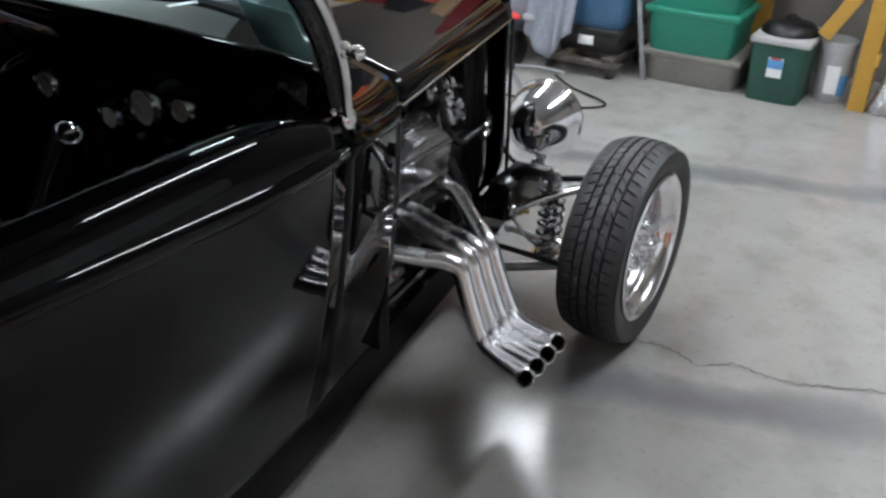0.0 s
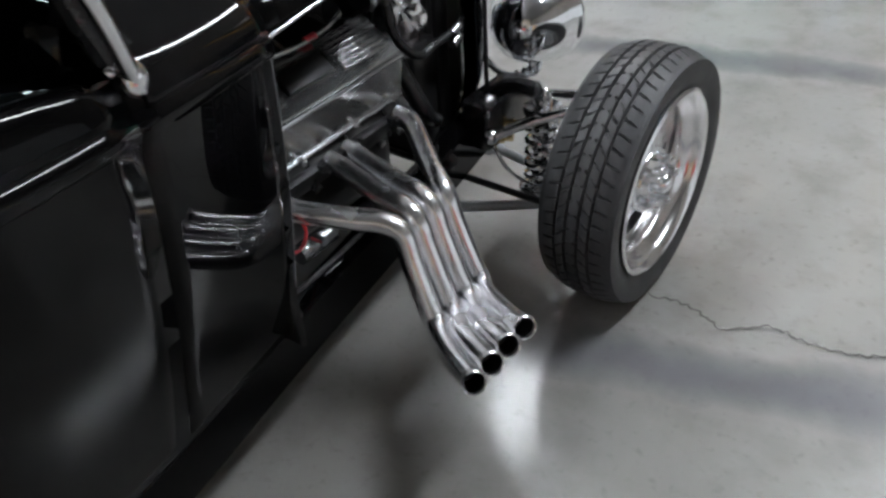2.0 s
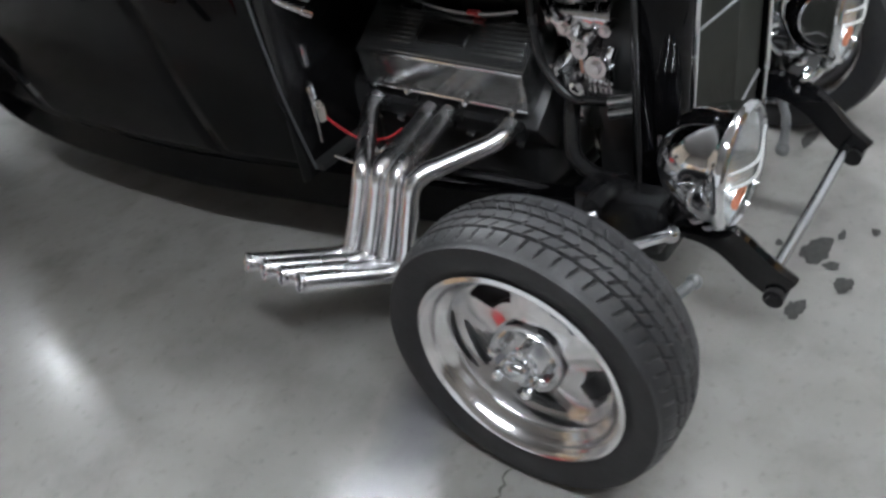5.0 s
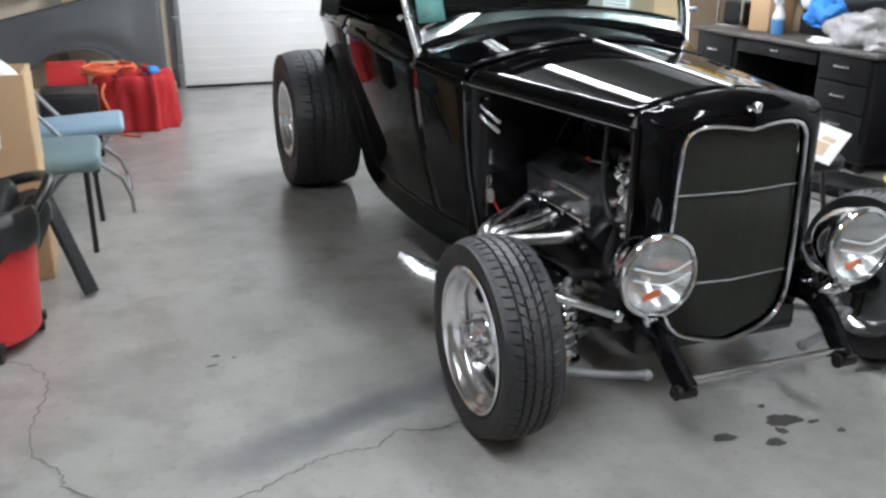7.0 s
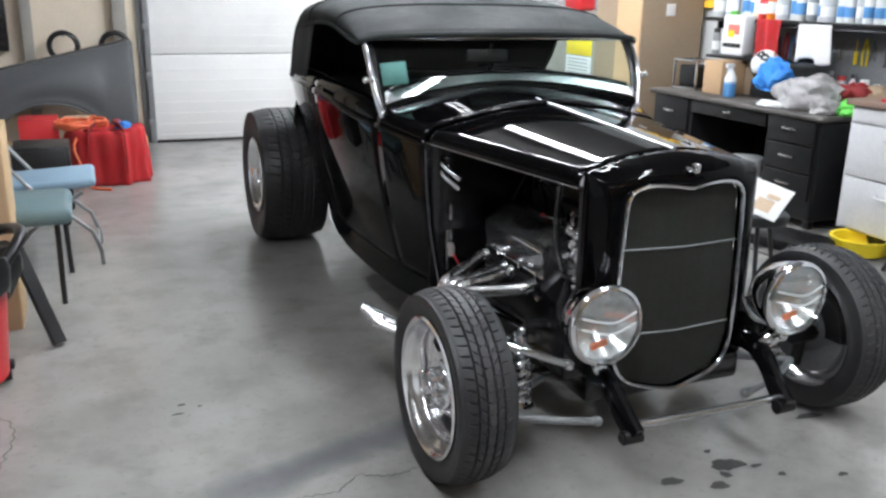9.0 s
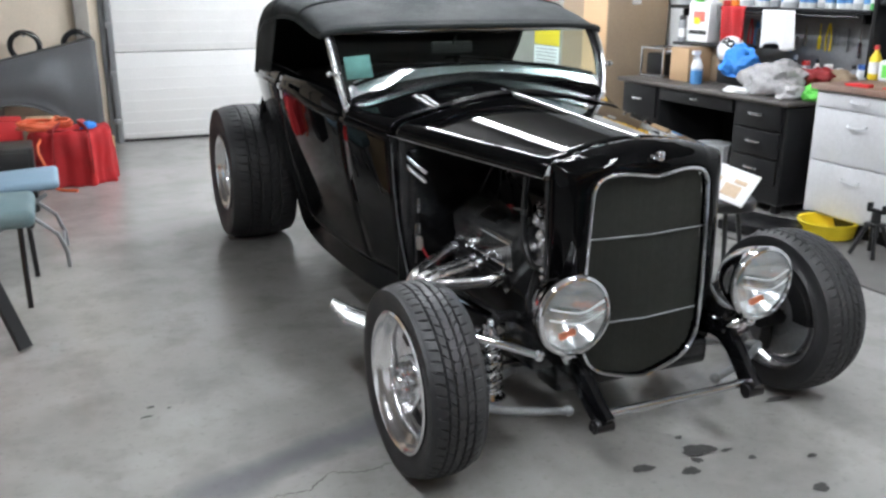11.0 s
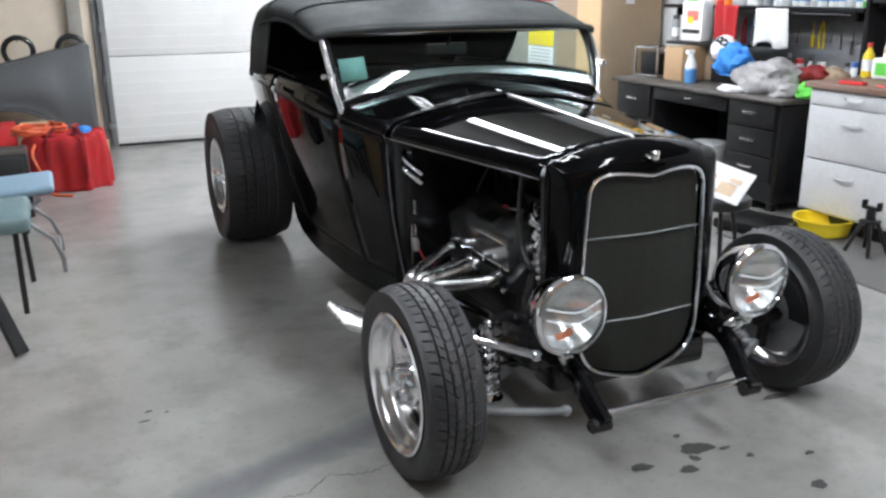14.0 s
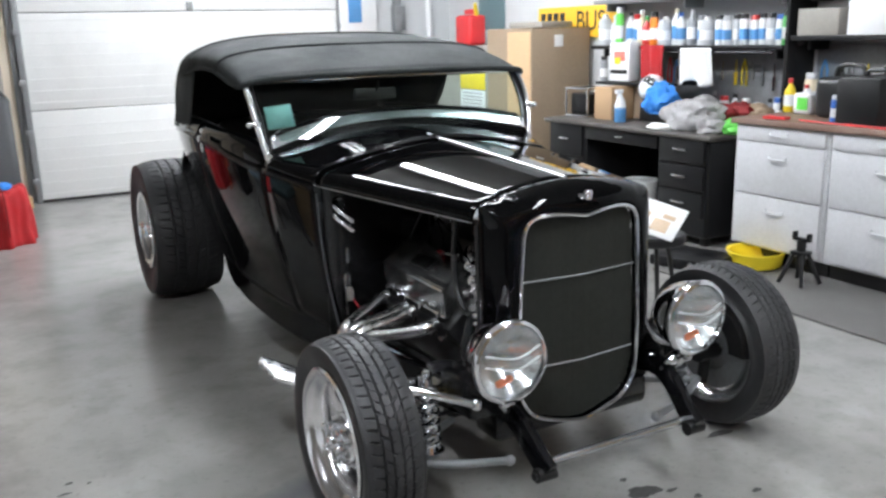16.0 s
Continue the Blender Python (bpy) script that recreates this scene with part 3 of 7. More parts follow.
# rear body: rounded tail
bm = B()
rows = []
for i, (y, w, top, bot) in enumerate(((2.70, 0.625, 1.03, 0.56), (2.9, 0.58, 1.02, 0.60), (3.1, 0.52, 0.98, 0.58), (3.3, 0.43, 0.90, 0.52), (3.45, 0.32, 0.78, 0.46), (3.52, 0.2, 0.66, 0.45))):
    r = []
    for k in range(25):
        a = math.pi * k / 24
        cx = math.cos(a)
        r.append(Vector((-w * math.copysign(abs(cx) ** 0.6, cx), y, bot + (top - bot) * abs(math.sin(a)) ** 0.55)))
    rows.append(r)
grid(bm, rows)
part("rear_deck", bm, BLACK, CAR, "rounded gloss black rear deck", solid=0.01)
bm = B()
box(bm, (0, 3.45, 0.5), (1.0, 0.1, 0.12), 0.03)
box(bm, (0, 2.9, 0.40), (1.1, 0.10, 0.10), 0.03)
box(bm, (0, 2.9, 0.40), (0.28, 0.28, 0.26), 0.08, seg=3)
part("rear_axle", bm, DARK_METAL, CAR)
for s in (-1, 1):
    bm = B()
    revolve(bm, [(0, 0.03), (0.04, 0.025), (0.05, 0.0)], "y", (s * 0.42, 3.40, 0.62), 16)
    part("tail_lamp", bm, AMBER, CAR)

# windshield
bm = B()
grid(bm, [[Vector((x, y, z)) for z, y in ((1.05, 1.122), (1.12, 1.150), (1.20, 1.196), (1.268, 1.254))] for x in stations(-0.622, 0.622, 8)])
pane = part("windshield", bm, GLASS, CAR, "tinted windshield glass")
pane.visible_shadow = False
for s in (-1, 1):
    bm = B()
    tube(bm, [(s * 0.612, 1.094, 0.975), (s * 0.616, 1.103, 0.993), (s * 0.630, 1.124, 1.06), (s * 0.638, 1.146, 1.12), (s * 0.643, 1.192, 1.203), (s * 0.645, 1.256, 1.278)], 0.018, 10,
         shape=[(0.009, 0.008), (0.0, 0.012), (-0.009, 0.008), (-0.011, -0.007), (0.0, -0.011), (0.011, -0.007)])
    ball(bm, (s * 0.614, 1.100, 0.988), 0.019, s=(0.7, 1.0, 1.2))
    post = part("windshield_post", bm, CHROME, CAR, "chrome windshield stanchion", angle=85)
    bm = B()
    tube(bm, [(s * 0.606, 1.122, 1.02), (s * 0.614, 1.145, 1.08), (s * 0.620, 1.166, 1.13), (s * 0.622, 1.210, 1.205), (s * 0.624, 1.268, 1.27)], 0.014, 8)
    part("rubber_seal", bm, HOSE, post, "black rubber glass seal")
    bm = B()
    tube(bm, [(s * 0.618, 1.158, 1.120), (s * 0.64, 1.143, 1.118), (s * 0.668, 1.138, 1.119)], 0.008, 8)
    ball(bm, (s * 0.670, 1.138, 1.119), 0.013)
    ball(bm, (s * 0.644, 1.138, 1.119), 0.014)
    part("swivel", bm, CHROME, post)
    bm = B()
    for k in range(4):
        ball(bm, (s * (0.598 + 0.002 * k), 1.118 + 0.006 * k, 1.0 + 0.018 * k), 0.009, 10)
    part("hinge_bolt", bm, CHROME, post)
bm = B()
tube(bm, [(-0.64, 1.256, 1.276), (0, 1.25, 1.278), (0.64, 1.256, 1.276)], 0.012, 8)
part("windshield_header", bm, CHROME, CAR, angle=85)
bm = B()
grid(bm, [[Vector((-0.592 + 0.112 * i, 1.150 + 0.045 * j, 1.094 + 0.086 * j + 0.008 * i)) for j in range(2)] for i in range(2)])
part("inspection_sheet", bm, TEAL_PAPER, pane, "pale teal sticker inside the windshield", solid=0.001)
bm = B()
tube(bm, [(-0.05, 1.27, 1.25), (-0.05, 1.30, 1.215)], 0.006, 6, smooth=1)
box(bm, (-0.05, 1.315, 1.20), (0.2, 0.02, 0.05), 0.01)
part("rear_view_mirror", bm, BLACK_PLASTIC, CAR, "small black rear-view mirror")

# canvas top
TOP = [(1.22, 0.665, 1.262, 1.300), (1.27, 0.67, 1.262, 1.325), (1.40, 0.672, 1.283, 1.374), (1.60, 0.675, 1.318, 1.420), (1.85, 0.678, 1.325, 1.452),
       (2.10, 0.675, 1.30, 1.462), (2.30, 0.665, 1.28, 1.445), (2.45, 0.655, 1.22, 1.395), (2.57, 0.645, 1.13, 1.31), (2.66, 0.635, 1.04, 1.20), (2.71, 0.625, 1.0, 1.08), (2.735, 0.62, 0.985, 1.0)]


def top_arc(y, n=26):
    w, ze, zc = smooth_table(TOP, y)
    out = []
    for i in range(n + 1):
        a = math.pi * i / n
        cx = math.cos(a)
        flat = abs(math.sin(a)) ** 0.62
        out.append(Vector((-w * math.copysign(abs(cx) ** 0.72, cx), y + 0.03 * (1 - flat) if y < 1.3 else y, ze + (zc - ze) * flat)))
    return out


bm = B()
grid(bm, [top_arc(y) for y in stations(1.22, 2.735, 36)])
top = part("canvas_top", bm, CANVAS, CAR, "black canvas convertible top", solid=0.012)
for s in (-1, 1):
    # the side flap behind the door opening
    bm = B()
    rows = []
    for y in stations(1.93, 2.72, 8):
        w, ze, zc = smooth_table(TOP, y)
        f = min(1, (y - 1.93) / 0.3)
        lo = 1.03 if y > 2.1 else ze - (ze - 1.03) * (max(0, y - 1.93) / 0.17)
        rows.append([Vector((s * (w - 0.004 + 0.012 * k / 4), y, (ze + 0.03) + (min(lo, ze) - ze - 0.03) * k / 4)) for k in range(5)])
    grid(bm, rows)
    part("side_curtain", bm, CANVAS, top, solid=0.008)
    bm = B()
    tube(bm, [top_arc(y)[0 if s < 0 else -1] + Vector((0, 0, -0.004)) for y in stations(1.22, 2.2, 8)], 0.009, 8, smooth=2)
    part("piping", bm, CANVAS, top)
for y in (1.55, 2.02):
    bm = B()
    tube(bm, [p + Vector((0, 0, 0.003)) for p in top_arc(y)], 0.005, 6, smooth=1)
    part("bow_seam", bm, CANVAS, top)
bm = B()
tube(bm, [p + Vector((0, -0.004, -0.004)) for p in top_arc(1.22)], 0.013, 8, smooth=2)
part("front_hem", bm, CANVAS, top)


# grille shell
def grille_loop(grow=0.0, y=-0.07, v=0.03, n=64):
    """The grille's outline, with a dip at the top centre and a pointed foot; v: how far the centre stands forward."""
    ctrl = [(0.0, 0.890), (0.06, 0.898), (0.13, 0.903), (0.185, 0.893), (0.212, 0.862), (0.219, 0.80), (0.226, 0.66), (0.231, 0.50), (0.231, 0.39),
            (0.218, 0.315), (0.175, 0.262), (0.09, 0.232), (0.0, 0.218)]
    full = [Vector((x, 0, z)) for x, z in ctrl] + [Vector((-x, 0, z)) for x, z in ctrl[-2:0:-1]]
    path = smooth_path(full, 5, closed=True)
    out, k = [], len(path)
    for i, p in enumerate(path):
        t = (path[(i + 1) % k] - path[i - 1]).normalized()
        nr = Vector((-t.z, 0, t.x))
        if nr.dot(p - Vector((0, 0, 0.55))) < 0:
            nr = -nr
        q = p + nr * grow
        out.append(Vector((q.x, y - v * (1 - min(1, abs(q.x) / 0.3)), q.z)))
    return out


def shell_rim(shrink, y, v, drop=0.0):
    """Outer loop of the shell: the hood's section above, upright sides below."""
    hood = hood_arc(0.0, 90)
    out = []
    c = Vector((0, 0, 0.6))
    for p in grille_loop(0.0):
        d = Vector((p.x, 0, p.z)) - c
        lo, hi = 0.5, 3.0
        for _ in range(24):
            m = (lo + hi) / 2
            x, z = d.x * m, 0.6 + d.z * m
            ax = abs(x)
            top = max((q.z for q in hood if abs(abs(q.x) - ax) < 0.012), default=0.0) if ax < 0.34 else 0.0
            side = 0.322 if z > 0.42 else 0.322 - 0.09 * ((0.42 - z) / 0.22) ** 2
            inside = ax < side and (z < 0.88 or z < top) and z > 0.20 - 0.0
            lo, hi = (m, hi) if inside else (lo, m)
        q = c + d * lo
        k = min(1, max(0, (0.50 - p.z) / 0.22))
        k = k * k * (3 - 2 * k)
        g = Vector((p.x * 1.09, 0, p.z - 0.012))
        q = q + (g - q) * k
        q = Vector((q.x * (1 - shrink), 0, 0.6 + (q.z - 0.6) * (1 - shrink) - drop))
        out.append(Vector((q.x, y - v * (1 - min(1, abs(q.x) / 0.3)), q.z)))
    return out


bm = B()
R0 = shell_rim(0.0, 0.002, 0.0)
L0, L1, L2 = grille_loop(0.0, -0.060), grille_loop(0.0, -0.078), grille_loop(0.010, -0.082)


def mix(a, b, t, y, v):
    return [Vector((p.x + (q.x - p.x) * t, y - v * (1 - min(1, abs(p.x) / 0.3)), p.z + (q.z - p.z) * t)) for p, q in zip(a, b)]


bulge = [mix(L2, R0, t, 0.002 - 0.085 * math.sqrt(1 - t * t), 0.03 * (1 - t ** 3)) for t in (0.15, 0.3, 0.45, 0.6, 0.72, 0.82, 0.9, 0.95, 0.985)]
grid(bm, [L0, L1, L2] + bulge + [R0], close_v=True)
shell = part("grille_shell", bm, BLACK, CAR, "gloss black radiator shell", solid=0.004)
bm = B()
tube(bm, grille_loop(0.004, -0.083), 0.0065, 8, smooth=0, closed=True)
part("shell_trim", bm, CHROME, shell, "thin chrome trim round the grille")
bm = B()
box(bm, (0, -0.105, 0.957), (0.026, 0.05, 0.020), 0.008, rx=-25)
tube(bm, [(-0.022, -0.10, 0.955), (0, -0.125, 0.948), (0.022, -0.10, 0.955)], 0.006, 8)
part("shell_badge", bm, CHROME, shell, "small chrome nose badge")
# fine grille insert
inner = grille_loop(-0.002, -0.06)


def span(x):
    zs = sorted(p.z for p, q in zip(inner, inner[1:] + inner[:1]) if (p.x - x) * (q.x - x) <= 0)
    return (zs[0], zs[-1]) if len(zs) > 1 else None


bm = B()
grid(bm, [[Vector((x, -0.052 - 0.03 * (1 - abs(x) / 0.3), z)) for z in span(x)] for x in stations(-0.228, 0.228, 24)])
mesh_back = part("grille_backing", bm, MESH_DARK, CAR, "dark fine-barred grille", solid=0.003)
for i in range(61):
    x = -0.225 + 0.45 * i / 60
    a, b = span(x)
    bm = B()
    box(bm, (x, -0.060 - 0.03 * (1 - abs(x) / 0.3), (a + b) / 2), (0.0032, 0.008, b - a - 0.004))
    part("grille_bar", bm, GRILLE_BAR, mesh_back)
for z in (0.70, 0.415):
    bm = B()
    tube(bm, [(x, -0.067 - 0.03 * (1 - abs(x) / 0.3), z) for x in stations(-0.226, 0.226, 12)], 0.0036, 6, smooth=0)
    part("grille_crossbar", bm, GREY_METAL, mesh_back, "dull grey horizontal grille bar")
# radiator core behind
bm = B()
box(bm, (0, 0.01, 0.57), (0.46, 0.05, 0.62), 0.01)
radiator = part("radiator", bm, ENGINE_BLACK, CAR, "black radiator with fan shroud")
bm = B()
revolve(bm, [(0.205, 0.0), (0.21, 0.02), (0.21, 0.09), (0.198, 0.09), (0.195, 0.0)], "y", (0, 0.035, 0.60), 40)
box(bm, (0, 0.045, 0.6), (0.44, 0.02, 0.44), 0.006)
box(bm, (0, 0.085, 0.40), (0.46, 0.09, 0.30), 0.012)
part("fan_shroud", bm, ENGINE_BLACK, radiator)
bm = B()
for i in range(6):
    b = B()
    box(b, (0.11 * math.cos(i * math.pi / 3), 0.09, 0.60 + 0.11 * math.sin(i * math.pi / 3)), (0.17, 0.008, 0.05), 0.003, ry=-60 * i, rx=0)
    part("fan_blade", b, DARK_METAL, radiator)
cyl(bm, (0, 0.05, 0.6), (0, 0.16, 0.6), 0.04)
part("fan_hub", bm, DARK_METAL, radiator)
for s in (-1, 1):
    bm = B()
    tube(bm, [(s * 0.336, -0.010, 0.885), (s * 0.336, -0.016, 0.6), (s * 0.336, -0.02, 0.28)], 0.006, 10, smooth=3)
    part("radiator_bracket", bm, HOSE, radiator, "black radiator support rod")
    # strip on the edge of the cowl opening
    bm = B()
    sec = side_section(0.826, s)
    tube(bm, [sec[k] for k in (-9, -7, -5, -3, -1)], 0.0035, 8, smooth=3)
    part("cowl_edge", bm, PRIMER, CAR, "worn bright edge of the cowl opening")

# frame rails, horns, spreader bar
for s in (-1, 1):
    bm = B()
    tube(bm, [(s * 0.33, 0.0, 0.30), (s * 0.37, 0.35, 0.27), (s * 0.428, 0.83, 0.248), (s * 0.474, 1.1, 0.246), (s * 0.498, 1.3, 0.245), (s * 0.512, 1.6, 0.246), (s * 0.508, 1.95, 0.25), (s * 0.48, 2.3, 0.29), (s * 0.42, 2.7, 0.46), (s * 0.42, 3.1, 0.55), (s * 0.42, 3.45, 0.48)],
         0.05, smooth=5, shape=[(0.025, 0.072), (-0.025, 0.072), (-0.03, 0.067), (-0.03, -0.043), (-0.025, -0.048), (0.025, -0.048), (0.03, -0.043), (0.03, 0.067)])
    part("frame_rail", bm, BLACK, CAR, "gloss black frame rail")
    bm = B()
    tube(bm, [(s * 0.33, 0.02, 0.31), (s * 0.318, -0.10, 0.33), (s * 0.305, -0.19, 0.305), (s * 0.295, -0.27, 0.235), (s * 0.29, -0.325, 0.195)], 0.03, smooth=5,
         shape=[(0.014, 0.036), (0.0, 0.042), (-0.014, 0.036), (-0.019, 0.0), (-0.016, -0.03), (0.016, -0.03), (0.019, 0.0)])
    horn = part("frame_horn", bm, HORN_BLACK, CAR, "gloss black curved frame horn")
    bm = B()
    cyl(bm, (s * 0.262, -0.31, 0.19), (s * 0.325, -0.31, 0.19), 0.022)
    cyl(bm, (s * 0.325, -0.31, 0.19), (s * 0.334, -0.31, 0.19), 0.013, seg=6)
    part("horn_bolt", bm, DARK_METAL, horn)
bm = B()
tube(bm, [(-0.27, -0.29, 0.212), (0, -0.292, 0.212), (0.27, -0.29, 0.212)], 0.0135, 14, smooth=3)
part("spreader_bar", bm, SOFT_CHROME, CAR, "round brushed steel spreader bar")
bm = B()
box(bm, (0, 0.0, 0.235), (0.62, 0.14, 0.10), 0.02)
part("crossmember", bm, FRAME_BLACK, CAR)
for y, w in ((0.22, 0.66), (0.35, 0.70), (0.95, 0.8), (2.3, 0.8)):
    bm = B()
    box(bm, (0, y, 0.2), (w, 0.06, 0.06), 0.012)
    part("crossmember", bm, FRAME_BLACK, CAR)


# ---------- wheels ----------
def tyre_mesh(R, r_rim, width, blocks, na, grooves):
    """Tyre round the x axis with tread grooves cut into the surface; the outer face at -x."""
    bm = B()
    h = width / 2
    prof = []
    for i in range(7):
        a = i / 6
        prof.append((r_rim + 0.004 + (R * 0.93 - r_rim) * a, -h * (0.80 + 0.2 * math.sin(a * math.pi * 0.62)), 0))
    nt = 44
    for i in range(nt + 1):
        u = -1 + 2 * i / nt
        prof.append((R - 0.016 * abs(u) ** 3.2 * (R / 0.3), u * h * 0.9, 1))
    for p in prof[:7][::-1]:
        prof.append((p[0], -p[1], 0))
    rows = []
    for k in range(na):
        th = 2 * math.pi * k / na
        row = []
        for r, x, tread in prof:
            if tread:
                u = x / h
                cut = any(abs(u - g) < 0.026 for g in grooves)
                slot = False
                if not cut and 0.08 < abs(u) < 0.8:
                    ph = (th / (2 * math.pi) * blocks + abs(u) * (0.8 if abs(u) > 0.46 else 2.2)) % 1.0
                    slot = ph < 0.115
                r -= 0.007 if cut else 0.0055 * min(1, (0.86 - abs(u)) / 0.2) if slot else 0.0
            row.append(Vector((x, r * math.cos(th), r * math.sin(th))))
        rows.append(row)
    grid(bm, rows, close_u=True)
    return bm


def raw_mesh(name, bm, material, angle=40):
    bmesh.ops.recalc_face_normals(bm, faces=bm.faces[:])
    me = bpy.data.meshes.new(name)
    bm.to_mesh(me)
    bm.free()
    for f in me.polygons:
        f.use_smooth = True
    me.set_sharp_from_angle(angle=radians(angle))
    me.materials.append(material)
    return me


def wheel_meshes(R, r_rim, width, blocks, dish):
    """Meshes of tyre, rim, five-window centre, cap, nuts and disc; the outer face looks along -x."""
    h = width / 2
    out = []
    f = -h * 0.93
    bm = B()
    revolve(bm, [(r_rim + 0.008, f + 0.012), (r_rim + 0.012, f), (r_rim + 0.004, f - 0.004), (r_rim - 0.006, f + 0.003), (r_rim - 0.012, f + 0.016), (r_rim - 0.016, f + 0.03),
                 (r_rim - 0.03, f + 0.036), (r_rim - 0.034, f + 0.05), (r_rim - 0.036, f + dish), (r_rim - 0.034, -f - 0.03), (r_rim + 0.006, -f), (r_rim + 0.01, -f - 0.012)], "x", (0, 0, 0), 64)
    rim = raw_mesh("rim", bm, ALLOY, 60)
    out.append(("tyre", raw_mesh("tyre", tyre_mesh(R, r_rim, width, blocks, 720, (-0.46, -0.155, 0.155, 0.46)), RUBBER, 25), "black rubber tyre with cut tread"))
    bm = B()
    n, m = 200, 22
    ro, ri = r_rim - 0.034, 0.03
    vs = {}

    def depth_at(t, th):
        th -= math.pi / 2
        return f + dish * (0.52 + 0.48 * t) + 0.012 * math.sin(math.pi * t) - 0.005 * math.cos(5 * th) * math.sin(math.pi * t)

    def solid(k, j):
        if not 0 <= j < m:
            return False
        th = 2 * math.pi * (k + 0.5) / n - math.pi / 2
        t = (j + 0.5) / m
        if not 0.53 < t < 0.93:
            return True
        half = 0.2 + 0.12 * (t - 0.53) / 0.4
        d = 0.5 - abs(((th * 5 / (2 * math.pi) + 0.5) % 1.0) - 0.5)
        return d >= half

    def vert(k, j, back):
        k %= n
        if (k, j, back) not in vs:
            th, t = 2 * math.pi * k / n, j / m
            r = ri + (ro - ri) * t
            vs[k, j, back] = bm.verts.new((depth_at(t, th) + (0.014 if back else 0), r * math.cos(th), r * math.sin(th)))
        return vs[k, j, back]

    for k in range(n):
        for j in range(m):
            if not solid(k, j):
                continue
            q = [(k, j), (k + 1, j), (k + 1, j + 1), (k, j + 1)]
            bm.faces.new([vert(*p, 0) for p in q])
            bm.faces.new([vert(*p, 1) for p in q[::-1]])
            for p0, p1, nb in ((q[0], q[1], (k, j - 1)), (q[1], q[2], (k + 1, j)), (q[2], q[3], (k, j + 1)), (q[3], q[0], (k - 1, j))):
                if not solid(nb[0] % n, nb[1]):
                    bm.faces.new((vert(*p0, 0), vert(*p0, 1), vert(*p1, 1), vert(*p1, 0)))
    out.append(("wheel_disc", raw_mesh("wheel_disc", bm, ALLOY, 50), "five-window alloy wheel centre"))
    bm = B()
    c = f + dish * 0.52
    revolve(bm, [(0.0, c - 0.048), (0.012, c - 0.047), (0.02, c - 0.042), (0.024, c - 0.032), (0.025, c - 0.02), (0.03, c - 0.018), (0.031, c - 0.008), (0.038, c - 0.004), (0.074, c - 0.004), (0.079, c + 0.004), (0.08, c + 0.02)], "x", (0, 0, 0), 40)
    out.append(("hub_cap", raw_mesh("hub_cap", bm, CHROME), "chrome hub cap"))
    for k in range(5):
        a = 2 * math.pi * (k + 0.5) / 5
        bm = B()
        cyl(bm, (c + 0.012, 0.056 * math.cos(a), 0.056 * math.sin(a)), (c - 0.034, 0.056 * math.cos(a), 0.056 * math.sin(a)), 0.0125, 0.011, 8)
        ball(bm, (c - 0.034, 0.056 * math.cos(a), 0.056 * math.sin(a)), 0.011, 8)
        out.append(("wheel_nut", raw_mesh("wheel_nut", bm, CHROME), ""))
    bm = B()
    revolve(bm, [(0.0, 0.025), (r_rim * 0.55, 0.025), (r_rim * 0.57, 0.035), (r_rim * 0.79, 0.035), (r_rim * 0.79, 0.05), (r_rim * 0.45, 0.05), (r_rim * 0.43, 0.038), (0.05, 0.038), (0.045, 0.075), (0.0, 0.075)], "x", (0, 0, 0), 48)
    out.append(("brake_disc", raw_mesh("brake_disc", bm, GREY_METAL), "grey steel brake disc"))
    bm = B()
    revolve(bm, [(r_rim * 0.52, 0.012), (r_rim * 0.84, 0.012), (r_rim * 0.86, 0.02), (r_rim * 0.86, 0.066), (r_rim * 0.84, 0.074), (r_rim * 0.52, 0.074), (r_rim * 0.52, 0.012)], "x", (0, 0, 0), 14, sweep=70)
    out.append(("brake_caliper", raw_mesh("brake_caliper", bm, DARK_METAL), "dark brake caliper"))
    return rim, out


def place_wheel(name, meshes, at, rz, label):
    rim, pieces = meshes
    w = new(name, rim)
    w.parent, w.location, w.rotation_euler = CAR, at, (0, 0, radians(rz))
    w["label"] = label
    for n, me, lab in pieces:
        o = new(n, me)
        o.parent = w
        if lab:
            o["label"] = lab


FW = wheel_meshes(0.303, 0.210, 0.178, 58, 0.075)
RW = wheel_meshes(0.395, 0.21, 0.37, 52, 0.13)
for s in (-1, 1):
    turn = 0 if s < 0 else 180
    place_wheel("front_wheel", FW, (-0.755 if s < 0 else 0.725, 0.0, 0.302), turn, "polished five-window alloy wheel with black road tyre")
    place_wheel("rear_wheel", RW, (s * 0.645, 2.9, 0.394), turn, "wide polished alloy rear wheel with big black tyre")

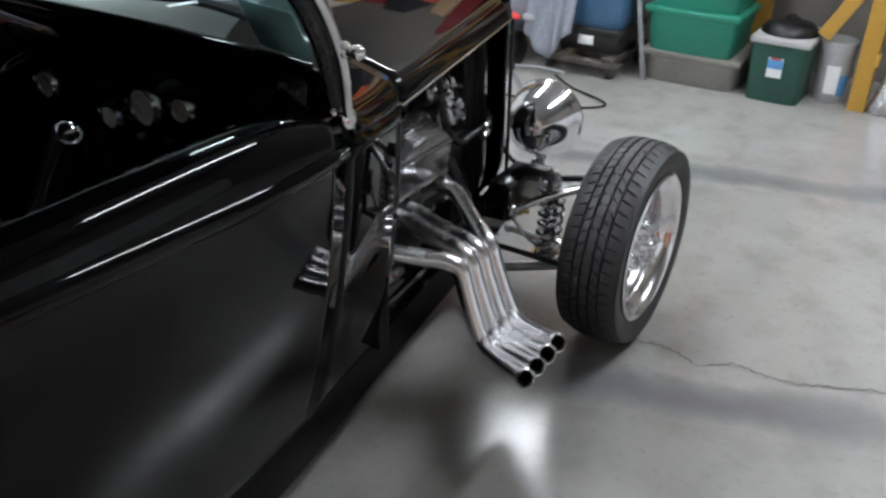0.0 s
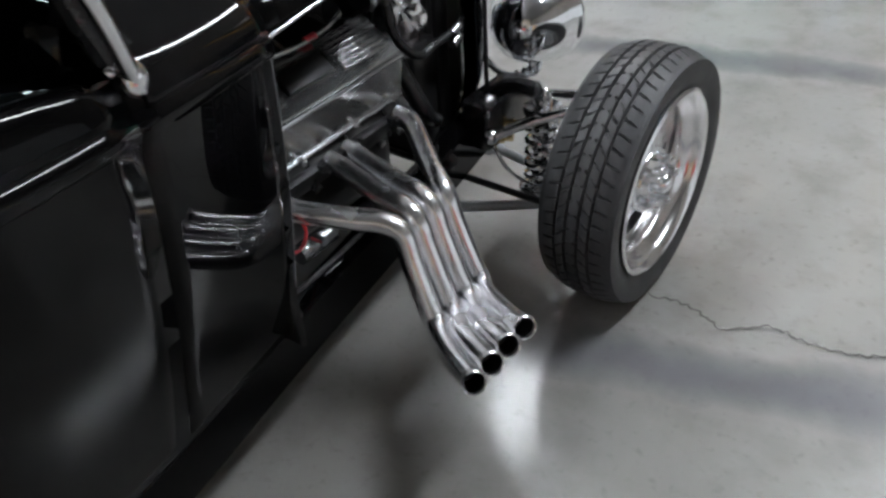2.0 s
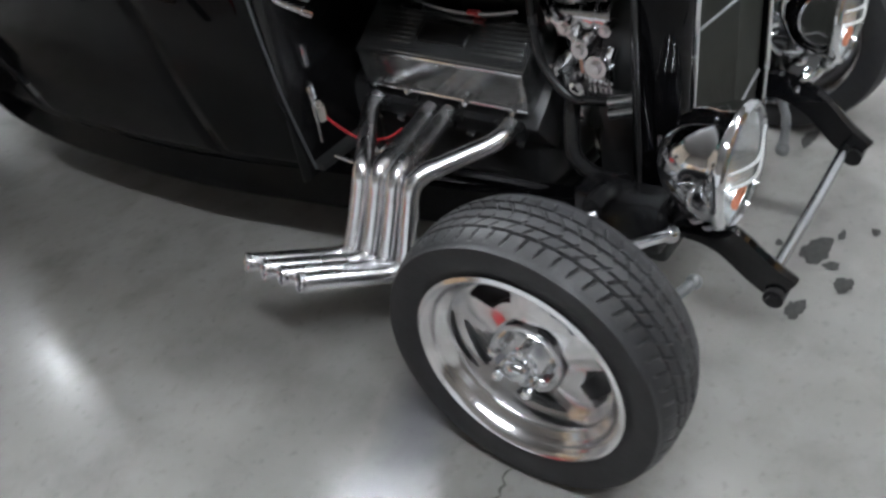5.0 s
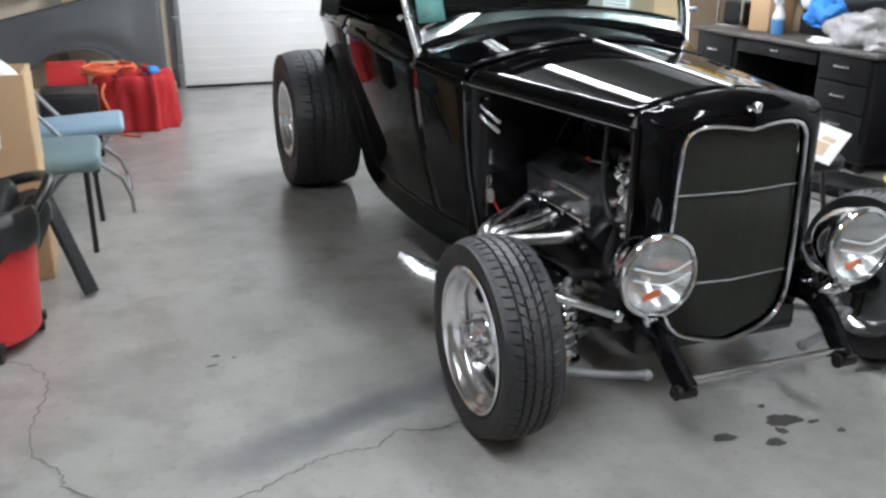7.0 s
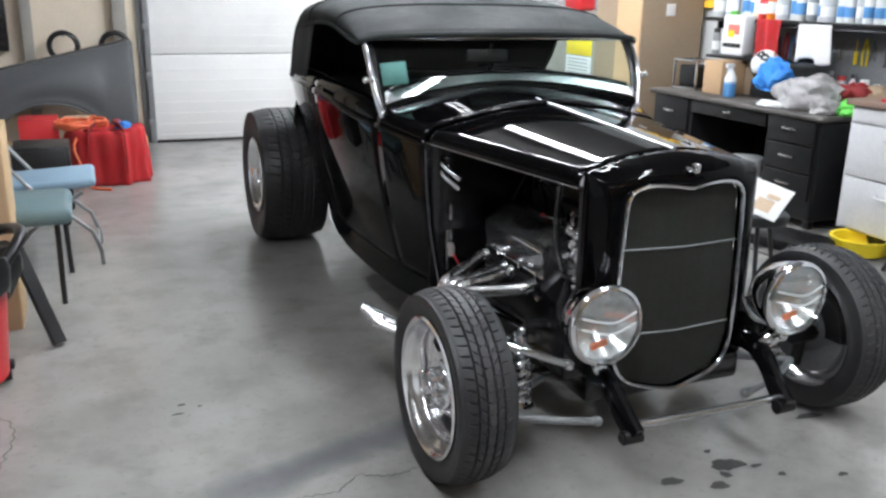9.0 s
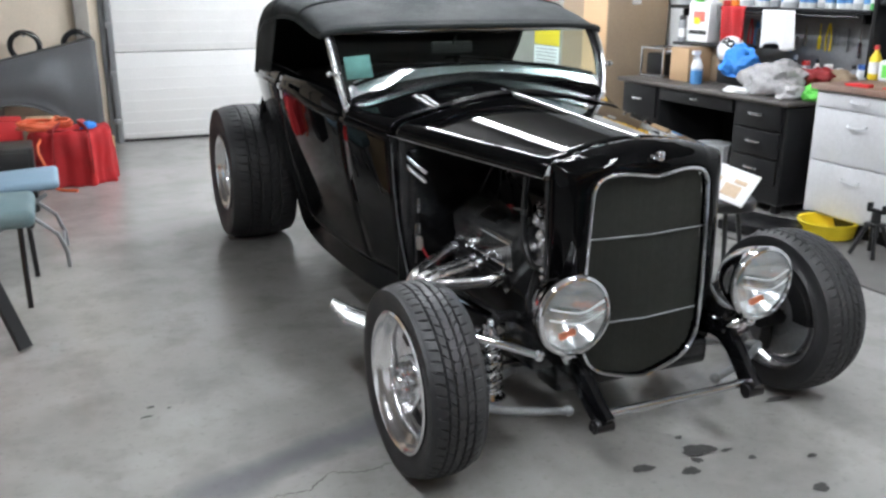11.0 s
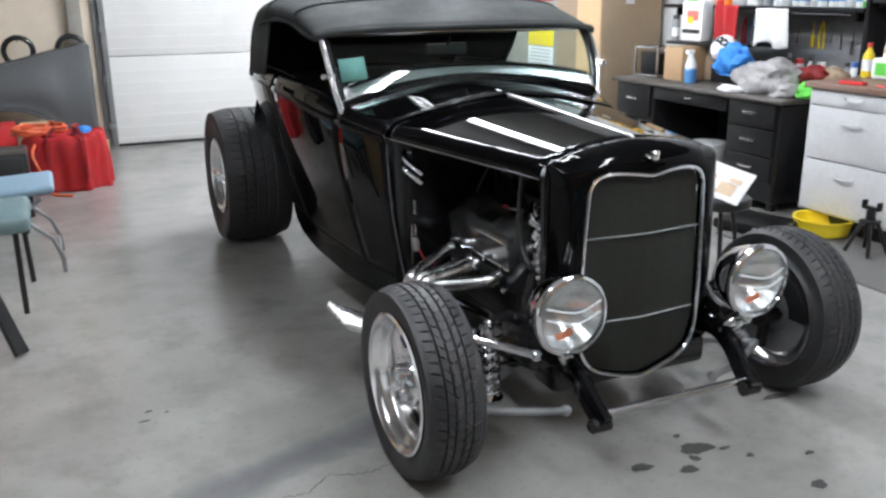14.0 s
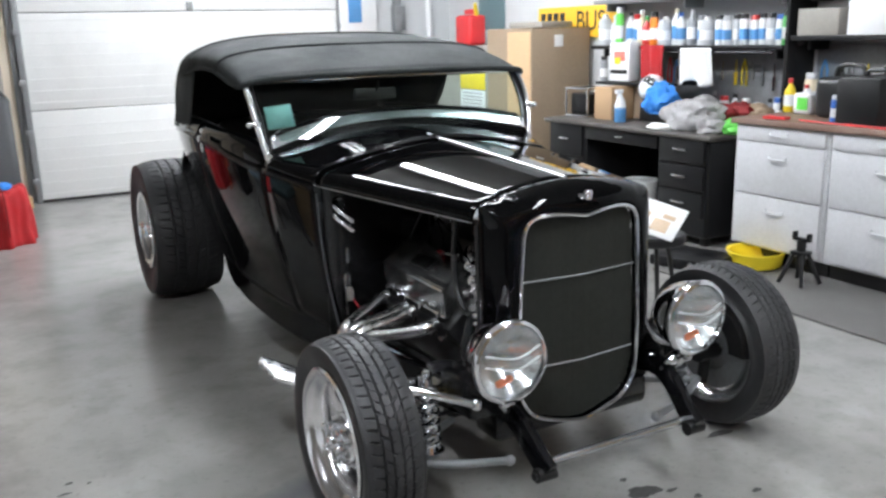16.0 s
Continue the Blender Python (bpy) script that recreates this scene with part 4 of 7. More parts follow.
# ---------- front suspension ----------
for s in (-1, 1):
    bm = B()
    tube(bm, [(s * 0.63, -0.05, 0.445), (s * 0.52, -0.085, 0.405), (s * 0.41, -0.12, 0.365)], 0.0135, 12, smooth=3)
    tube(bm, [(s * 0.63, 0.0, 0.44), (s * 0.52, 0.05, 0.40), (s * 0.425, 0.098, 0.35)], 0.0135, 12, smooth=3)
    ball(bm, (s * 0.63, -0.02, 0.445), 0.03)
    ball(bm, (s * 0.41, -0.12, 0.365), 0.02)
    ball(bm, (s * 0.425, 0.098, 0.35), 0.02)
    part("upper_arm", bm, CHROME, CAR, "chrome tubular upper suspension arm")
    bm = B()
    tube(bm, [(s * 0.62, 0.0, 0.175), (s * 0.45, -0.09, 0.165), (s * 0.30, -0.13, 0.155)], 0.013, 12, smooth=3)
    tube(bm, [(s * 0.62, 0.0, 0.175), (s * 0.45, 0.12, 0.17), (s * 0.32, 0.2, 0.165)], 0.013, 12, smooth=3)
    ball(bm, (s * 0.30, -0.13, 0.155), 0.019)
    part("lower_arm", bm, GREY_METAL, CAR, "dull steel lower suspension arm")
    bm = B()
    tube(bm, [Vector((s * (0.508 + 0.01 * t / 9) + 0.036 * math.cos(2 * math.pi * t), 0.01 + 0.036 * math.sin(2 * math.pi * t), 0.19 + 0.215 * t / 6.5)) for t in [i / 14 for i in range(92)]], 0.0065, 8, smooth=0)
    spring = part("coil_spring", bm, CHROME, CAR, "chrome coil spring")
    bm = B()
    cyl(bm, (s * 0.508, 0.01, 0.16), (s * 0.515, 0.01, 0.44), 0.022)
    cyl(bm, (s * 0.508, 0.01, 0.18), (s * 0.508, 0.01, 0.188), 0.05)
    cyl(bm, (s * 0.515, 0.01, 0.405), (s * 0.515, 0.01, 0.415), 0.048)
    ball(bm, (s * 0.516, 0.0, 0.446), 0.014)
    part("shock_absorber", bm, CHROME, spring, "chrome shock absorber")
    bm = B()
    tube(bm, [(s * 0.64, 0.0, 0.16), (s * 0.655, 0.0, 0.3), (s * 0.63, -0.01, 0.45)], 0.022, 10)
    cyl(bm, (s * 0.60, 0, 0.297), (s * 0.70, 0, 0.297), 0.05)
    part("steering_knuckle", bm, DARK_METAL, CAR)
    bm = B()
    box(bm, (s * 0.375, 0.0, 0.36), (0.09, 0.2, 0.13), 0.02)
    tube(bm, [(s * 0.37, 0.02, 0.41), (s * 0.43, 0.01, 0.45), (s * 0.5, 0.01, 0.455)], 0.02, 8)
    part("shock_tower", bm, FRAME_BLACK, CAR)
    bm = B()
    tube(bm, [(s * 0.62, 0.12, 0.23), (s * 0.3, 0.13, 0.235), (0, 0.13, 0.235)], 0.009, 8)
    part("tie_rod", bm, DARK_METAL, CAR)
    bm = B()
    tube(bm, [(s * 0.40, 0.07, 0.33), (s * 0.48, 0.10, 0.27), (s * 0.56, 0.06, 0.23), (s * 0.60, 0.03, 0.3)], 0.005, 8)
    part("brake_hose", bm, SOFT_CHROME, CAR)

# ---------- headlights ----------
for s in (-1, 1):
    hx, hy, hz = s * 0.361, -0.219, 0.528
    bm = B()
    k = 1.05
    prof = [(0.0, 0.140), (0.02, 0.139), (0.045, 0.131), (0.07, 0.113), (0.09, 0.085), (0.104, 0.05), (0.112, 0.02), (0.115, 0.0), (0.119, -0.004), (0.121, -0.014), (0.117, -0.024), (0.108, -0.027), (0.105, -0.02)]
    revolve(bm, [(r * k, y) for r, y in prof], "y", (hx, hy, hz), 48)
    lamp = part("headlight", bm, CHROME, CAR, "chrome bucket headlight on a short stem", angle=60)
    bm = B()
    rows = []
    for j in range(40):
        a = 2 * math.pi * j / 40
        rows.append([Vector((hx + r * math.cos(a), hy - 0.022 - 0.03 * (1 - (r / 0.1113) ** 2), hz + r * math.sin(a))) for r in (0.001, 0.021, 0.042, 0.063, 0.084, 0.1, 0.1113)])
    grid(bm, rows, close_u=True)
    lens = part("lens", bm, LENS, lamp, "clear fluted headlight glass")
    lens.visible_shadow = False
    bm = B()
    revolve(bm, [(0.0, 0.075), (0.03, 0.068), (0.06, 0.048), (0.088, 0.02), (0.108, -0.014)], "y", (hx, hy, hz), 40)
    part("reflector", bm, REFLECTOR, lamp, "silver reflector bowl", angle=60)
    bm = B()
    for dz in (-0.012, 0.022):
        tube(bm, [(hx - 0.092, hy - 0.028, hz + dz + 0.016), (hx, hy - 0.047, hz + dz - 0.002), (hx + 0.092, hy - 0.028, hz + dz + 0.016)], 0.0032, 6)
    part("lens_flute", bm, GAUGE, lamp)
    bm = B()
    box(bm, (hx - 0.03, hy - 0.026, hz - 0.05), (0.055, 0.004, 0.02), 0.006, ry=-14)
    part("amber_strip", bm, AMBER, lamp, "amber marker strip behind the glass")
    bm = B()
    tube(bm, [(hx, hy + 0.025, hz - 0.105), (hx, hy + 0.02, hz - 0.14), (s * 0.335, hy + 0.05, 0.352)], [0.015, 0.013, 0.012, 0.015], 10)
    ball(bm, (hx, hy + 0.02, hz - 0.142), 0.019)
    tube(bm, [(s * 0.337, hy + 0.05, 0.375), (s * 0.315, hy + 0.06, 0.355), (s * 0.305, hy + 0.07, 0.33)], 0.016, 10)
    part("lamp_stem", bm, CHROME, lamp, "chrome lamp stem and bracket")
    bm = B()
    tube(bm, [(s * 0.300, -0.045, 0.525), (s * 0.308, -0.06, 0.46), (s * 0.335, -0.095, 0.41), (s * 0.385, -0.155, 0.395), (s * 0.388, -0.19, 0.42)], 0.0085, 8)
    part("wire_conduit", bm, SOFT_CHROME, lamp, "braided steel wire conduit")
    bm = B()
    tube(bm, [(s * 0.366, -0.15, 0.41), (s * 0.36, -0.1, 0.36), (s * 0.35, -0.04, 0.33)], 0.006, 6)
    part("lamp_wire", bm, HOSE, lamp)

# ---------- engine ----------
bm = B()
box(bm, (0, 0.52, 0.37), (0.50, 0.56, 0.24), 0.05, seg=3)
engine = part("engine", bm, ENGINE_BLACK, CAR, "black V8 engine block")
bm = B()
box(bm, (0, 0.52, 0.22), (0.30, 0.5, 0.10), 0.03)
part("oil_pan", bm, ENGINE_BLACK, engine)
bm = B()
box(bm, (0, 0.86, 0.32), (0.5, 0.2, 0.34), 0.05, seg=3)
box(bm, (0, 1.15, 0.27), (0.3, 0.6, 0.2), 0.05, seg=3)
part("gearbox", bm, ENGINE_BLACK, engine)
for s in (-1, 1):
    bm = B()
    box(bm, (s * 0.20, 0.50, 0.475), (0.17, 0.52, 0.13), 0.012, ry=s * 40)
    part("cylinder_head", bm, ENGINE_BLACK, engine)
for s in (-1, 1):
    for y in (0.29, 0.36, 0.43, 0.57, 0.64, 0.71):
        bm = B()
        cyl(bm, (s * 0.285, y, 0.44), (s * 0.31, y, 0.425), 0.011, seg=6)
        part("head_bolt", bm, SOFT_CHROME, engine)
for s in (-1, 1):
    # valve cover: tall outer face between two bright rails, ribbed top
    bm = B()
    sec = [(0.285, 0.500), (0.296, 0.512), (0.308, 0.598), (0.302, 0.612), (0.290, 0.620), (0.205, 0.676), (0.185, 0.676), (0.150, 0.640), (0.150, 0.56)]
    vs = grid(bm, [[Vector((s * x, y, z)) for x, z in sec] for y in (0.266, 0.272, 0.40, 0.50, 0.60, 0.732, 0.738)], close_v=True)
    bm.faces.new(vs[0])
    bm.faces.new(vs[-1])
    part("valve_cover", bm, COVER, engine, "dark ribbed valve cover with bright edges", angle=30)
    for i in range(7):
        for y0 in (0.35, 0.655):
            bm = B()
            t = 0.12 + 0.76 * i / 6
            box(bm, (s * (0.290 - 0.085 * t), y0, 0.622 + 0.056 * t), (0.006, 0.13, 0.008), 0.002, ry=s * 33)
            part("cover_rib", bm, COVER, engine)
    bm = B()
    box(bm, (s * 0.252, 0.505, 0.648), (0.05, 0.13, 0.008), 0.003, ry=s * 33)
    part("cover_badge", bm, DARK_METAL, engine, "raised badge on the valve cover")
    for z, x in ((0.604, 0.307), (0.509, 0.297)):
        bm = B()
        box(bm, (s * x, 0.502, z), (0.012, 0.476, 0.011), 0.004)
        part("cover_rail", bm, SOFT_CHROME, engine, "polished valve cover rail")
    for y in (0.30, 0.43, 0.60, 0.71):
        bm = B()
        cyl(bm, (s * 0.300, y, 0.509), (s * 0.314, y, 0.509), 0.008, seg=6)
        part("cover_bolt", bm, CHROME, engine)
    bm = B()
    box(bm, (s * 0.305, 0.50, 0.462), (0.02, 0.45, 0.05), 0.004, ry=s * 20)
    for y in (0.31, 0.47, 0.535, 0.69):
        cyl(bm, (s * 0.315, y - 0.03, 0.48), (s * 0.33, y - 0.03, 0.48), 0.009, seg=6)
        cyl(bm, (s * 0.315, y + 0.03, 0.48), (s * 0.33, y + 0.03, 0.48), 0.009, seg=6)
    part("header_flange", bm, DARK_METAL, engine)
bm = B()
box(bm, (0, 0.5, 0.68), (0.24, 0.42, 0.10), 0.02)
box(bm, (0, 0.5, 0.76), (0.14, 0.18, 0.08), 0.012)
part("intake_manifold", bm, DARK_METAL, engine)
bm = B()
revolve(bm, [(0.0, 0.05), (0.1, 0.05), (0.112, 0.045), (0.115, 0.03), (0.115, -0.03), (0.0, -0.03)], "z", (0, 0.48, 0.83), 32)
part("air_cleaner", bm, CHROME, engine, "round chrome air cleaner")
bm = B()
cyl(bm, (0, 0.77, 0.66), (0, 0.77, 0.80), 0.05)
for i in range(8):
    cyl(bm, (0.032 * math.cos(i * 0.785), 0.77 + 0.032 * math.sin(i * 0.785), 0.80), (0.034 * math.cos(i * 0.785), 0.77 + 0.034 * math.sin(i * 0.785), 0.835), 0.009, seg=8)
part("distributor", bm, BLACK_PLASTIC, engine)
# plug wires
for i, y in enumerate((0.31, 0.44, 0.56, 0.69)):
    bm = B()
    tube(bm, [(-0.03, 0.77, 0.83), (-0.12, 0.70, 0.80 + 0.01 * i), (-0.17, y + 0.06, 0.70), (-0.29, y + 0.02, 0.50), (-0.315, y + 0.03, 0.44)], 0.0045, 6)
    part("plug_wire", bm, HOSE, engine)
bm = B()
tube(bm, [(-0.205, 0.62, 0.70), (-0.215, 0.50, 0.688), (-0.215, 0.40, 0.692), (-0.20, 0.33, 0.70)], 0.0055, 8)
part("fuel_line", bm, SOFT_CHROME, engine, "bright metal fuel line")
bm = B()
tube(bm, [(-0.214, 0.455, 0.69), (-0.214, 0.425, 0.69)], 0.008, 8, smooth=1)
part("hose_clip", bm, RED_WIRE, engine, "red hose fitting")
bm = B()
tube(bm, [(-0.42, 0.795, 0.47), (-0.405, 0.765, 0.43), (-0.385, 0.715, 0.395), (-0.35, 0.66, 0.39), (-0.31, 0.64, 0.40)], 0.0035, 6)
part("red_cable", bm, RED_WIRE, engine, "red battery cable")
# pulleys, compressor, alternator at the front
for c, r, w in (((0, 0.20, 0.50), 0.085, 0.05), ((0.0, 0.19, 0.33), 0.09, 0.05), ((-0.16, 0.2, 0.72), 0.04, 0.04), ((-0.13, 0.2, 0.44), 0.045, 0.04)):
    bm = B()
    revolve(bm, [(0, w / 2), (r * 0.5, w / 2), (r * 0.9, w / 2 - 0.004), (r, w / 2), (r * 0.86, 0), (r, -w / 2), (0, -w / 2)], "y", c, 28)
    part("pulley", bm, SOFT_CHROME, engine, "polished belt pulley")
bm = B()
tube(bm, [(-0.19, 0.2, 0.73), (-0.16, 0.2, 0.76), (0.05, 0.2, 0.6), (0.09, 0.2, 0.33), (0, 0.2, 0.245), (-0.09, 0.2, 0.33)], 0.006, 6, closed=True)
part("drive_belt", bm, HOSE, engine)
bm = B()
cyl(bm, (-0.185, 0.10, 0.705), (-0.185, 0.25, 0.705), 0.036, seg=24)
for y in (0.105, 0.135, 0.17, 0.235):
    cyl(bm, (-0.185, y, 0.705), (-0.185, y + 0.012, 0.705), 0.041, seg=24)
box(bm, (-0.185, 0.20, 0.745), (0.04, 0.06, 0.02), 0.005)
part("compressor", bm, ALLOY, engine, "polished alloy compressor")
bm = B()
revolve(bm, [(0.0, -0.05), (0.03, -0.05)] + [(r, -0.05 + 0.0125 * k + d) for k in range(8) for r, d in ((0.060, 0.0), (0.060, 0.005), (0.048, 0.006), (0.048, 0.011))] + [(0.03, 0.052), (0.0, 0.052)], "y", (-0.165, 0.145, 0.555), 30)
part("alternator", bm, ALLOY, engine, "polished finned alternator")
for y, z, r in ((0.178, 0.665, 0.012), (0.20, 0.60, 0.014), (0.10, 0.625, 0.013)):
    bm = B()
    tube(bm, [(-0.22, y, z - 0.045), (-0.225, y, z), (-0.215, y - 0.006, z + 0.03)], r, 12, smooth=3)
    cyl(bm, (-0.225, y, z - 0.01), (-0.225, y, z + 0.004), r * 1.4, seg=6)
    part("bright_fitting", bm, CHROME, engine, "chrome hose fitting")
bm = B()
tube(bm, [(-0.2, 0.27, 0.74), (-0.235, 0.23, 0.72), (-0.23, 0.17, 0.66), (-0.24, 0.15, 0.6)], 0.009, 8)
part("compressor_line", bm, SOFT_CHROME, engine, "bright refrigerant line")
for p0, p1, r in (((-0.20, 0.15, 0.66), (-0.26, 0.15, 0.66), 0.02), ((-0.18, 0.12, 0.62), (-0.25, 0.12, 0.62), 0.026), ((-0.2, 0.19, 0.70), (-0.25, 0.19, 0.70), 0.017), ((-0.2, 0.10, 0.70), (-0.24, 0.10, 0.70), 0.014), ((-0.2, 0.22, 0.60), (-0.25, 0.22, 0.60), 0.015), ((-0.2, 0.17, 0.56), (-0.245, 0.17, 0.56), 0.018)):
    bm = B()
    cyl(bm, p0, p1, r, seg=12)
    cyl(bm, p1, (p1[0] - 0.01, p1[1], p1[2]), r * 0.55, seg=6)
    part("bright_fitting", bm, ALLOY, engine, "polished pulley boss")
bm = B()
tube(bm, [(-0.255, 0.26, 0.84), (-0.265, 0.255, 0.72), (-0.27, 0.235, 0.62), (-0.275, 0.17, 0.555), (-0.28, 0.11, 0.56), (-0.295, 0.06, 0.575)], 0.011, 10)
hose = part("coolant_hose", bm, HOSE, engine, "black rubber heater hose")
for z in (0.0, 0.028):
    bm = B()
    tube(bm, [(-0.296, 0.065, 0.572 - z), (-0.292, 0.03, 0.582 - z), (-0.282, 0.0, 0.59 - z), (-0.27, -0.015, 0.59 - z)], 0.0125, 10)
    part("hose_end", bm, SOFT_CHROME, engine, "braided steel hose end")
bm = B()
tube(bm, [(-0.22, 0.19, 0.55), (-0.26, 0.18, 0.47), (-0.28, 0.16, 0.40), (-0.26, 0.10, 0.35), (-0.2, 0.05, 0.33)], 0.02, 10)
part("radiator_hose", bm, HOSE, engine, "thick black lower radiator hose")
bm = B()
tube(bm, [(-0.05, 0.24, 0.72), (-0.12, 0.16, 0.80), (-0.17, 0.07, 0.82), (-0.18, 0.03, 0.80)], 0.02, 10)
part("upper_hose", bm, HOSE, engine)
# chrome elbows and small fittings at the firewall
for z, y in ((0.806, 0.758), (0.768, 0.762)):
    bm = B()
    tube(bm, [(-0.41, 0.85, z + 0.035), (-0.45, 0.835, z + 0.04), (-0.466, 0.805, z + 0.022), (-0.445, 0.78, z - 0.004), (-0.42, y, z - 0.024)], 0.010, 10)
    cyl(bm, (-0.43, y + 0.006, z - 0.016), (-0.412, y - 0.006, z - 0.031), 0.0135, seg=10)
    part("heater_elbow", bm, CHROME, engine, "chrome heater hose elbow")
bm = B()
cyl(bm, (-0.425, 0.80, 0.455), (-0.425, 0.80, 0.495), 0.015)
cyl(bm, (-0.425, 0.80, 0.495), (-0.425, 0.80, 0.505), 0.010)
part("fluid_canister", bm, GREY_PLASTIC, engine, "small pale plastic canister")
bm = B()
tube(bm, [(-0.425, 0.80, 0.515), (-0.42, 0.81, 0.55), (-0.44, 0.80, 0.56), (-0.445, 0.79, 0.5), (-0.44, 0.80, 0.4)], 0.005, 6)
box(bm, (-0.43, 0.80, 0.635), (0.014, 0.02, 0.06), 0.004)
part("vacuum_line", bm, SOFT_CHROME, engine)
bm = B()
tube(bm, [(-0.41, 0.80, 0.34), (-0.40, 0.70, 0.325), (-0.385, 0.45, 0.335), (-0.36, 0.22, 0.335)], 0.007, 8)
tube(bm, [(-0.40, 0.72, 0.30), (-0.385, 0.5, 0.31), (-0.37, 0.3, 0.31)], 0.005, 8)
part("brake_line", bm, SOFT_CHROME, engine, "bright brake line along the rail")
bm = B()
cyl(bm, (-0.36, 0.70, 0.36), (-0.36, 0.60, 0.36), 0.022)
cyl(bm, (-0.37, 0.66, 0.385), (-0.40, 0.66, 0.385), 0.010, seg=8)
part("brake_valve", bm, SOFT_CHROME, engine)
bm = B()
tube(bm, [(-0.31, 0.05, 0.30), (-0.33, 0.15, 0.33), (-0.36, 0.28, 0.36), (-0.40, 0.5, 0.37)], 0.01, 8)
part("lower_line", bm, HOSE, engine)
for s, y0, z0 in ((-1, 0.075, 0.335), (-1, 0.03, 0.345)):
    bm = B()
    cyl(bm, (-0.40, y0, z0), (-0.46, y0 - 0.02, z0 + 0.004), 0.012, seg=10)
    cyl(bm, (-0.42, y0 - 0.005, z0), (-0.44, y0 - 0.012, z0 + 0.002), 0.016, seg=6)
    part("brass_fitting", bm, BRASS, engine, "brass line fitting")

# ---------- lake pipes ----------
HEAD_Y = (0.305, 0.478, 0.532, 0.695)
BEND_Y = (0.436, 0.486, 0.536, 0.586)
LOW_Y = (0.444, 0.497, 0.55, 0.603)
TIP_Y = (0.576, 0.632, 0.688, 0.744)
for s in (-1, 1):
    bm = B()
    headers = None
    for i in range(4):
        bm = B()
        h, k, l, t = HEAD_Y[i], BEND_Y[i], LOW_Y[i], TIP_Y[i]
        pts = [(s * 0.31, h, 0.478), (s * 0.345, h, 0.472), (s * 0.375, h + (k - h) * 0.12, 0.462), (s * 0.455, h + (k - h) * 0.6, 0.445), (s * 0.505, k - (k - h) * 0.12, 0.437),
               (s * 0.538, k, 0.415), (s * 0.56, k + 0.003, 0.36), (s * 0.603, l - 0.004, 0.262), (s * 0.622, l, 0.240), (s * 0.655, l + 0.03, 0.238), (s * 0.735, (l + t) / 2 + 0.02, 0.266), (s * 0.812, t, 0.296)]
        tube(bm, pts, 0.0232, 16, smooth=5, caps=False)
        pipe = part("exhaust_pipe", bm, PIPE, CAR, "chrome lake pipe swept outward", angle=60, solid=0.0018)
        bm = B()
        d = (Vector(pts[-1]) - Vector(pts[-2])).normalized()
        q = d.to_track_quat("Z", "Y")
        c = Vector(pts[-1])
        prof = [(0.0236, -0.010), (0.0252, -0.008), (0.0252, 0.001), (0.0235, 0.003), (0.021, 0.001), (0.0205, -0.006)]
        rows = [[c + q @ Vector((r * math.cos(a), r * math.sin(a), h2)) for r, h2 in prof] for a in [2 * math.pi * j / 20 for j in range(20)]]
        grid(bm, rows, close_u=True)
        part("pipe_tip", bm, PIPE, pipe, "rolled chrome pipe tip")
        bm = B()
        grid(bm, [[c + q @ Vector((r * math.cos(a), r * math.sin(a), h2)) for r, h2 in ((0.0207, -0.004), (0.020, -0.05), (0.0, -0.06))] for a in [2 * math.pi * j / 20 for j in range(20)]], close_u=True)
        part("pipe_bore", bm, DARK_METAL, pipe, "sooty pipe bore")


# ---------- the room ----------
X0, X1, Y0, Y1, ZC = -4.3, 3.34, -3.1, 6.68, 3.3
bm = B()
box(bm, ((X0 + X1) / 2, (Y0 + Y1) / 2, -0.1), (X1 - X0 + 0.6, Y1 - Y0 + 0.6, 0.2))
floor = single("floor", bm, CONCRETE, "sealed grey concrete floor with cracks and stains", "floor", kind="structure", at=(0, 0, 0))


def wall(name, c, s, material, label):
    bm = B()
    box(bm, c, s)
    return single(name, bm, material, label, "wall", kind="structure")


wall("wall_south", ((X0 + X1) / 2, Y0 - 0.1, ZC / 2), (X1 - X0 + 0.4, 0.2, ZC), DARK_WALL, "dark plywood wall behind the storage rack")
wall("wall_east", (X1 + 0.1, (Y0 + Y1) / 2, ZC / 2), (0.2, Y1 - Y0, ZC), WALL, "pale painted garage wall behind the benches")
# unseen west wall: pale below to brighten the pipes, dark above for reflections
wall("wall_west_lower", (X0 - 0.1, (Y0 + Y1) / 2, 0.65), (0.2, Y1 - Y0, 1.3), WALL, "pale lower part of the unseen garage wall, added to brighten the pipes")
wall("wall_west_upper", (X0 - 0.1, (Y0 + Y1) / 2, 0.65 + ZC / 2), (0.2, Y1 - Y0, ZC - 1.3), DARK_WALL, "dark upper part of the unseen garage wall, kept dark for reflections")
wall("wall_north_right", ((1.98 + X1) / 2 + 0.1, Y1 + 0.1, ZC / 2), (X1 - 1.98 + 0.2, 0.2, ZC), WALL, "pale painted wall beside the roller door")
wall("wall_north_left", ((X0 - 1.13) / 2 - 0.1, Y1 + 0.1, ZC / 2), (-1.13 - X0 + 0.2, 0.2, ZC), TAN_WALL, "bare plywood wall with studs")
wall("wall_north_top", (0.425, Y1 + 0.1, (2.75 + ZC) / 2), (1.98 + 1.13 - 0.004, 0.2, ZC - 2.75), WALL, "painted wall above the door")
bm = B()
box(bm, ((X0 + X1) / 2, (Y0 + Y1) / 2, ZC + 0.08), (X1 - X0 + 0.6, Y1 - Y0 + 0.6, 0.16))
single("ceiling", bm, CEILING, "dark unpainted garage ceiling", "ceiling", kind="structure")

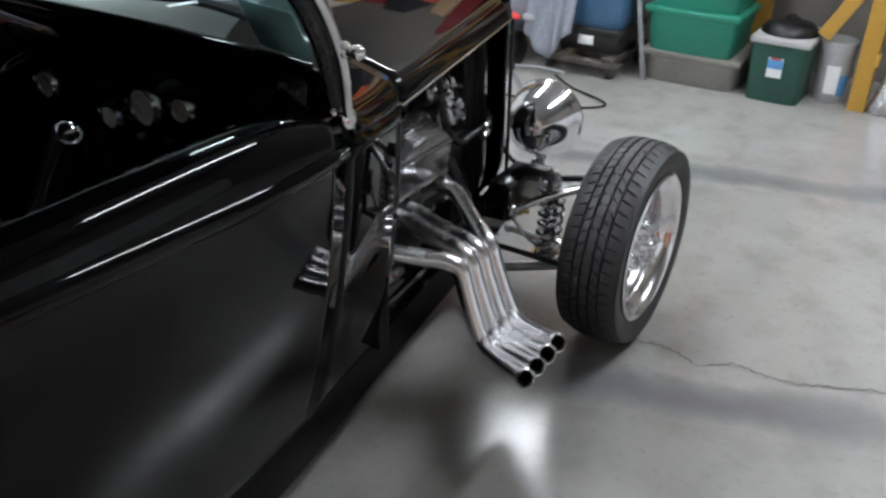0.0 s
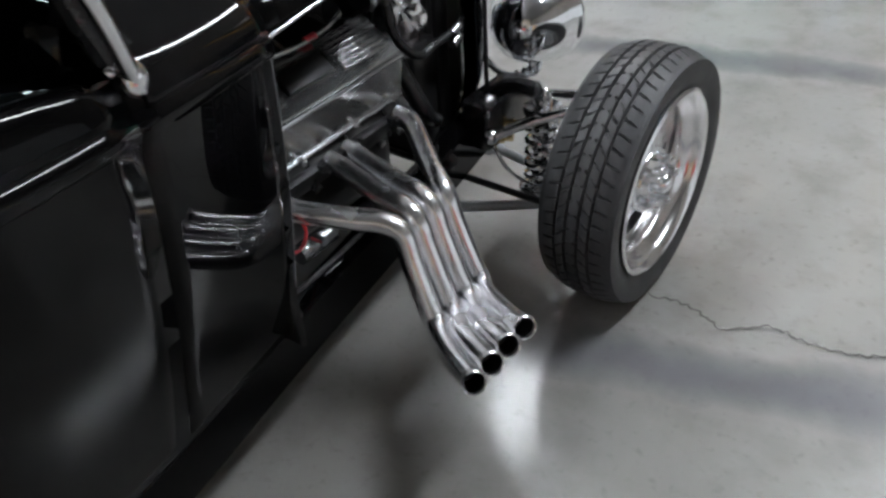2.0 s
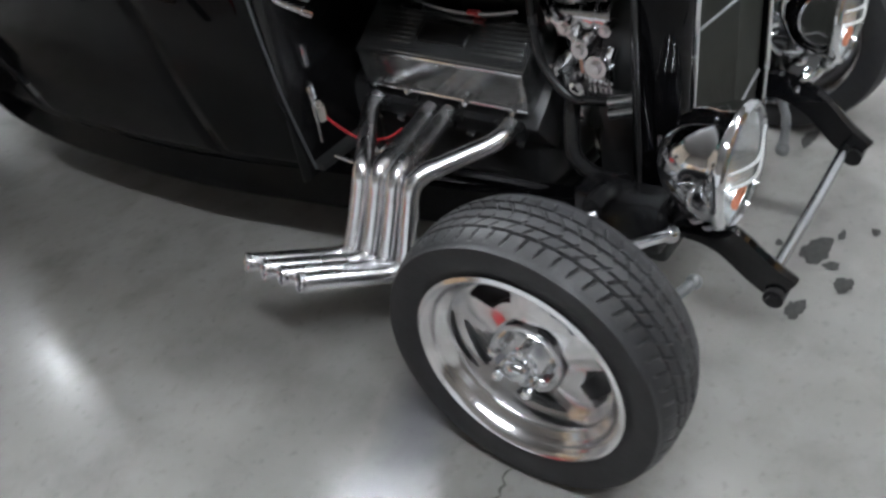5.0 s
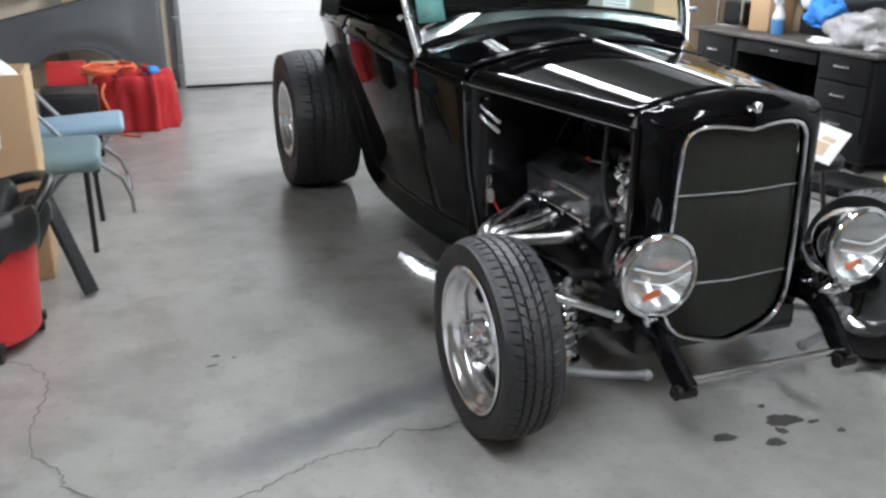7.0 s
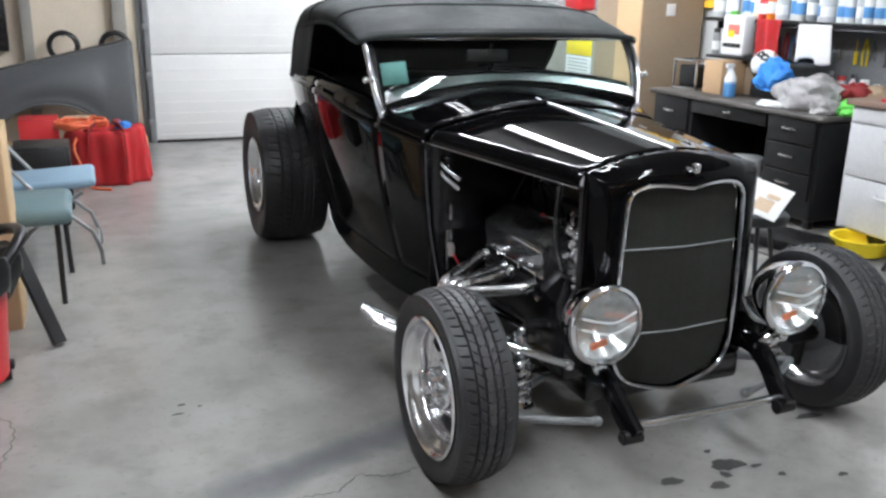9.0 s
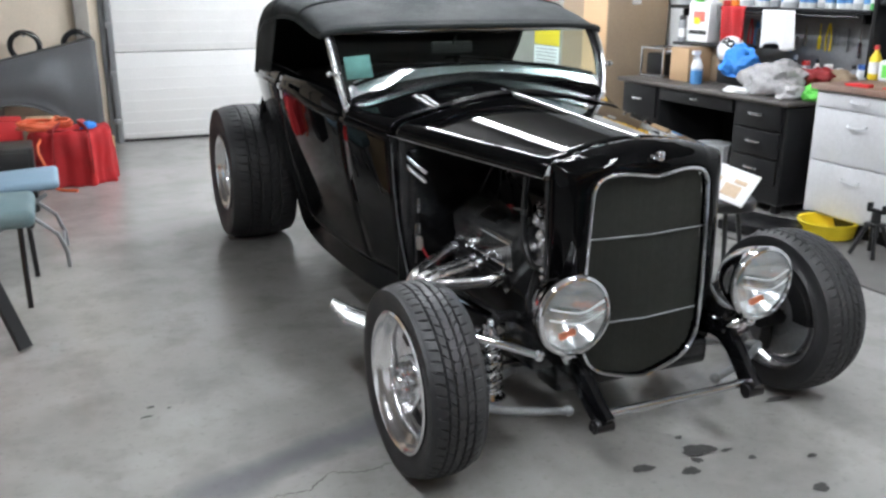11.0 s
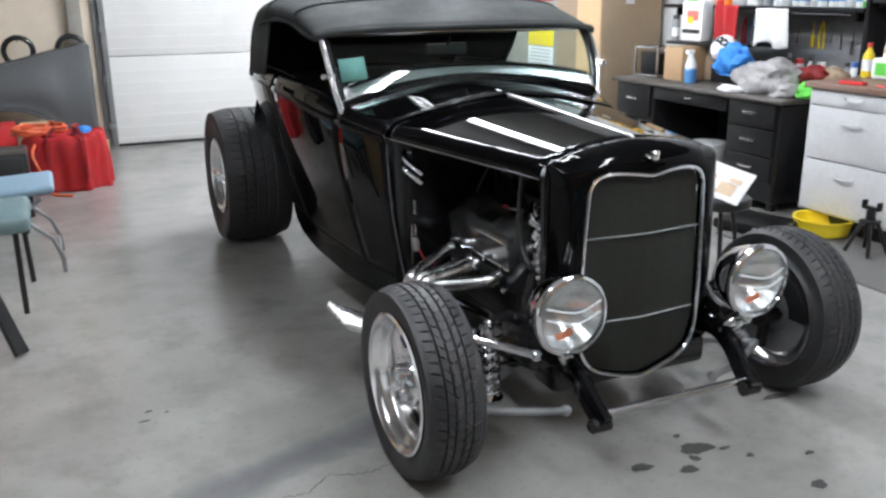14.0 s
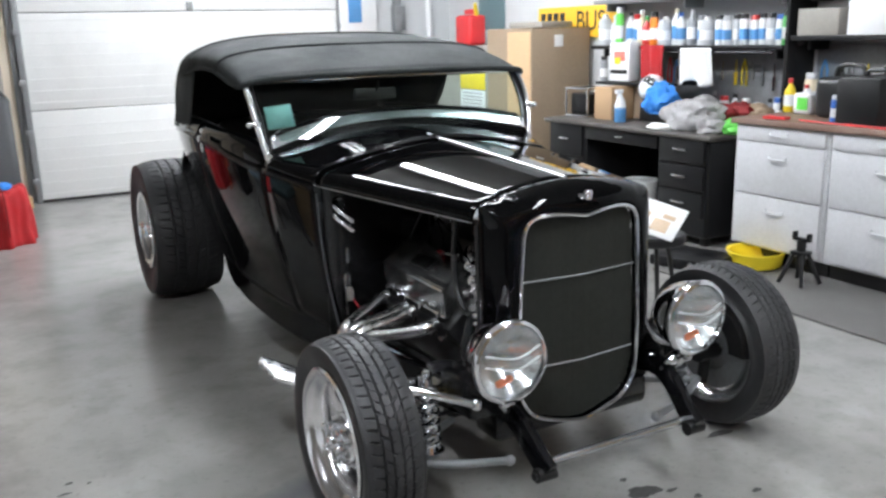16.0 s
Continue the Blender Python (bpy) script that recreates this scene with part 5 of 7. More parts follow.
# sectional door
gd = tagged(thing("door_1", "white sectional overhead garage door, closed", "garage door", (0.425, Y1, 0)), kind="structure")
for i in range(4):
    z0, z1 = (0.0, 0.848, 1.72, 2.35)[i], (0.848, 1.72, 2.35, 2.75)[i]
    bm = B()
    box(bm, (0.425, Y1 - 0.03, (z0 + z1) / 2), (3.05, 0.045, z1 - z0 - 0.008), 0.006)
    k = 0
    while z0 + 0.07 + 0.105 * k < z1 - 0.05:
        box(bm, (0.425, Y1 - 0.0535, z0 + 0.07 + 0.105 * k), (3.03, 0.0045, 0.012), 0.0015)
        k += 1
    part("door_panel", bm, DOOR_WHITE, gd)
bm = B()
box(bm, (0.425, Y1 - 0.05, 0.012), (3.05, 0.05, 0.024), 0.006)
part("bottom_seal", bm, HOSE, gd, "black rubber door seal")
for x, z in ((0.42, 1.76),):
    bm = B()
    box(bm, (x, Y1 - 0.06, z), (0.06, 0.02, 0.09), 0.005)
    part("door_hinge", bm, GREY_METAL, gd)
for s, x in ((-1, -1.13), (1, 1.98)):
    bm = B()
    box(bm, (x, Y1 - 0.05, 1.4), (0.05, 0.09, 2.8), 0.004)
    box(bm, (x + s * 0.05, Y1 - 0.02, 1.4), (0.06, 0.03, 2.8), 0.004)
    for k in range(6):
        box(bm, (x + s * 0.01, Y1 - 0.1, 0.2 + 0.45 * k), (0.07, 0.03, 0.06), 0.004)
    single("door_track", bm, GREY_METAL, "galvanised vertical door track with brackets", "door track", kind="structure")
# studs on the plywood wall
for x in (-1.36, -2.15, -2.9, -3.6):
    bm = B()
    box(bm, (x, Y1 - 0.05, 1.6), (0.12 if x > -1.5 else 0.09, 0.1, 3.2), 0.006)
    single("wall_stud", bm, GREY_PLASTIC, "weathered grey timber stud", "stud", kind="structure")

# ---------- ceiling lamps ----------
def strip_lamp(x, y, across=False):
    lamp = thing("strip_lamp", "twin-tube fluorescent ceiling fixture, lit", "ceiling lamp", (x, y, 3.1), "ceiling fixtures")
    bm = B()
    box(bm, (x, y, 3.16), (2.44, 0.16, 0.06) if across else (0.16, 2.44, 0.06), 0.01)
    box(bm, (x, y, 3.24), (0.06, 0.06, 0.12), 0.004)
    part("housing", bm, WHITE, lamp)
    for dx in (-0.032, 0.032):
        bm = B()
        if across:
            cyl(bm, (x - 1.2, y + dx, 3.1), (x + 1.2, y + dx, 3.1), 0.019, seg=10)
        else:
            cyl(bm, (x + dx, y - 1.2, 3.1), (x + dx, y + 1.2, 3.1), 0.019, seg=10)
        part("tube", bm, TUBE, lamp, "glowing fluorescent tube")


for x, y in LAMPS:
    strip_lamp(x, y)


# ---------- floor marks ----------
def ribbon(name, pts, width, material, label, cat, z=0.004):
    """A thin jagged strip along a line on the floor."""
    rng = random.Random(len(pts) * 7 + int(width * 1e4))
    path = smooth_path([(x, y, z) for x, y in pts], 9)
    bm = B()
    rows = []
    for i, p in enumerate(path):
        d = (path[min(i + 1, len(path) - 1)] - path[max(i - 1, 0)]).normalized()
        nrm = Vector((-d.y, d.x, 0))
        j = p + nrm * rng.uniform(-1, 1) * 0.008
        w = width * rng.uniform(0.35, 1.0)
        rows.append([j - nrm * w / 2, j + nrm * w / 2])
    grid(bm, rows)
    return single(name, bm, material, label, cat, kind="structure")


ribbon("floor_crack", [(-0.84, 0.04), (-0.95, 0.03), (-1.04, 0.065), (-1.125, 0.0), (-1.2, 0.0), (-1.30, -0.005), (-1.42, -0.065), (-1.54, -0.11), (-1.75, -0.13), (-1.98, 0.1)], 0.007, CRACK, "thin dark crack in the concrete", "crack")
ribbon("floor_crack", [(-1.98, 0.1), (-1.99, 0.17), (-2.08, 0.33), (-2.07, 0.55), (-2.05, 0.74), (-2.14, 0.92), (-2.3, 1.0)], 0.007, CRACK, "thin dark crack in the concrete", "crack")


def stain(x, y, rx, ry, seed, turn=0.0):
    rng = random.Random(seed)
    bm = B()
    n = 40
    rr = []
    ph = [rng.uniform(0, 6.28) for _ in range(5)]
    for k in range(n):
        a = 2 * math.pi * k / n
        rr.append(1 + 0.12 * math.sin(2 * a + ph[0]) + 0.1 * math.sin(3 * a + ph[1]) + 0.07 * math.sin(5 * a + ph[2]) + 0.06 * math.sin(9 * a + ph[3]))
    vs = [bm.verts.new((x + rx * r * math.cos(2 * math.pi * k / n + turn), y + ry * r * math.sin(2 * math.pi * k / n + turn), 0.004)) for k, r in enumerate(rr)]
    bm.faces.new(vs)
    return single("floor_stain", bm, STAIN, "dark oil stain on the concrete", "stain", group="oil stains", kind="structure")


for k, (x, y, rx, ry, a) in enumerate(((0.106, -0.292, 0.055, 0.036, 0.3), (-0.129, -0.312, 0.035, 0.022, 0.2), (0.0, -0.385, 0.028, 0.024, 0.0), (0.235, -0.40, 0.014, 0.012, 0.0),
                                       (0.10, -0.20, 0.014, 0.01, 0.0), (0.19, -0.33, 0.02, 0.01, 0.5), (0.62, -0.12, 0.05, 0.02, 0.4), (0.42, -0.47, 0.018, 0.011, 0.1), (0.06, -0.34, 0.016, 0.02, 0.9),
                                       (-1.5, 0.75, 0.016, 0.008, 0.2), (-1.52, 0.68, 0.022, 0.007, 0.5), (-1.44, 0.72, 0.008, 0.006, 0.0), (0.3, -0.62, 0.03, 0.02, 0.2))):
    stain(x, y, rx, ry, 11 + k, a)
bm = B()
box(bm, (2.3, 0.4, 0.006), (0.72, 2.6, 0.012), 0.004)
single("floor_mat", bm, MAT_GREY, "dark grey rubber floor mat along the cabinets", "mat")

# ---------- desk and cabinets ----------
DESKF = 2.55
desk = thing("desk", "black steel office desk with drawers and cluttered top", "desk", (2.92, 2.78, 0))
bm = B()
box(bm, (2.92, 2.785, 0.738), (0.76, 1.85, 0.036), 0.016, seg=3)
part("desktop", bm, DESK_TOP, desk, "worn brown desk top")
for y0, y1 in ((1.90, 2.38), (3.19, 3.67)):
    bm = B()
    box(bm, (2.93, (y0 + y1) / 2, 0.39), (0.70, y1 - y0, 0.66), 0.02, seg=3)
    part("pedestal", bm, DESK, desk)
    n = 3 if y0 < 2 else 2
    for i in range(n):
        zc = 0.64 - 0.18 * i if n == 3 else 0.60 - 0.27 * i
        hgt = 0.165 if n == 3 else 0.25
        bm = B()
        box(bm, (DESKF + 0.022, (y0 + y1) / 2, zc), (0.02, y1 - y0 - 0.06, hgt), 0.006)
        dr = part("drawer", bm, DESK, desk)
        bm = B()
        tube(bm, [(DESKF + 0.010, (y0 + y1) / 2 - 0.055, zc + 0.015), (DESKF - 0.010, (y0 + y1) / 2 - 0.05, zc + 0.01), (DESKF - 0.010, (y0 + y1) / 2 + 0.05, zc + 0.01), (DESKF + 0.010, (y0 + y1) / 2 + 0.055, zc + 0.015)], 0.009, 8, smooth=3)
        part("drawer_handle", bm, SOFT_CHROME, dr, "chrome drawer pull")
    for yy in (y0 + 0.06, y1 - 0.06):
        for xx in (2.64, 3.22):
            bm = B()
            box(bm, (xx, yy, 0.035), (0.05, 0.05, 0.07), 0.008)
            part("foot", bm, DESK, desk)
bm = B()
box(bm, (DESKF + 0.03, 2.785, 0.67), (0.02, 0.8, 0.09), 0.006)
part("drawer", bm, DESK, desk)
bm = B()
tube(bm, [(DESKF + 0.02, 2.82, 0.675), (DESKF + 0.005, 2.80, 0.672), (DESKF + 0.005, 2.77, 0.672), (DESKF + 0.02, 2.75, 0.675)], 0.008, 8)
part("drawer_handle", bm, SOFT_CHROME, desk, "chrome drawer pull")
bm = B()
box(bm, (3.25, 2.785, 0.42), (0.015, 0.82, 0.55), 0.003)
part("modesty_panel", bm, DESK, desk)
# pale bucket in the knee hole
bm = B()
revolve(bm, [(0.0, 0.0), (0.10, 0.0), (0.105, 0.01), (0.125, 0.25), (0.132, 0.255), (0.13, 0.27), (0.118, 0.265), (0.10, 0.02), (0, 0.02)], "z", (2.80, 2.79, 0.065), 28)
single("bucket", bm, WHITE, "pale grey plastic bucket under the desk", "bucket")


def base_cabinet(y0, y1):
    yc, w = (y0 + y1) / 2, y1 - y0
    c = thing("base_cabinet", "scuffed white painted base cabinet unit", "cabinet", (2.9, yc, 0), "row of base cabinets")
    bm = B()
    box(bm, (2.91, yc, 0.485), (0.70, w - 0.004, 0.75), 0.004)
    part("body", bm, CABINET_WHITE, c)
    bm = B()
    box(bm, (2.96, yc, 0.055), (0.66, w - 0.004, 0.11), 0.003)
    part("toe_kick", bm, BLACK_PLASTIC, c, "black toe kick")
    for z0, z1 in ((0.768, 0.855), (0.445, 0.758), (0.125, 0.435)):
        bm = B()
        box(bm, (2.552, yc, (z0 + z1) / 2), (0.02, w - 0.05, z1 - z0), 0.006)
        d = part("drawer", bm, CABINET_WHITE, c)
        hz = (z0 + z1) / 2 + (0.0 if z1 - z0 < 0.15 else 0.07)
        bm = B()
        tube(bm, [(2.543, yc - 0.06, hz + 0.012), (2.522, yc - 0.055, hz), (2.522, yc + 0.055, hz), (2.543, yc + 0.06, hz + 0.012)], 0.0055, 8, smooth=3)
        part("drawer_handle", bm, PAINTS[1], d, "thin worn steel drawer pull")


for y0, y1 in ((0.98, 1.66), (0.25, 0.976), (-0.5, 0.246)):
    base_cabinet(y0, y1)
bm = B()
box(bm, (2.91, 0.585, 0.882), (0.78, 2.19, 0.036), 0.006)
single("worktop", bm, COUNTER, "stained brown worktop over the white cabinets", "worktop")

# ---------- wall shelves ----------
def shelf(y0, y1, z, depth, mat_, label):
    bm = B()
    box(bm, (X1 - depth / 2, (y0 + y1) / 2, z), (depth, y1 - y0, 0.03), 0.004)
    for y in (y0 + 0.1, (y0 + y1) / 2, y1 - 0.1):
        box(bm, (X1 - depth * 0.4, y, z - 0.045), (depth * 0.75, 0.02, 0.06), 0.003)
    return single("wall_shelf", bm, mat_, label, "shelf", group="wall shelves")


shelf(1.78, 3.75, 1.30, 0.28, DARK_METAL, "dark steel wall shelf crowded with bottles and cans")
shelf(1.78, 3.75, 1.66, 0.26, GREY_METAL, "grey steel wall shelf with cans")
shelf(-0.4, 1.74, 1.36, 0.26, DARK_METAL, "dark steel wall shelf with boxes")
shelf(-0.4, 1.74, 1.66, 0.26, DARK_METAL, "dark steel upper wall shelf")
bm = B()
box(bm, (3.2, 1.76, 1.35), (0.26, 0.03, 0.9), 0.004)
single("shelf_upright", bm, DARK_METAL, "dark steel shelf upright on the wall", "shelf upright")


def bottle(x, y, z, r, h, kind, body, cap):
    """A spray can, bottle or jug with its cap and label band."""
    b = thing("spray_can" if kind == 0 else "bottle" if kind == 1 else "jug", "", "", (x, y, z))
    bm = B()
    if kind == 0:
        prof = [(0, 0), (r * 0.95, 0), (r, 0.004), (r, h * 0.78), (r * 0.9, h * 0.83), (r * 0.55, h * 0.86), (0, h * 0.86)]
        cp = [(0, h), (r * 0.8, h), (r * 0.86, h * 0.985), (r * 0.86, h * 0.84), (0, h * 0.84)]
    elif kind == 1:
        prof = [(0, 0), (r * 0.9, 0), (r, r * 0.2), (r, h * 0.6), (r * 0.8, h * 0.7), (r * 0.38, h * 0.82), (r * 0.36, h * 0.88), (0, h * 0.88)]
        cp = [(0, h), (r * 0.4, h), (r * 0.45, h * 0.98), (r * 0.45, h * 0.87), (0, h * 0.87)]
    else:
        prof = [(0, 0), (r * 0.95, 0), (r, r * 0.15), (r, h * 0.72), (r * 0.85, h * 0.84), (r * 0.4, h * 0.9), (0, h * 0.9)]
        cp = [(0, h), (r * 0.4, h), (r * 0.42, h * 0.89), (0, h * 0.89)]
    revolve(bm, prof, "z", (x, y, z), 16)
    part("body", bm, body, b)
    bm = B()
    revolve(bm, cp, "z", (x, y, z), 14)
    part("cap", bm, cap, b)
    bm = B()
    revolve(bm, [(r * 1.012, h * 0.18), (r * 1.012, h * 0.52)], "z", (x, y, z), 16)
    part("label_band", bm, PAPER if body is not PAINTS[0] else PRINT_BLUE, b)
    return b


CANCOL = [("white", 0), ("silver", 1), ("black", 2), ("red", 3), ("blue", 4), ("green", 5), ("cream", 6), ("grey", 7)]
KINDS = ("spray can", "bottle", "jug")
rng = random.Random(4)
# lower shelf: coloured bottles first, then a row of white cans
y = 3.68
row = [(1, 0, 3, 0.25), (1, 1, 1, 0.24), (9, 1, 0, 0.3), (0, 2, 1, 0.26), (0, 3, 0, 0.24), (6, 0, 1, 0.27), (3, 5, 1, 0.22), (10, 2, 0, 0.25), (1, 0, 3, 0.21), (0, 6, 1, 0.27), (0, 4, 1, 0.24), (7, 1, 1, 0.25),
       (0, 7, 0, 0.21), (1, 0, 2, 0.2), (0, 2, 0, 0.21), (0, 1, 0, 0.2), (1, 2, 0, 0.21), (0, 2, 0, 0.21), (0, 3, 0, 0.2), (0, 2, 0, 0.21), (1, 2, 0, 0.21), (0, 4, 0, 0.2), (5, 2, 0, 0.22), (2, 0, 1, 0.21)]
for c, cap, kind, h in row:
    kind = min(kind, 2)
    r = 0.033 if kind == 0 else 0.037 if kind == 1 else 0.055
    body = LIME if c == 9 else ORANGE_PLASTIC if c == 10 else PAINTS[c]
    nm = "lime green" if c == 9 else "orange" if c == 10 else CANCOL[c][0]
    b = bottle(3.17 + rng.uniform(-0.03, 0.03), y, 1.315, r, h, kind, body, PAINTS[cap])
    tagged(b, f"{nm} {KINDS[kind]} with {CANCOL[cap][0]} cap on the wall shelf", KINDS[kind], "bottles on the shelf")
    y -= 2 * r + rng.uniform(0.003, 0.018)
y = 3.66
while y > 1.85:
    kind = rng.choice((0, 0, 1, 2))
    c, cap = rng.choice((0, 1, 1, 7, 3, 4)), rng.choice((0, 1, 2, 3))
    r = 0.033 if kind == 0 else 0.038 if kind == 1 else 0.055
    b = bottle(3.18, y, 1.675, r, rng.uniform(0.17, 0.27), kind, PAINTS[c], PAINTS[cap])
    tagged(b, f"{CANCOL[c][0]} {KINDS[kind]} with {CANCOL[cap][0]} cap on the upper shelf", KINDS[kind], "bottles on the upper shelf")
    y -= 2 * r + rng.uniform(0.004, 0.05)


def carton(name, c, s, material, label, rz=0.0, tape=True):
    """A closed cardboard box with flaps meeting along the top and a strip of tape."""
    e = thing(name, label, "box", (c[0], c[1], c[2] - s[2] / 2))
    e.rotation_euler = (0, 0, 0)
    bm = B()
    box(bm, c, s, 0.004, rz=rz)
    part("carton_body", bm, material, e)
    for k in (-1, 1):
        bm = B()
        off = Matrix.Rotation(radians(rz), 3, "Z") @ Vector((0, k * s[1] * 0.25, 0))
        box(bm, (c[0] + off.x, c[1] + off.y, c[2] + s[2] / 2 + 0.003), (s[0] - 0.004, s[1] * 0.49, 0.004), 0.001, rz=rz, rx=k * 0.6)
        part("flap", bm, material, e)
    if tape:
        bm = B()
        box(bm, (c[0], c[1], c[2] + s[2] / 2 + 0.007), (s[0], 0.05, 0.002), rz=rz)
        part("tape", bm, PRINT_TAN, e, "brown packing tape")
    return e


# shelf boxes on the far part
for (yy, w, h, m, lab, z) in ((1.55, 0.3, 0.16, GREY_PLASTIC, "grey parts box on the dark shelf", 1.375), (1.2, 0.28, 0.2, WHITE, "white parts box on the dark shelf", 1.375), (0.8, 0.3, 0.17, CARDBOARD, "small cardboard box on the dark shelf", 1.375), (0.4, 0.26, 0.2, GREY_PLASTIC, "grey parts box on the dark shelf", 1.375),
                              (1.5, 0.35, 0.2, PAPER, "white box on the upper dark shelf", 1.675), (1.05, 0.35, 0.22, WHITE, "white box on the upper dark shelf", 1.675), (0.55, 0.35, 0.2, GREY_PLASTIC, "grey box on the upper dark shelf", 1.675)):
    carton("parts_box", (3.2, yy, z + h / 2), (0.22, w, h), m, lab, tape=False)

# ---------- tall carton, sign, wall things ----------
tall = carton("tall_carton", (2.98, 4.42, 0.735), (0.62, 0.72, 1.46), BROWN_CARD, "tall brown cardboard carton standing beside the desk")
bm = B()
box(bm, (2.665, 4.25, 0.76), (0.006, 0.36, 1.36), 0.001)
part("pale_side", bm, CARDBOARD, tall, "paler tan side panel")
bm = B()
box(bm, (2.95, 4.057, 1.36), (0.09, 0.004, 0.1), 0.001)
part("white_label", bm, PAPER, tall, "small white label")
bm = B()
box(bm, (3.0, 4.4, 1.50), (0.4, 0.4, 0.05), 0.008, rz=12)
single("folded_sheet", bm, GREY_PLASTIC, "grey folded sheets on the tall carton", "sheet")
sign = thing("bus_sign", "yellow bus sign with black lettering on the wall", "sign", (X1 - 0.03, 4.28, 1.37))
bm = B()
box(bm, (X1 - 0.03, 4.28, 1.515), (0.03, 1.15, 0.27), 0.006)
part("sign_board", bm, SIGN_YELLOW, sign)


def lettering(text, size, m, parent, material):
    cu = bpy.data.curves.new("lettering", "FONT")
    cu.body, cu.size, cu.extrude, cu.align_x, cu.align_y = text, size, 0.0012, "CENTER", "CENTER"
    o = new("lettering", cu)
    dg = bpy.context.evaluated_depsgraph_get()
    me = bpy.data.meshes.new_from_object(o.evaluated_get(dg))
    bpy.data.objects.remove(o)
    me.materials.clear()
    me.materials.append(material)
    ob = new("lettering", me)
    ob.parent = parent
    ob.matrix_basis = Matrix.Translation(-parent.location) @ m
    return ob


lettering("BUS", 0.24, Matrix.Translation((X1 - 0.048, 4.06, 1.515)) @ Matrix(((0, 0, -1, 0), (-1, 0, 0, 0), (0, 1, 0, 0), (0, 0, 0, 1))), sign, INK)
for k in range(4):
    bm = B()
    box(bm, (X1 - 0.047, 4.47 + 0.10 * k, 1.515), (0.004, 0.07, 0.17), 0.001)
    part("lettering_bar", bm, INK, sign)

# poster, electric panel and pipe on the north wall
panel = thing("electric_panel", "grey steel electric panel with blue label", "electric panel", (2.17, Y1 - 0.08, 1.45))
bm = B()
box(bm, (2.17, Y1 - 0.06, 1.95), (0.42, 0.12, 1.0), 0.008)
part("panel_box", bm, WHITE, panel)
bm = B()
box(bm, (2.13, Y1 - 0.124, 1.72), (0.15, 0.008, 0.28), 0.001)
part("panel_label", bm, PRINT_BLUE, panel, "blue printed label")
bm = B()
cyl(bm, (2.66, Y1 - 0.05, 0.4), (2.66, Y1 - 0.05, 3.25), 0.05)
box(bm, (2.66, Y1 - 0.08, 1.62), (0.13, 0.1, 0.26), 0.01)
single("conduit", bm, GREY_METAL, "grey steel conduit with switch box on the wall", "conduit")
bm = B()
cyl(bm, (3.12, Y1 - 0.05, 0.0), (2.98, Y1 - 0.05, 3.2), 0.03)
single("leaning_pole", bm, WHITE, "white painted pole leaning in the corner", "pole")
# small cabinet in the corner with a red fuel can
bm = B()
box(bm, (3.02, 5.5, 0.66), (0.6, 1.3, 1.32), 0.008)
single("corner_cabinet", bm, GREY_PLASTIC, "grey beige steel cabinet in the corner", "cabinet")
notice = thing("cabinet_notice", "yellow and white printed notice stuck on the grey cabinet", "notice", (2.714, 5.13, 0.7))
bm = B()
box(bm, (2.714, 5.13, 1.0), (0.006, 0.46, 0.17), 0.001)
part("yellow_panel", bm, BRIGHT_YELLOW, notice)
bm = B()
box(bm, (2.714, 5.13, 0.81), (0.006, 0.46, 0.19), 0.001)
part("white_panel", bm, PAPER, notice)
for k in range(5):
    bm = B()
    box(bm, (2.709, 5.13, 0.745 + 0.033 * k), (0.003, 0.36, 0.008), 0.0005)
    part("print_bar", bm, GREY_METAL, notice)
can = thing("fuel_can", "red plastic fuel can on the corner cabinet", "fuel can", (2.98, 5.6, 1.32))
bm = B()
box(bm, (2.98, 5.6, 1.47), (0.2, 0.3, 0.3), 0.04, seg=3)
box(bm, (2.98, 5.6, 1.65), (0.04, 0.2, 0.05), 0.015)
part("can_body", bm, RED, can)
bm = B()
cyl(bm, (2.98, 5.48, 1.62), (2.93, 5.42, 1.72), 0.025, 0.018)
part("spout", bm, BRIGHT_YELLOW, can, "yellow spout")
bm = B()
box(bm, (X1 - 0.01, 5.75, 1.72), (0.012, 0.5, 0.5), 0.002)
single("wall_poster", bm, TEAL_VINYL, "teal printed poster on the wall", "poster")

# ---------- things on the desk ----------
cage = thing("wire_basket", "small metal-framed glass box on the desk", "box", (2.86, 3.52, 0.756))
bm = B()
for x in (2.74, 2.98):
    for y in (3.38, 3.66):
        box(bm, (x, y, 0.87), (0.014, 0.014, 0.23), 0.002)
for z in (0.766, 0.985):
    for x in (2.74, 2.98):
        box(bm, (x, 3.52, z), (0.014, 0.294, 0.014), 0.002)
    for y in (3.38, 3.66):
        box(bm, (2.86, y, z), (0.254, 0.014, 0.014), 0.002)
part("metal_frame", bm, SOFT_CHROME, cage)
bm = B()
box(bm, (2.87, 3.52, 0.86), (0.2, 0.24, 0.17), 0.02)
part("inner_box", bm, DARK_METAL, cage)
carton("carton", (2.86, 3.20, 0.88), (0.22, 0.21, 0.245), CARDBOARD, "small tan cardboard carton on the desk")
carton("carton", (3.08, 3.11, 0.88), (0.2, 0.2, 0.245), BROWN_CARD, "brown cardboard carton at the back of the desk")
bm = B()
box(bm, (3.06, 3.14, 1.024), (0.3, 0.72, 0.022), 0.004)
single("board", bm, DARK_METAL, "dark board laid over the cartons", "board")
can = thing("oil_can", "white rectangular can with a red printed label", "can", (3.02, 3.27, 1.036))
bm = B()
box(bm, (3.02, 3.27, 1.19), (0.12, 0.24, 0.3), 0.012)
cyl(bm, (3.02, 3.20, 1.34), (3.02, 3.20, 1.37), 0.022)
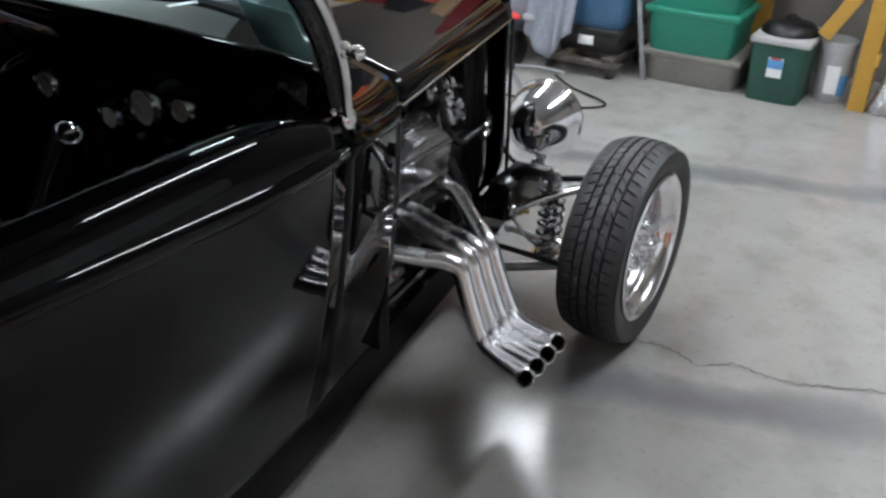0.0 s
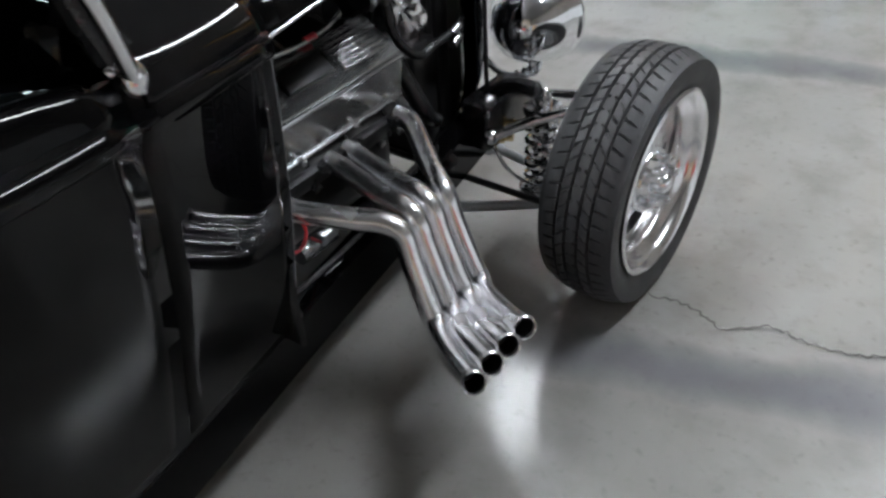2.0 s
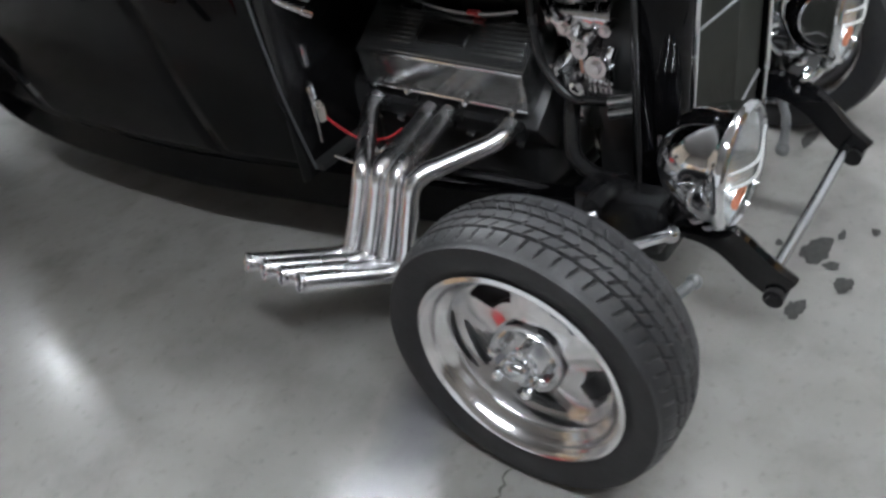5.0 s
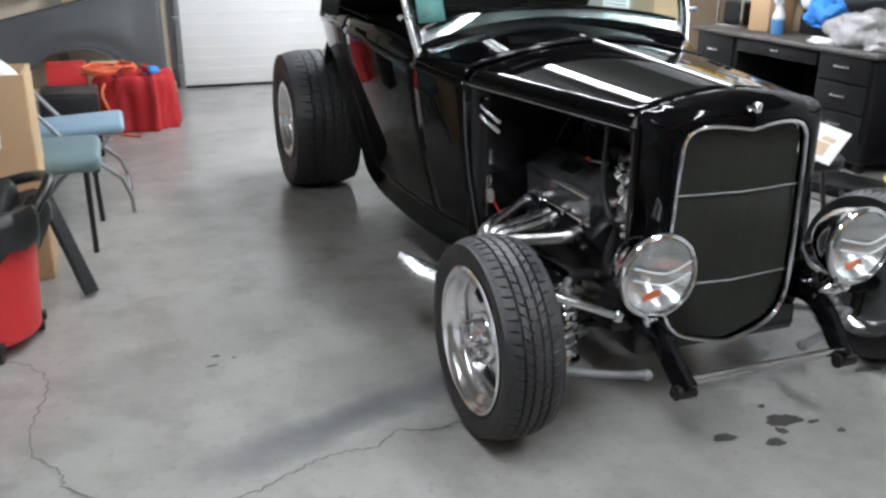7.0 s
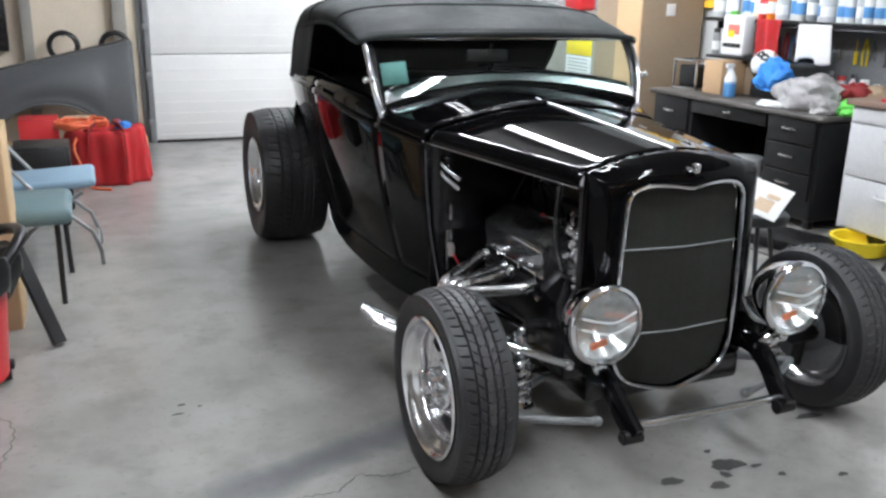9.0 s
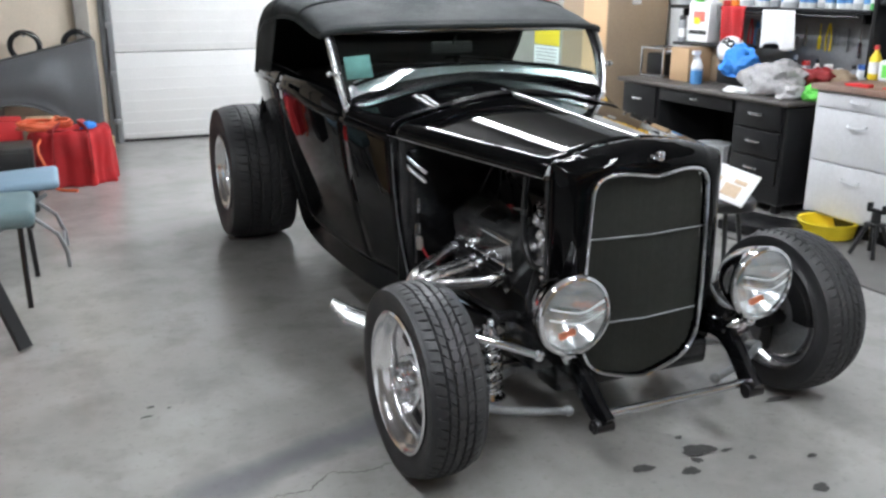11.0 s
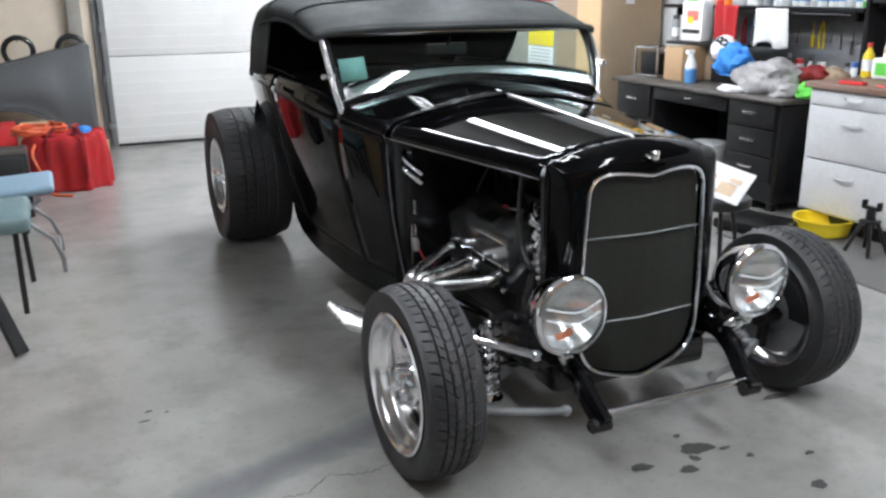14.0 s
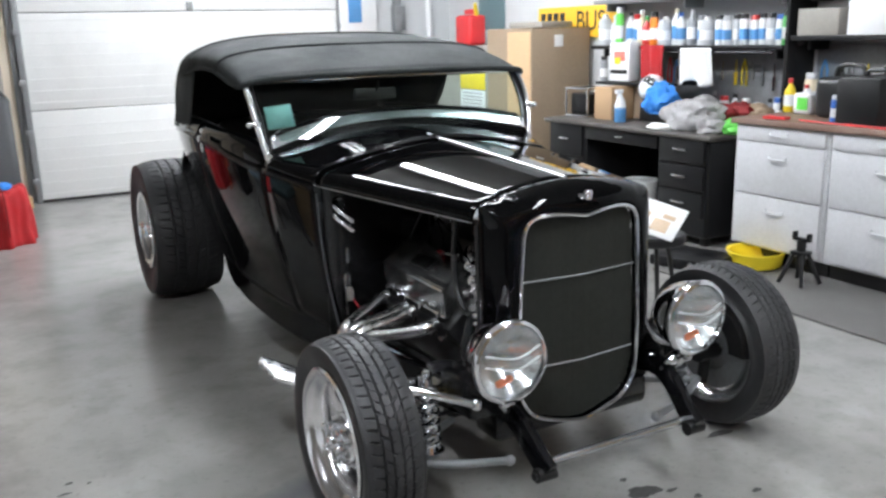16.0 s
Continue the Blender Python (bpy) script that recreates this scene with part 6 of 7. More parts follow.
part("can_body", bm, WHITE, can)
bm = B()
box(bm, (2.958, 3.26, 1.235), (0.004, 0.13, 0.075), 0.001)
part("can_label", bm, PRINT_RED, can, "red label band")
bm = B()
box(bm, (2.957, 3.285, 1.20), (0.003, 0.07, 0.05), 0.001)
part("can_print", bm, BRIGHT_YELLOW, can, "small yellow print")
bm = B()
box(bm, (2.958, 3.27, 1.115), (0.004, 0.2, 0.03), 0.001)
part("can_print", bm, INK, can, "dark printed band")
b = bottle(2.95, 3.44, 1.036, 0.03, 0.2, 0, PAINTS[7], PAINTS[2])
tagged(b, "grey spray can with black cap on the board", "spray can")
spray = thing("spray_bottle", "clear spray bottle with blue liquid and white trigger", "spray bottle", (2.74, 2.98, 0.756))
bm = B()
revolve(bm, [(0, 0), (0.04, 0), (0.045, 0.01), (0.045, 0.11)], "z", (2.74, 2.98, 0.756), 18)
part("liquid", bm, PRINT_BLUE, spray, "blue cleaning liquid")
bm = B()
revolve(bm, [(0.0451, 0.10), (0.044, 0.13), (0.03, 0.17), (0.014, 0.2), (0.014, 0.215), (0, 0.215)], "z", (2.74, 2.98, 0.756), 18)
part("bottle_neck", bm, PAPER, spray)
bm = B()
box(bm, (2.725, 2.98, 0.985), (0.07, 0.026, 0.03), 0.006)
box(bm, (2.715, 2.98, 0.955), (0.012, 0.014, 0.045), 0.003, ry=20)
part("trigger", bm, PAPER, spray, "white trigger head")


def cloth(name, at, size, material, label, cat, seed, fold=0.03, n=16):
    """A crumpled sheet of cloth: a bumpy closed heap."""
    rng = random.Random(seed)
    off = Vector((rng.uniform(0, 50), rng.uniform(0, 50), rng.uniform(0, 50)))
    b = B()
    bmesh.ops.create_icosphere(b, subdivisions=4, radius=1)
    for v in b.verts:
        d = v.co.normalized()
        k = 1 + fold * 7 * noise.noise(d * 1.9 + off) + fold * 6 * (0.4 - abs(noise.noise(d * 3.6 + off))) + fold * 1.4 * noise.noise(d * 9 + off)
        p = Vector((d.x * size[0] / 2, d.y * size[1] / 2, max(-0.5, d.z) * size[2] / 1.5)) * k
        if p.z < -size[2] / 3:
            p.z = -size[2] / 3
        v.co = p + Vector((at[0], at[1], at[2] + size[2] / 3))
    return single(name, b, material, label, cat, angle=70)


def sagging_bag(name, at, size, material, label, cat, seed, folds=9, square=0.55, amp=0.05):
    """A soft bag: a sunken top rolling over into sides that hang in folds."""
    rng = random.Random(seed)
    ph = [rng.uniform(0, 6.28) for _ in range(6)]
    off = Vector((seed * 1.7, seed * 0.6, 0))
    prof = [(0.02, 0.86), (0.25, 0.85), (0.5, 0.88), (0.7, 0.93), (0.82, 0.97), (0.9, 0.96), (0.955, 0.9), (0.985, 0.8), (1.0, 0.66), (0.995, 0.5), (0.985, 0.36), (0.985, 0.22), (1.0, 0.1), (1.02, 0.03), (1.0, 0.0), (0.5, 0.0)]
    n = 96
    rows = []
    for k in range(n):
        a = 2 * math.pi * k / n
        ca, sa = math.cos(a), math.sin(a)
        dx, dy = math.copysign(abs(ca) ** square, ca), math.copysign(abs(sa) ** square, sa)
        fold = math.sin(folds * a + ph[0] + 0.8 * math.sin(2 * a + ph[1])) + 0.5 * math.sin(folds * 2.3 * a + ph[2])
        col = []
        for i, (r, z) in enumerate(prof):
            hang = max(0.0, 1 - z) ** 0.6 if r > 0.9 else 0.15 * r
            nz = noise.noise(Vector((dx * 2.2, dy * 2.2, z * 2.5)) + off)
            rr = r * (1 + amp * fold * hang + 0.06 * nz)
            zz = z * (1 + 0.10 * noise.noise(Vector((dx * r * 2.0, dy * r * 2.0, 3.0)) + off) + 0.02 * fold * r)
            col.append(Vector((at[0] + dx * rr * size[0] / 2, at[1] + dy * rr * size[1] / 2, at[2] + max(0.0, zz) * size[2])))
        rows.append(col)
    bm = B()
    grid(bm, rows, close_u=True)
    return single(name, bm, material, label, cat, angle=80)


def draped(name, at, w, h, material, label, cat, seed, depth=0.05, taper=0.0):
    """A cloth hanging from a rail: folded sheet facing the room."""
    rng = random.Random(seed)
    ph = rng.uniform(0, 6)
    bm = B()
    rows = []
    for i in range(25):
        u = i / 24
        col = []
        for j in range(13):
            t = j / 12
            col.append(Vector((at[0] - depth * (0.4 + 0.6 * t) * math.sin(u * 13 + ph + t) * 0.5, at[1] + (u - 0.5) * w * (1 - 0.15 * t * math.sin(ph)) * (1 - taper * (1 - t ** 0.6)), at[2] - t * h * (1 - 0.08 * math.sin(u * 7 + ph)))))
        rows.append(col)
    grid(bm, rows)
    return single(name, bm, material, label, cat, solid=0.006)


draped("red_cloth", (3.0, 2.93, 1.32), 0.25, 0.33, RED_CLOTH, "red shop cloth hanging below the shelf", "cloth", 3)
draped("white_cloth", (3.0, 2.50, 1.30), 0.30, 0.25, PAPER, "white shop cloth hanging below the shelf", "cloth", 5)
bm = B()
tube(bm, [(3.04, 1.85, 1.27), (3.04, 3.1, 1.27)], 0.008, 8, smooth=1)
for y in (1.9, 3.05):
    box(bm, (3.05, y, 1.278), (0.012, 0.012, 0.02), 0.001)
single("cloth_rail", bm, DARK_METAL, "thin steel rail under the shelf", "rail")
ballo = thing("football", "white ball with black patches on the desk", "ball", (2.98, 2.90, 0.757))
bm = B()
bmesh.ops.create_icosphere(bm, subdivisions=3, radius=0.105)
bmesh.ops.translate(bm, vec=(2.98, 2.90, 1.0), verts=bm.verts)
part("ball_skin", bm, PAPER, ballo)
for k in range(7):
    a = k * 2.4
    d = Vector((-0.75 + 0.1 * (k % 3), math.cos(a) * 0.8, math.sin(a) * 0.8)).normalized()
    bm = B()
    q = d.to_track_quat("Z", "Y")
    bm.faces.new([bm.verts.new(Vector((2.98, 2.90, 1.0)) + q @ Vector((0.036 * math.cos(1.2566 * i), 0.036 * math.sin(1.2566 * i), 0.1035))) for i in range(5)])
    part("patch", bm, INK, ballo, "black five-sided patch")
bm = B()
box(bm, (3.02, 2.80, 0.825), (0.2, 0.34, 0.135), 0.012)
single("black_case", bm, BLACK_PLASTIC, "small black case under the ball", "case")
cloth("blue_cloth", (2.83, 2.62, 0.84), (0.2, 0.27, 0.20), BLUE_CLOTH, "crumpled bright blue cloth heaped over the case", "cloth", 8, 0.075)
cloth("dark_jacket", (3.12, 2.62, 1.03), (0.16, 0.26, 0.18), BLACK_PLASTIC, "black crumpled jacket hanging behind the cloth", "jacket", 18, 0.05)
cloth("plastic_bag", (2.80, 2.27, 0.757), (0.28, 0.46, 0.2), CLEAR_BAG, "crumpled clear plastic bag on the desk", "bag", 12, 0.06)
cloth("plastic_bag", (2.70, 2.02, 0.757), (0.16, 0.18, 0.10), CLEAR_BAG, "small crumpled plastic wrap on the desk", "bag", 14, 0.06)
cloth("green_rag", (2.82, 1.93, 0.757), (0.22, 0.2, 0.09), LIME, "lime green rag at the desk corner", "rag", 15, 0.05)
cloth("brown_rag", (2.98, 2.10, 0.813), (0.22, 0.28, 0.12), DARK_RED, "dark red and brown rags on the desk", "rag", 16, 0.06)
cloth("brown_rag", (3.06, 1.95, 0.757), (0.2, 0.24, 0.16), BROWN_CARD, "dull brown rags piled on the desk", "rag", 26, 0.06)
cloth("paper_heap", (2.62, 2.42, 0.757), (0.1, 0.2, 0.04), PAPER, "crumpled white paper on the desk", "paper", 27, 0.05)
bm = B()
box(bm, (2.98, 2.10, 0.785), (0.34, 0.36, 0.056), 0.008, rz=8)
single("parts_tray", bm, DARK_METAL, "dark steel parts tray under the rags", "tray")
# ---------- things on the worktop ----------
b = bottle(3.02, 1.66, 0.90, 0.036, 0.21, 1, BRIGHT_YELLOW, PAINTS[3])
tagged(b, "yellow bottle with red cap on the worktop", "bottle")
b = bottle(3.10, 1.60, 0.90, 0.03, 0.17, 1, PAINTS[3], PAINTS[3])
tagged(b, "red bottle on the worktop", "bottle")
b = bottle(3.18, 1.63, 0.90, 0.045, 0.24, 0, PAINTS[6], PAINTS[1])
tagged(b, "cream can with silver cap on the worktop", "can")
b = bottle(3.2, 1.50, 0.90, 0.04, 0.2, 0, PAINTS[1], PAINTS[4])
tagged(b, "silver can with blue cap on the worktop", "can")
b = bottle(3.2, 1.36, 0.90, 0.036, 0.22, 1, PAINTS[4], PAINTS[0])
tagged(b, "blue bottle with white cap on the worktop", "bottle")
jug = thing("white_jug", "white plastic jug with green label on the worktop", "jug", (2.98, 1.50, 0.9))
bm = B()
box(bm, (2.98, 1.50, 0.965), (0.1, 0.13, 0.13), 0.02, seg=3)
cyl(bm, (2.98, 1.50, 1.03), (2.98, 1.50, 1.055), 0.022)
part("jug_body", bm, WHITE, jug)
bm = B()
box(bm, (2.928, 1.49, 0.965), (0.004, 0.08, 0.075), 0.001)
part("jug_label", bm, LIME, jug, "green label")
bm = B()
box(bm, (2.95, 1.18, 1.02), (0.26, 0.3, 0.24), 0.04, seg=3)
tube(bm, [(2.95, 1.28, 1.13), (2.95, 1.25, 1.2), (2.95, 1.11, 1.2), (2.95, 1.08, 1.13)], 0.014, 8)
single("tool_bag", bm, BLACK_PLASTIC, "black fabric tool bag on the worktop", "tool bag")
bm = B()
box(bm, (2.76, 0.86, 1.03), (0.36, 0.26, 0.26), 0.012)
tube(bm, [(2.76, 0.78, 1.155), (2.76, 0.80, 1.19), (2.76, 0.92, 1.19), (2.76, 0.94, 1.155)], 0.012, 8)
single("tool_case", bm, BLACK_PLASTIC, "black plastic tool case on the worktop", "tool case")
b = bottle(2.70, 1.08, 0.90, 0.024, 0.15, 0, PAINTS[4], PAINTS[0])
tagged(b, "small blue spray can on the worktop", "spray can")
bm = B()
box(bm, (2.60, 1.40, 0.909), (0.06, 0.15, 0.018), 0.006, rz=10)
single("red_tool", bm, RED, "flat red tool on the worktop edge", "tool")
bm = B()
tube(bm, [(2.62, 1.25, 0.906), (2.58, 1.05, 0.906), (2.57, 0.8, 0.906), (2.56, 0.6, 0.906)], 0.006, 8)
single("air_hose", bm, RED, "thin red air hose along the worktop", "hose")
# dark tool board and hanging tools under the shelves
bm = B()
box(bm, (X1 - 0.012, 2.75, 1.02), (0.022, 1.94, 0.5), 0.003)
single("tool_board", bm, GREY_METAL, "grey steel tool board on the wall", "tool board", kind="structure")
bm = B()
box(bm, (X1 - 0.012, 0.66, 1.12), (0.022, 2.1, 0.4), 0.003)
single("tool_board", bm, GREY_METAL, "grey steel tool board on the wall", "tool board", kind="structure")
rng = random.Random(21)
y = 3.6
while y > -0.3:
    if not 1.72 < y < 1.82:
        bm = B()
        h = rng.uniform(0.12, 0.2)
        z = 1.22 - rng.uniform(0, 0.04)
        kind = rng.choice((0, 1, 2))
        if kind == 0:
            box(bm, (X1 - 0.035, y, z - h * 0.3), (0.012, 0.014, h * 0.6), 0.003)
            box(bm, (X1 - 0.035, y, z - h * 0.8), (0.02, 0.028, h * 0.5), 0.008)
        elif kind == 1:
            cyl(bm, (X1 - 0.035, y, z), (X1 - 0.035, y, z - h * 0.6), 0.004, seg=8)
            cyl(bm, (X1 - 0.035, y, z - h * 0.55), (X1 - 0.035, y, z - h * 1.1), 0.014, 0.011, seg=10)
        else:
            for k in (-1, 1):
                tube(bm, [(X1 - 0.035, y, z), (X1 - 0.035, y + k * 0.022, z - h * 0.5), (X1 - 0.035, y + k * 0.018, z - h)], 0.007, 6, smooth=2)
        m, nm = rng.choice(((RED, "red"), (GREY_METAL, "grey steel"), (SOFT_CHROME, "bright steel"), (BRIGHT_YELLOW, "yellow"), (BLACK_PLASTIC, "black"), (PRINT_BLUE, "blue")))
        single("hand_tool", bm, m, nm + (" file" if kind == 0 else " screwdriver" if kind == 1 else " pliers") + " hung on the tool board", "tool", group="hanging tools")
    y -= rng.uniform(0.06, 0.13)
# cans and tubs standing at the back of the desk
for k, (yy, c, cap, kind, h) in enumerate(((2.38, 1, 3, 0, 0.2), (2.28, 0, 2, 1, 0.22), (2.18, 3, 0, 0, 0.19), (2.08, 6, 1, 2, 0.17), (1.97, 7, 2, 1, 0.2), (1.90, 0, 4, 0, 0.21), (2.48, 2, 1, 1, 0.23), (3.30, 0, 3, 2, 0.2))):
    b = bottle(3.2, yy, 0.757, 0.034 if kind < 2 else 0.05, h, kind, PAINTS[c], PAINTS[cap])
    tagged(b, f"{CANCOL[c][0]} {KINDS[kind]} with {CANCOL[cap][0]} cap on the desk", KINDS[kind], "cans on the desk")

# ---------- floor by the cabinets ----------
pan = thing("drain_pan", "yellow plastic drain pan on the floor", "drain pan", (2.58, 1.38, 0.012))
bm = B()
revolve(bm, [(0, 0.012), (0.13, 0.012), (0.15, 0.02), (0.17, 0.10), (0.178, 0.105), (0.176, 0.115), (0.16, 0.11), (0.14, 0.03), (0, 0.03)], "z", (2.5, 1.40, 0.0), 30)
part("pan_body", bm, BRIGHT_YELLOW, pan)
st = thing("jack_stand", "black steel jack stand by the cabinets", "jack stand", (2.38, 0.98, 0.012))
for a in (45, 135, 225, 315):
    bm = B()
    ca, sa = math.cos(radians(a)), math.sin(radians(a))
    tube(bm, [(2.38 + 0.11 * ca, 0.98 + 0.11 * sa, 0.022), (2.38 + 0.035 * ca, 0.98 + 0.035 * sa, 0.2)], 0.012, 6, smooth=1)
    part("leg", bm, BLACK_PLASTIC, st)
bm = B()
cyl(bm, (2.38, 0.98, 0.13), (2.38, 0.98, 0.27), 0.026, seg=12)
box(bm, (2.38, 0.98, 0.2), (0.085, 0.085, 0.02), 0.005)
part("column", bm, BLACK_PLASTIC, st)
bm = B()
box(bm, (2.38, 0.98, 0.275), (0.035, 0.11, 0.02), 0.005)
box(bm, (2.38, 0.932, 0.295), (0.035, 0.016, 0.04), 0.004)
box(bm, (2.38, 1.028, 0.295), (0.035, 0.016, 0.04), 0.004)
part("saddle", bm, DARK_METAL, st)
bm = B()
box(bm, (2.2, 1.62, 0.05), (0.35, 0.42, 0.07), 0.02, rz=15)
tube(bm, [(2.05, 1.5, 0.06), (1.8, 1.2, 0.07), (1.45, 0.85, 0.075)], 0.016, 8, smooth=2)
ball(bm, (1.45, 0.85, 0.075), 0.028)
single("floor_jack", bm, DARK_METAL, "low dark floor jack with long handle", "floor jack")
# leaflet on a stool behind the front wheel
bm = B()
revolve(bm, [(0, 0.37), (0.16, 0.37), (0.17, 0.38), (0.17, 0.41), (0.16, 0.42), (0, 0.42)], "z", (1.40, 1.12, 0.0), 28)
for a in (0, 120, 240):
    tube(bm, [(1.40 + 0.1 * math.cos(radians(a)), 1.12 + 0.1 * math.sin(radians(a)), 0.375), (1.40 + 0.18 * math.cos(radians(a)), 1.12 + 0.18 * math.sin(radians(a)), 0.012)], 0.012, 8, smooth=1)
single("shop_stool", bm, BLACK_PLASTIC, "low round black shop stool", "stool")
leaf = thing("magazine", "open glossy magazine propped on the stool", "magazine", (1.36, 1.05, 0.422))
M = Matrix.Translation((1.35, 1.06, 0.515)) @ Matrix.Rotation(radians(-43), 4, "Z") @ Matrix.Rotation(radians(38), 4, "X") @ Matrix.Rotation(radians(-23), 4, "Z") @ Matrix.Scale(0.72, 4)
for nm, c, sz, m in (("page", (0, 0, 0), (0.40, 0.30, 0.006), PAPER), ("printed_picture", (0.07, -0.05, 0.004), (0.12, 0.11, 0.002), PRINT_TAN), ("printed_picture", (0.1, 0.04, 0.004), (0.09, 0.04, 0.002), PRINT_TAN), ("printed_picture", (-0.06, -0.02, 0.004), (0.06, 0.12, 0.002), PRINT_TAN)):
    b = B()
    box(b, c, sz, 0.0005)
    bmesh.ops.transform(b, matrix=M, verts=b.verts)
    part(nm, b, m, leaf)


# ---------- by the door: fender, bag, boxes ----------
def fender_top(x):
    return 1.0 + (x + 1.30) * 0.235


bm = B()
rows = []
for i in range(31):
    x = -1.28 - 1.6 * i / 30
    top = fender_top(x) - (0.03 if i == 0 else 0)
    d = (x + 2.02) / 0.46
    low = 0.10 + (0.36 * math.sqrt(max(0, 1 - d * d)) if abs(d) < 1 else 0)
    col = []
    for j in range(11):
        t = j / 10
        bulge = 0.07 * math.sin(math.pi * min(1, t * 1.15)) + (0.05 * max(0, 1 - t * 7))
        col.append(Vector((x, 6.32 - 0.16 * t - bulge, top + (low - top) * t)))
    col.insert(0, Vector((x, 6.46, top + 0.01)))
    rows.append(col)
grid(bm, rows)
fender = thing("car_fender", "dark grey primed car fender panel leaning upright", "car fender", (-2.08, 6.3, 0.10))
part("fender_panel", bm, PRIMER, fender, solid=0.008)
bm = B()
arch = []
for k in range(25):
    a = math.pi * k / 24
    arch.append((-2.02 - 0.46 * math.cos(a), 6.155, 0.10 + 0.36 * math.sin(a)))
tube(bm, arch, 0.009, 8, smooth=2)
part("arch_lip", bm, PRIMER, fender, "rolled wheel-arch lip")
bm = B()
box(bm, (-1.30, 6.44, 0.55), (0.03, 0.05, 0.8), 0.004)
for z in (0.25, 0.5, 0.75):
    cyl(bm, (-1.282, 6.44, z), (-1.276, 6.44, z), 0.012, seg=10)
part("mounting_flange", bm, DARK_METAL, fender, "dark bolt flange")
bm = B()
box(bm, (-1.95, 6.42, 0.05), (1.5, 0.1, 0.1), 0.006)
single("timber_rest", bm, WOOD, "timber batten under the fender", "batten")
for x in (-1.86, -1.42):
    bm = B()
    tube(bm, [(x + 0.12 * math.cos(a), 6.50, 0.935 + 0.12 * math.sin(a)) for a in [2 * math.pi * k / 24 for k in range(24)]], 0.024, 10, smooth=1, closed=True)
    single("rubber_hoop", bm, HOSE, "black rubber hoop hung on the wall", "hoop", group="hoops on the wall")
for x in (-1.86, -1.42):
    bm = B()
    cyl(bm, (x, 6.66, 1.022), (x, 6.47, 1.022), 0.008, seg=8)
    single("wall_peg", bm, GREY_METAL, "steel peg in the plywood wall", "peg", group="wall pegs")
# backboard things over the fender
bm = B()
box(bm, (-2.62, 6.6, 1.2), (0.62, 0.12, 0.62), 0.01)
for k in range(7):
    box(bm, (-2.62, 6.535, 0.95 + 0.08 * k), (0.56, 0.02, 0.03), 0.004)
single("radiator_core", bm, DARK_METAL, "dark slatted radiator core against the wall", "radiator")
bm = B()
box(bm, (-2.62, 6.60, 1.58), (0.66, 0.1, 0.12), 0.008)
single("paper_stack", bm, PAPER, "white paper stack on the radiator core", "paper")
bm = B()
box(bm, (-1.62, Y1 - 0.012, 1.47), (0.4, 0.012, 0.16), 0.002)
single("wall_sheet", bm, PAPER, "white sheet pinned to the plywood", "sheet")

bag = sagging_bag("duffel_bag", (-1.60, 4.98, 0.0), (0.60, 0.56, 0.42), RED_CLOTH, "bright red slumped duffel bag on the floor", "bag", 31, 8, 0.85, 0.09)
for dx in (-0.13, 0.13):
    bm = B()
    tube(bm, [(-1.60 + dx, 4.66, 0.10), (-1.60 + dx, 4.67, 0.30), (-1.60 + dx * 0.9, 4.72, 0.425), (-1.60 + dx * 0.5, 4.86, 0.46), (-1.60 + dx * 0.8, 5.08, 0.44), (-1.60 + dx, 5.2, 0.41)], 0.01, smooth=4, shape=[(0.02, 0.004), (-0.02, 0.004), (-0.02, -0.004), (0.02, -0.004)])
    part("strap", bm, DARK_RED, bag, "darker red carrying strap")
bm = B()
box(bm, (-1.60, 4.98, 0.385), (0.5, 0.02, 0.012), 0.003)
part("zip", bm, DARK_RED, bag, "dark zip along the top")
bm = B()
pts = []
for k in range(60):
    a = k * 0.55
    r = 0.13 + 0.03 * math.sin(k * 1.7)
    pts.append((-1.78 + r * 1.3 * math.cos(a), 4.95 + r * math.sin(a), 0.425 + 0.012 * math.sin(k * 0.9) + 0.0008 * k))
pts += [(-1.83, 4.70, 0.33), (-1.80, 4.64, 0.2), (-1.76, 4.62, 0.06), (-1.72, 4.6, 0.012), (-1.6, 4.52, 0.01)]
tube(bm, pts, 0.011, 8, smooth=3)
single("extension_cord", bm, ORANGE, "coiled orange extension cord on the red bag", "cord")
cloth("blue_rag", (-1.46, 5.08, 0.37), (0.11, 0.1, 0.07), BLUE_CLOTH, "small blue rag on the red bag", "rag", 33, 0.04)
carton("red_box", (-2.1, 5.7, 0.2), (0.3, 0.3, 0.4), RED, "red cardboard box behind the bag", tape=False)
carton("carton", (-1.78, 5.62, 0.2), (0.26, 0.26, 0.4), CARDBOARD, "tan cardboard carton behind the bag")
bm = B()
box(bm, (-2.03, 4.15, 0.22), (0.36, 0.34, 0.44), 0.015)
box(bm, (-2.03, 3.978, 0.26), (0.3, 0.006, 0.3), 0.004)
single("speaker_box", bm, BLACK_PLASTIC, "black box standing on the floor", "box")

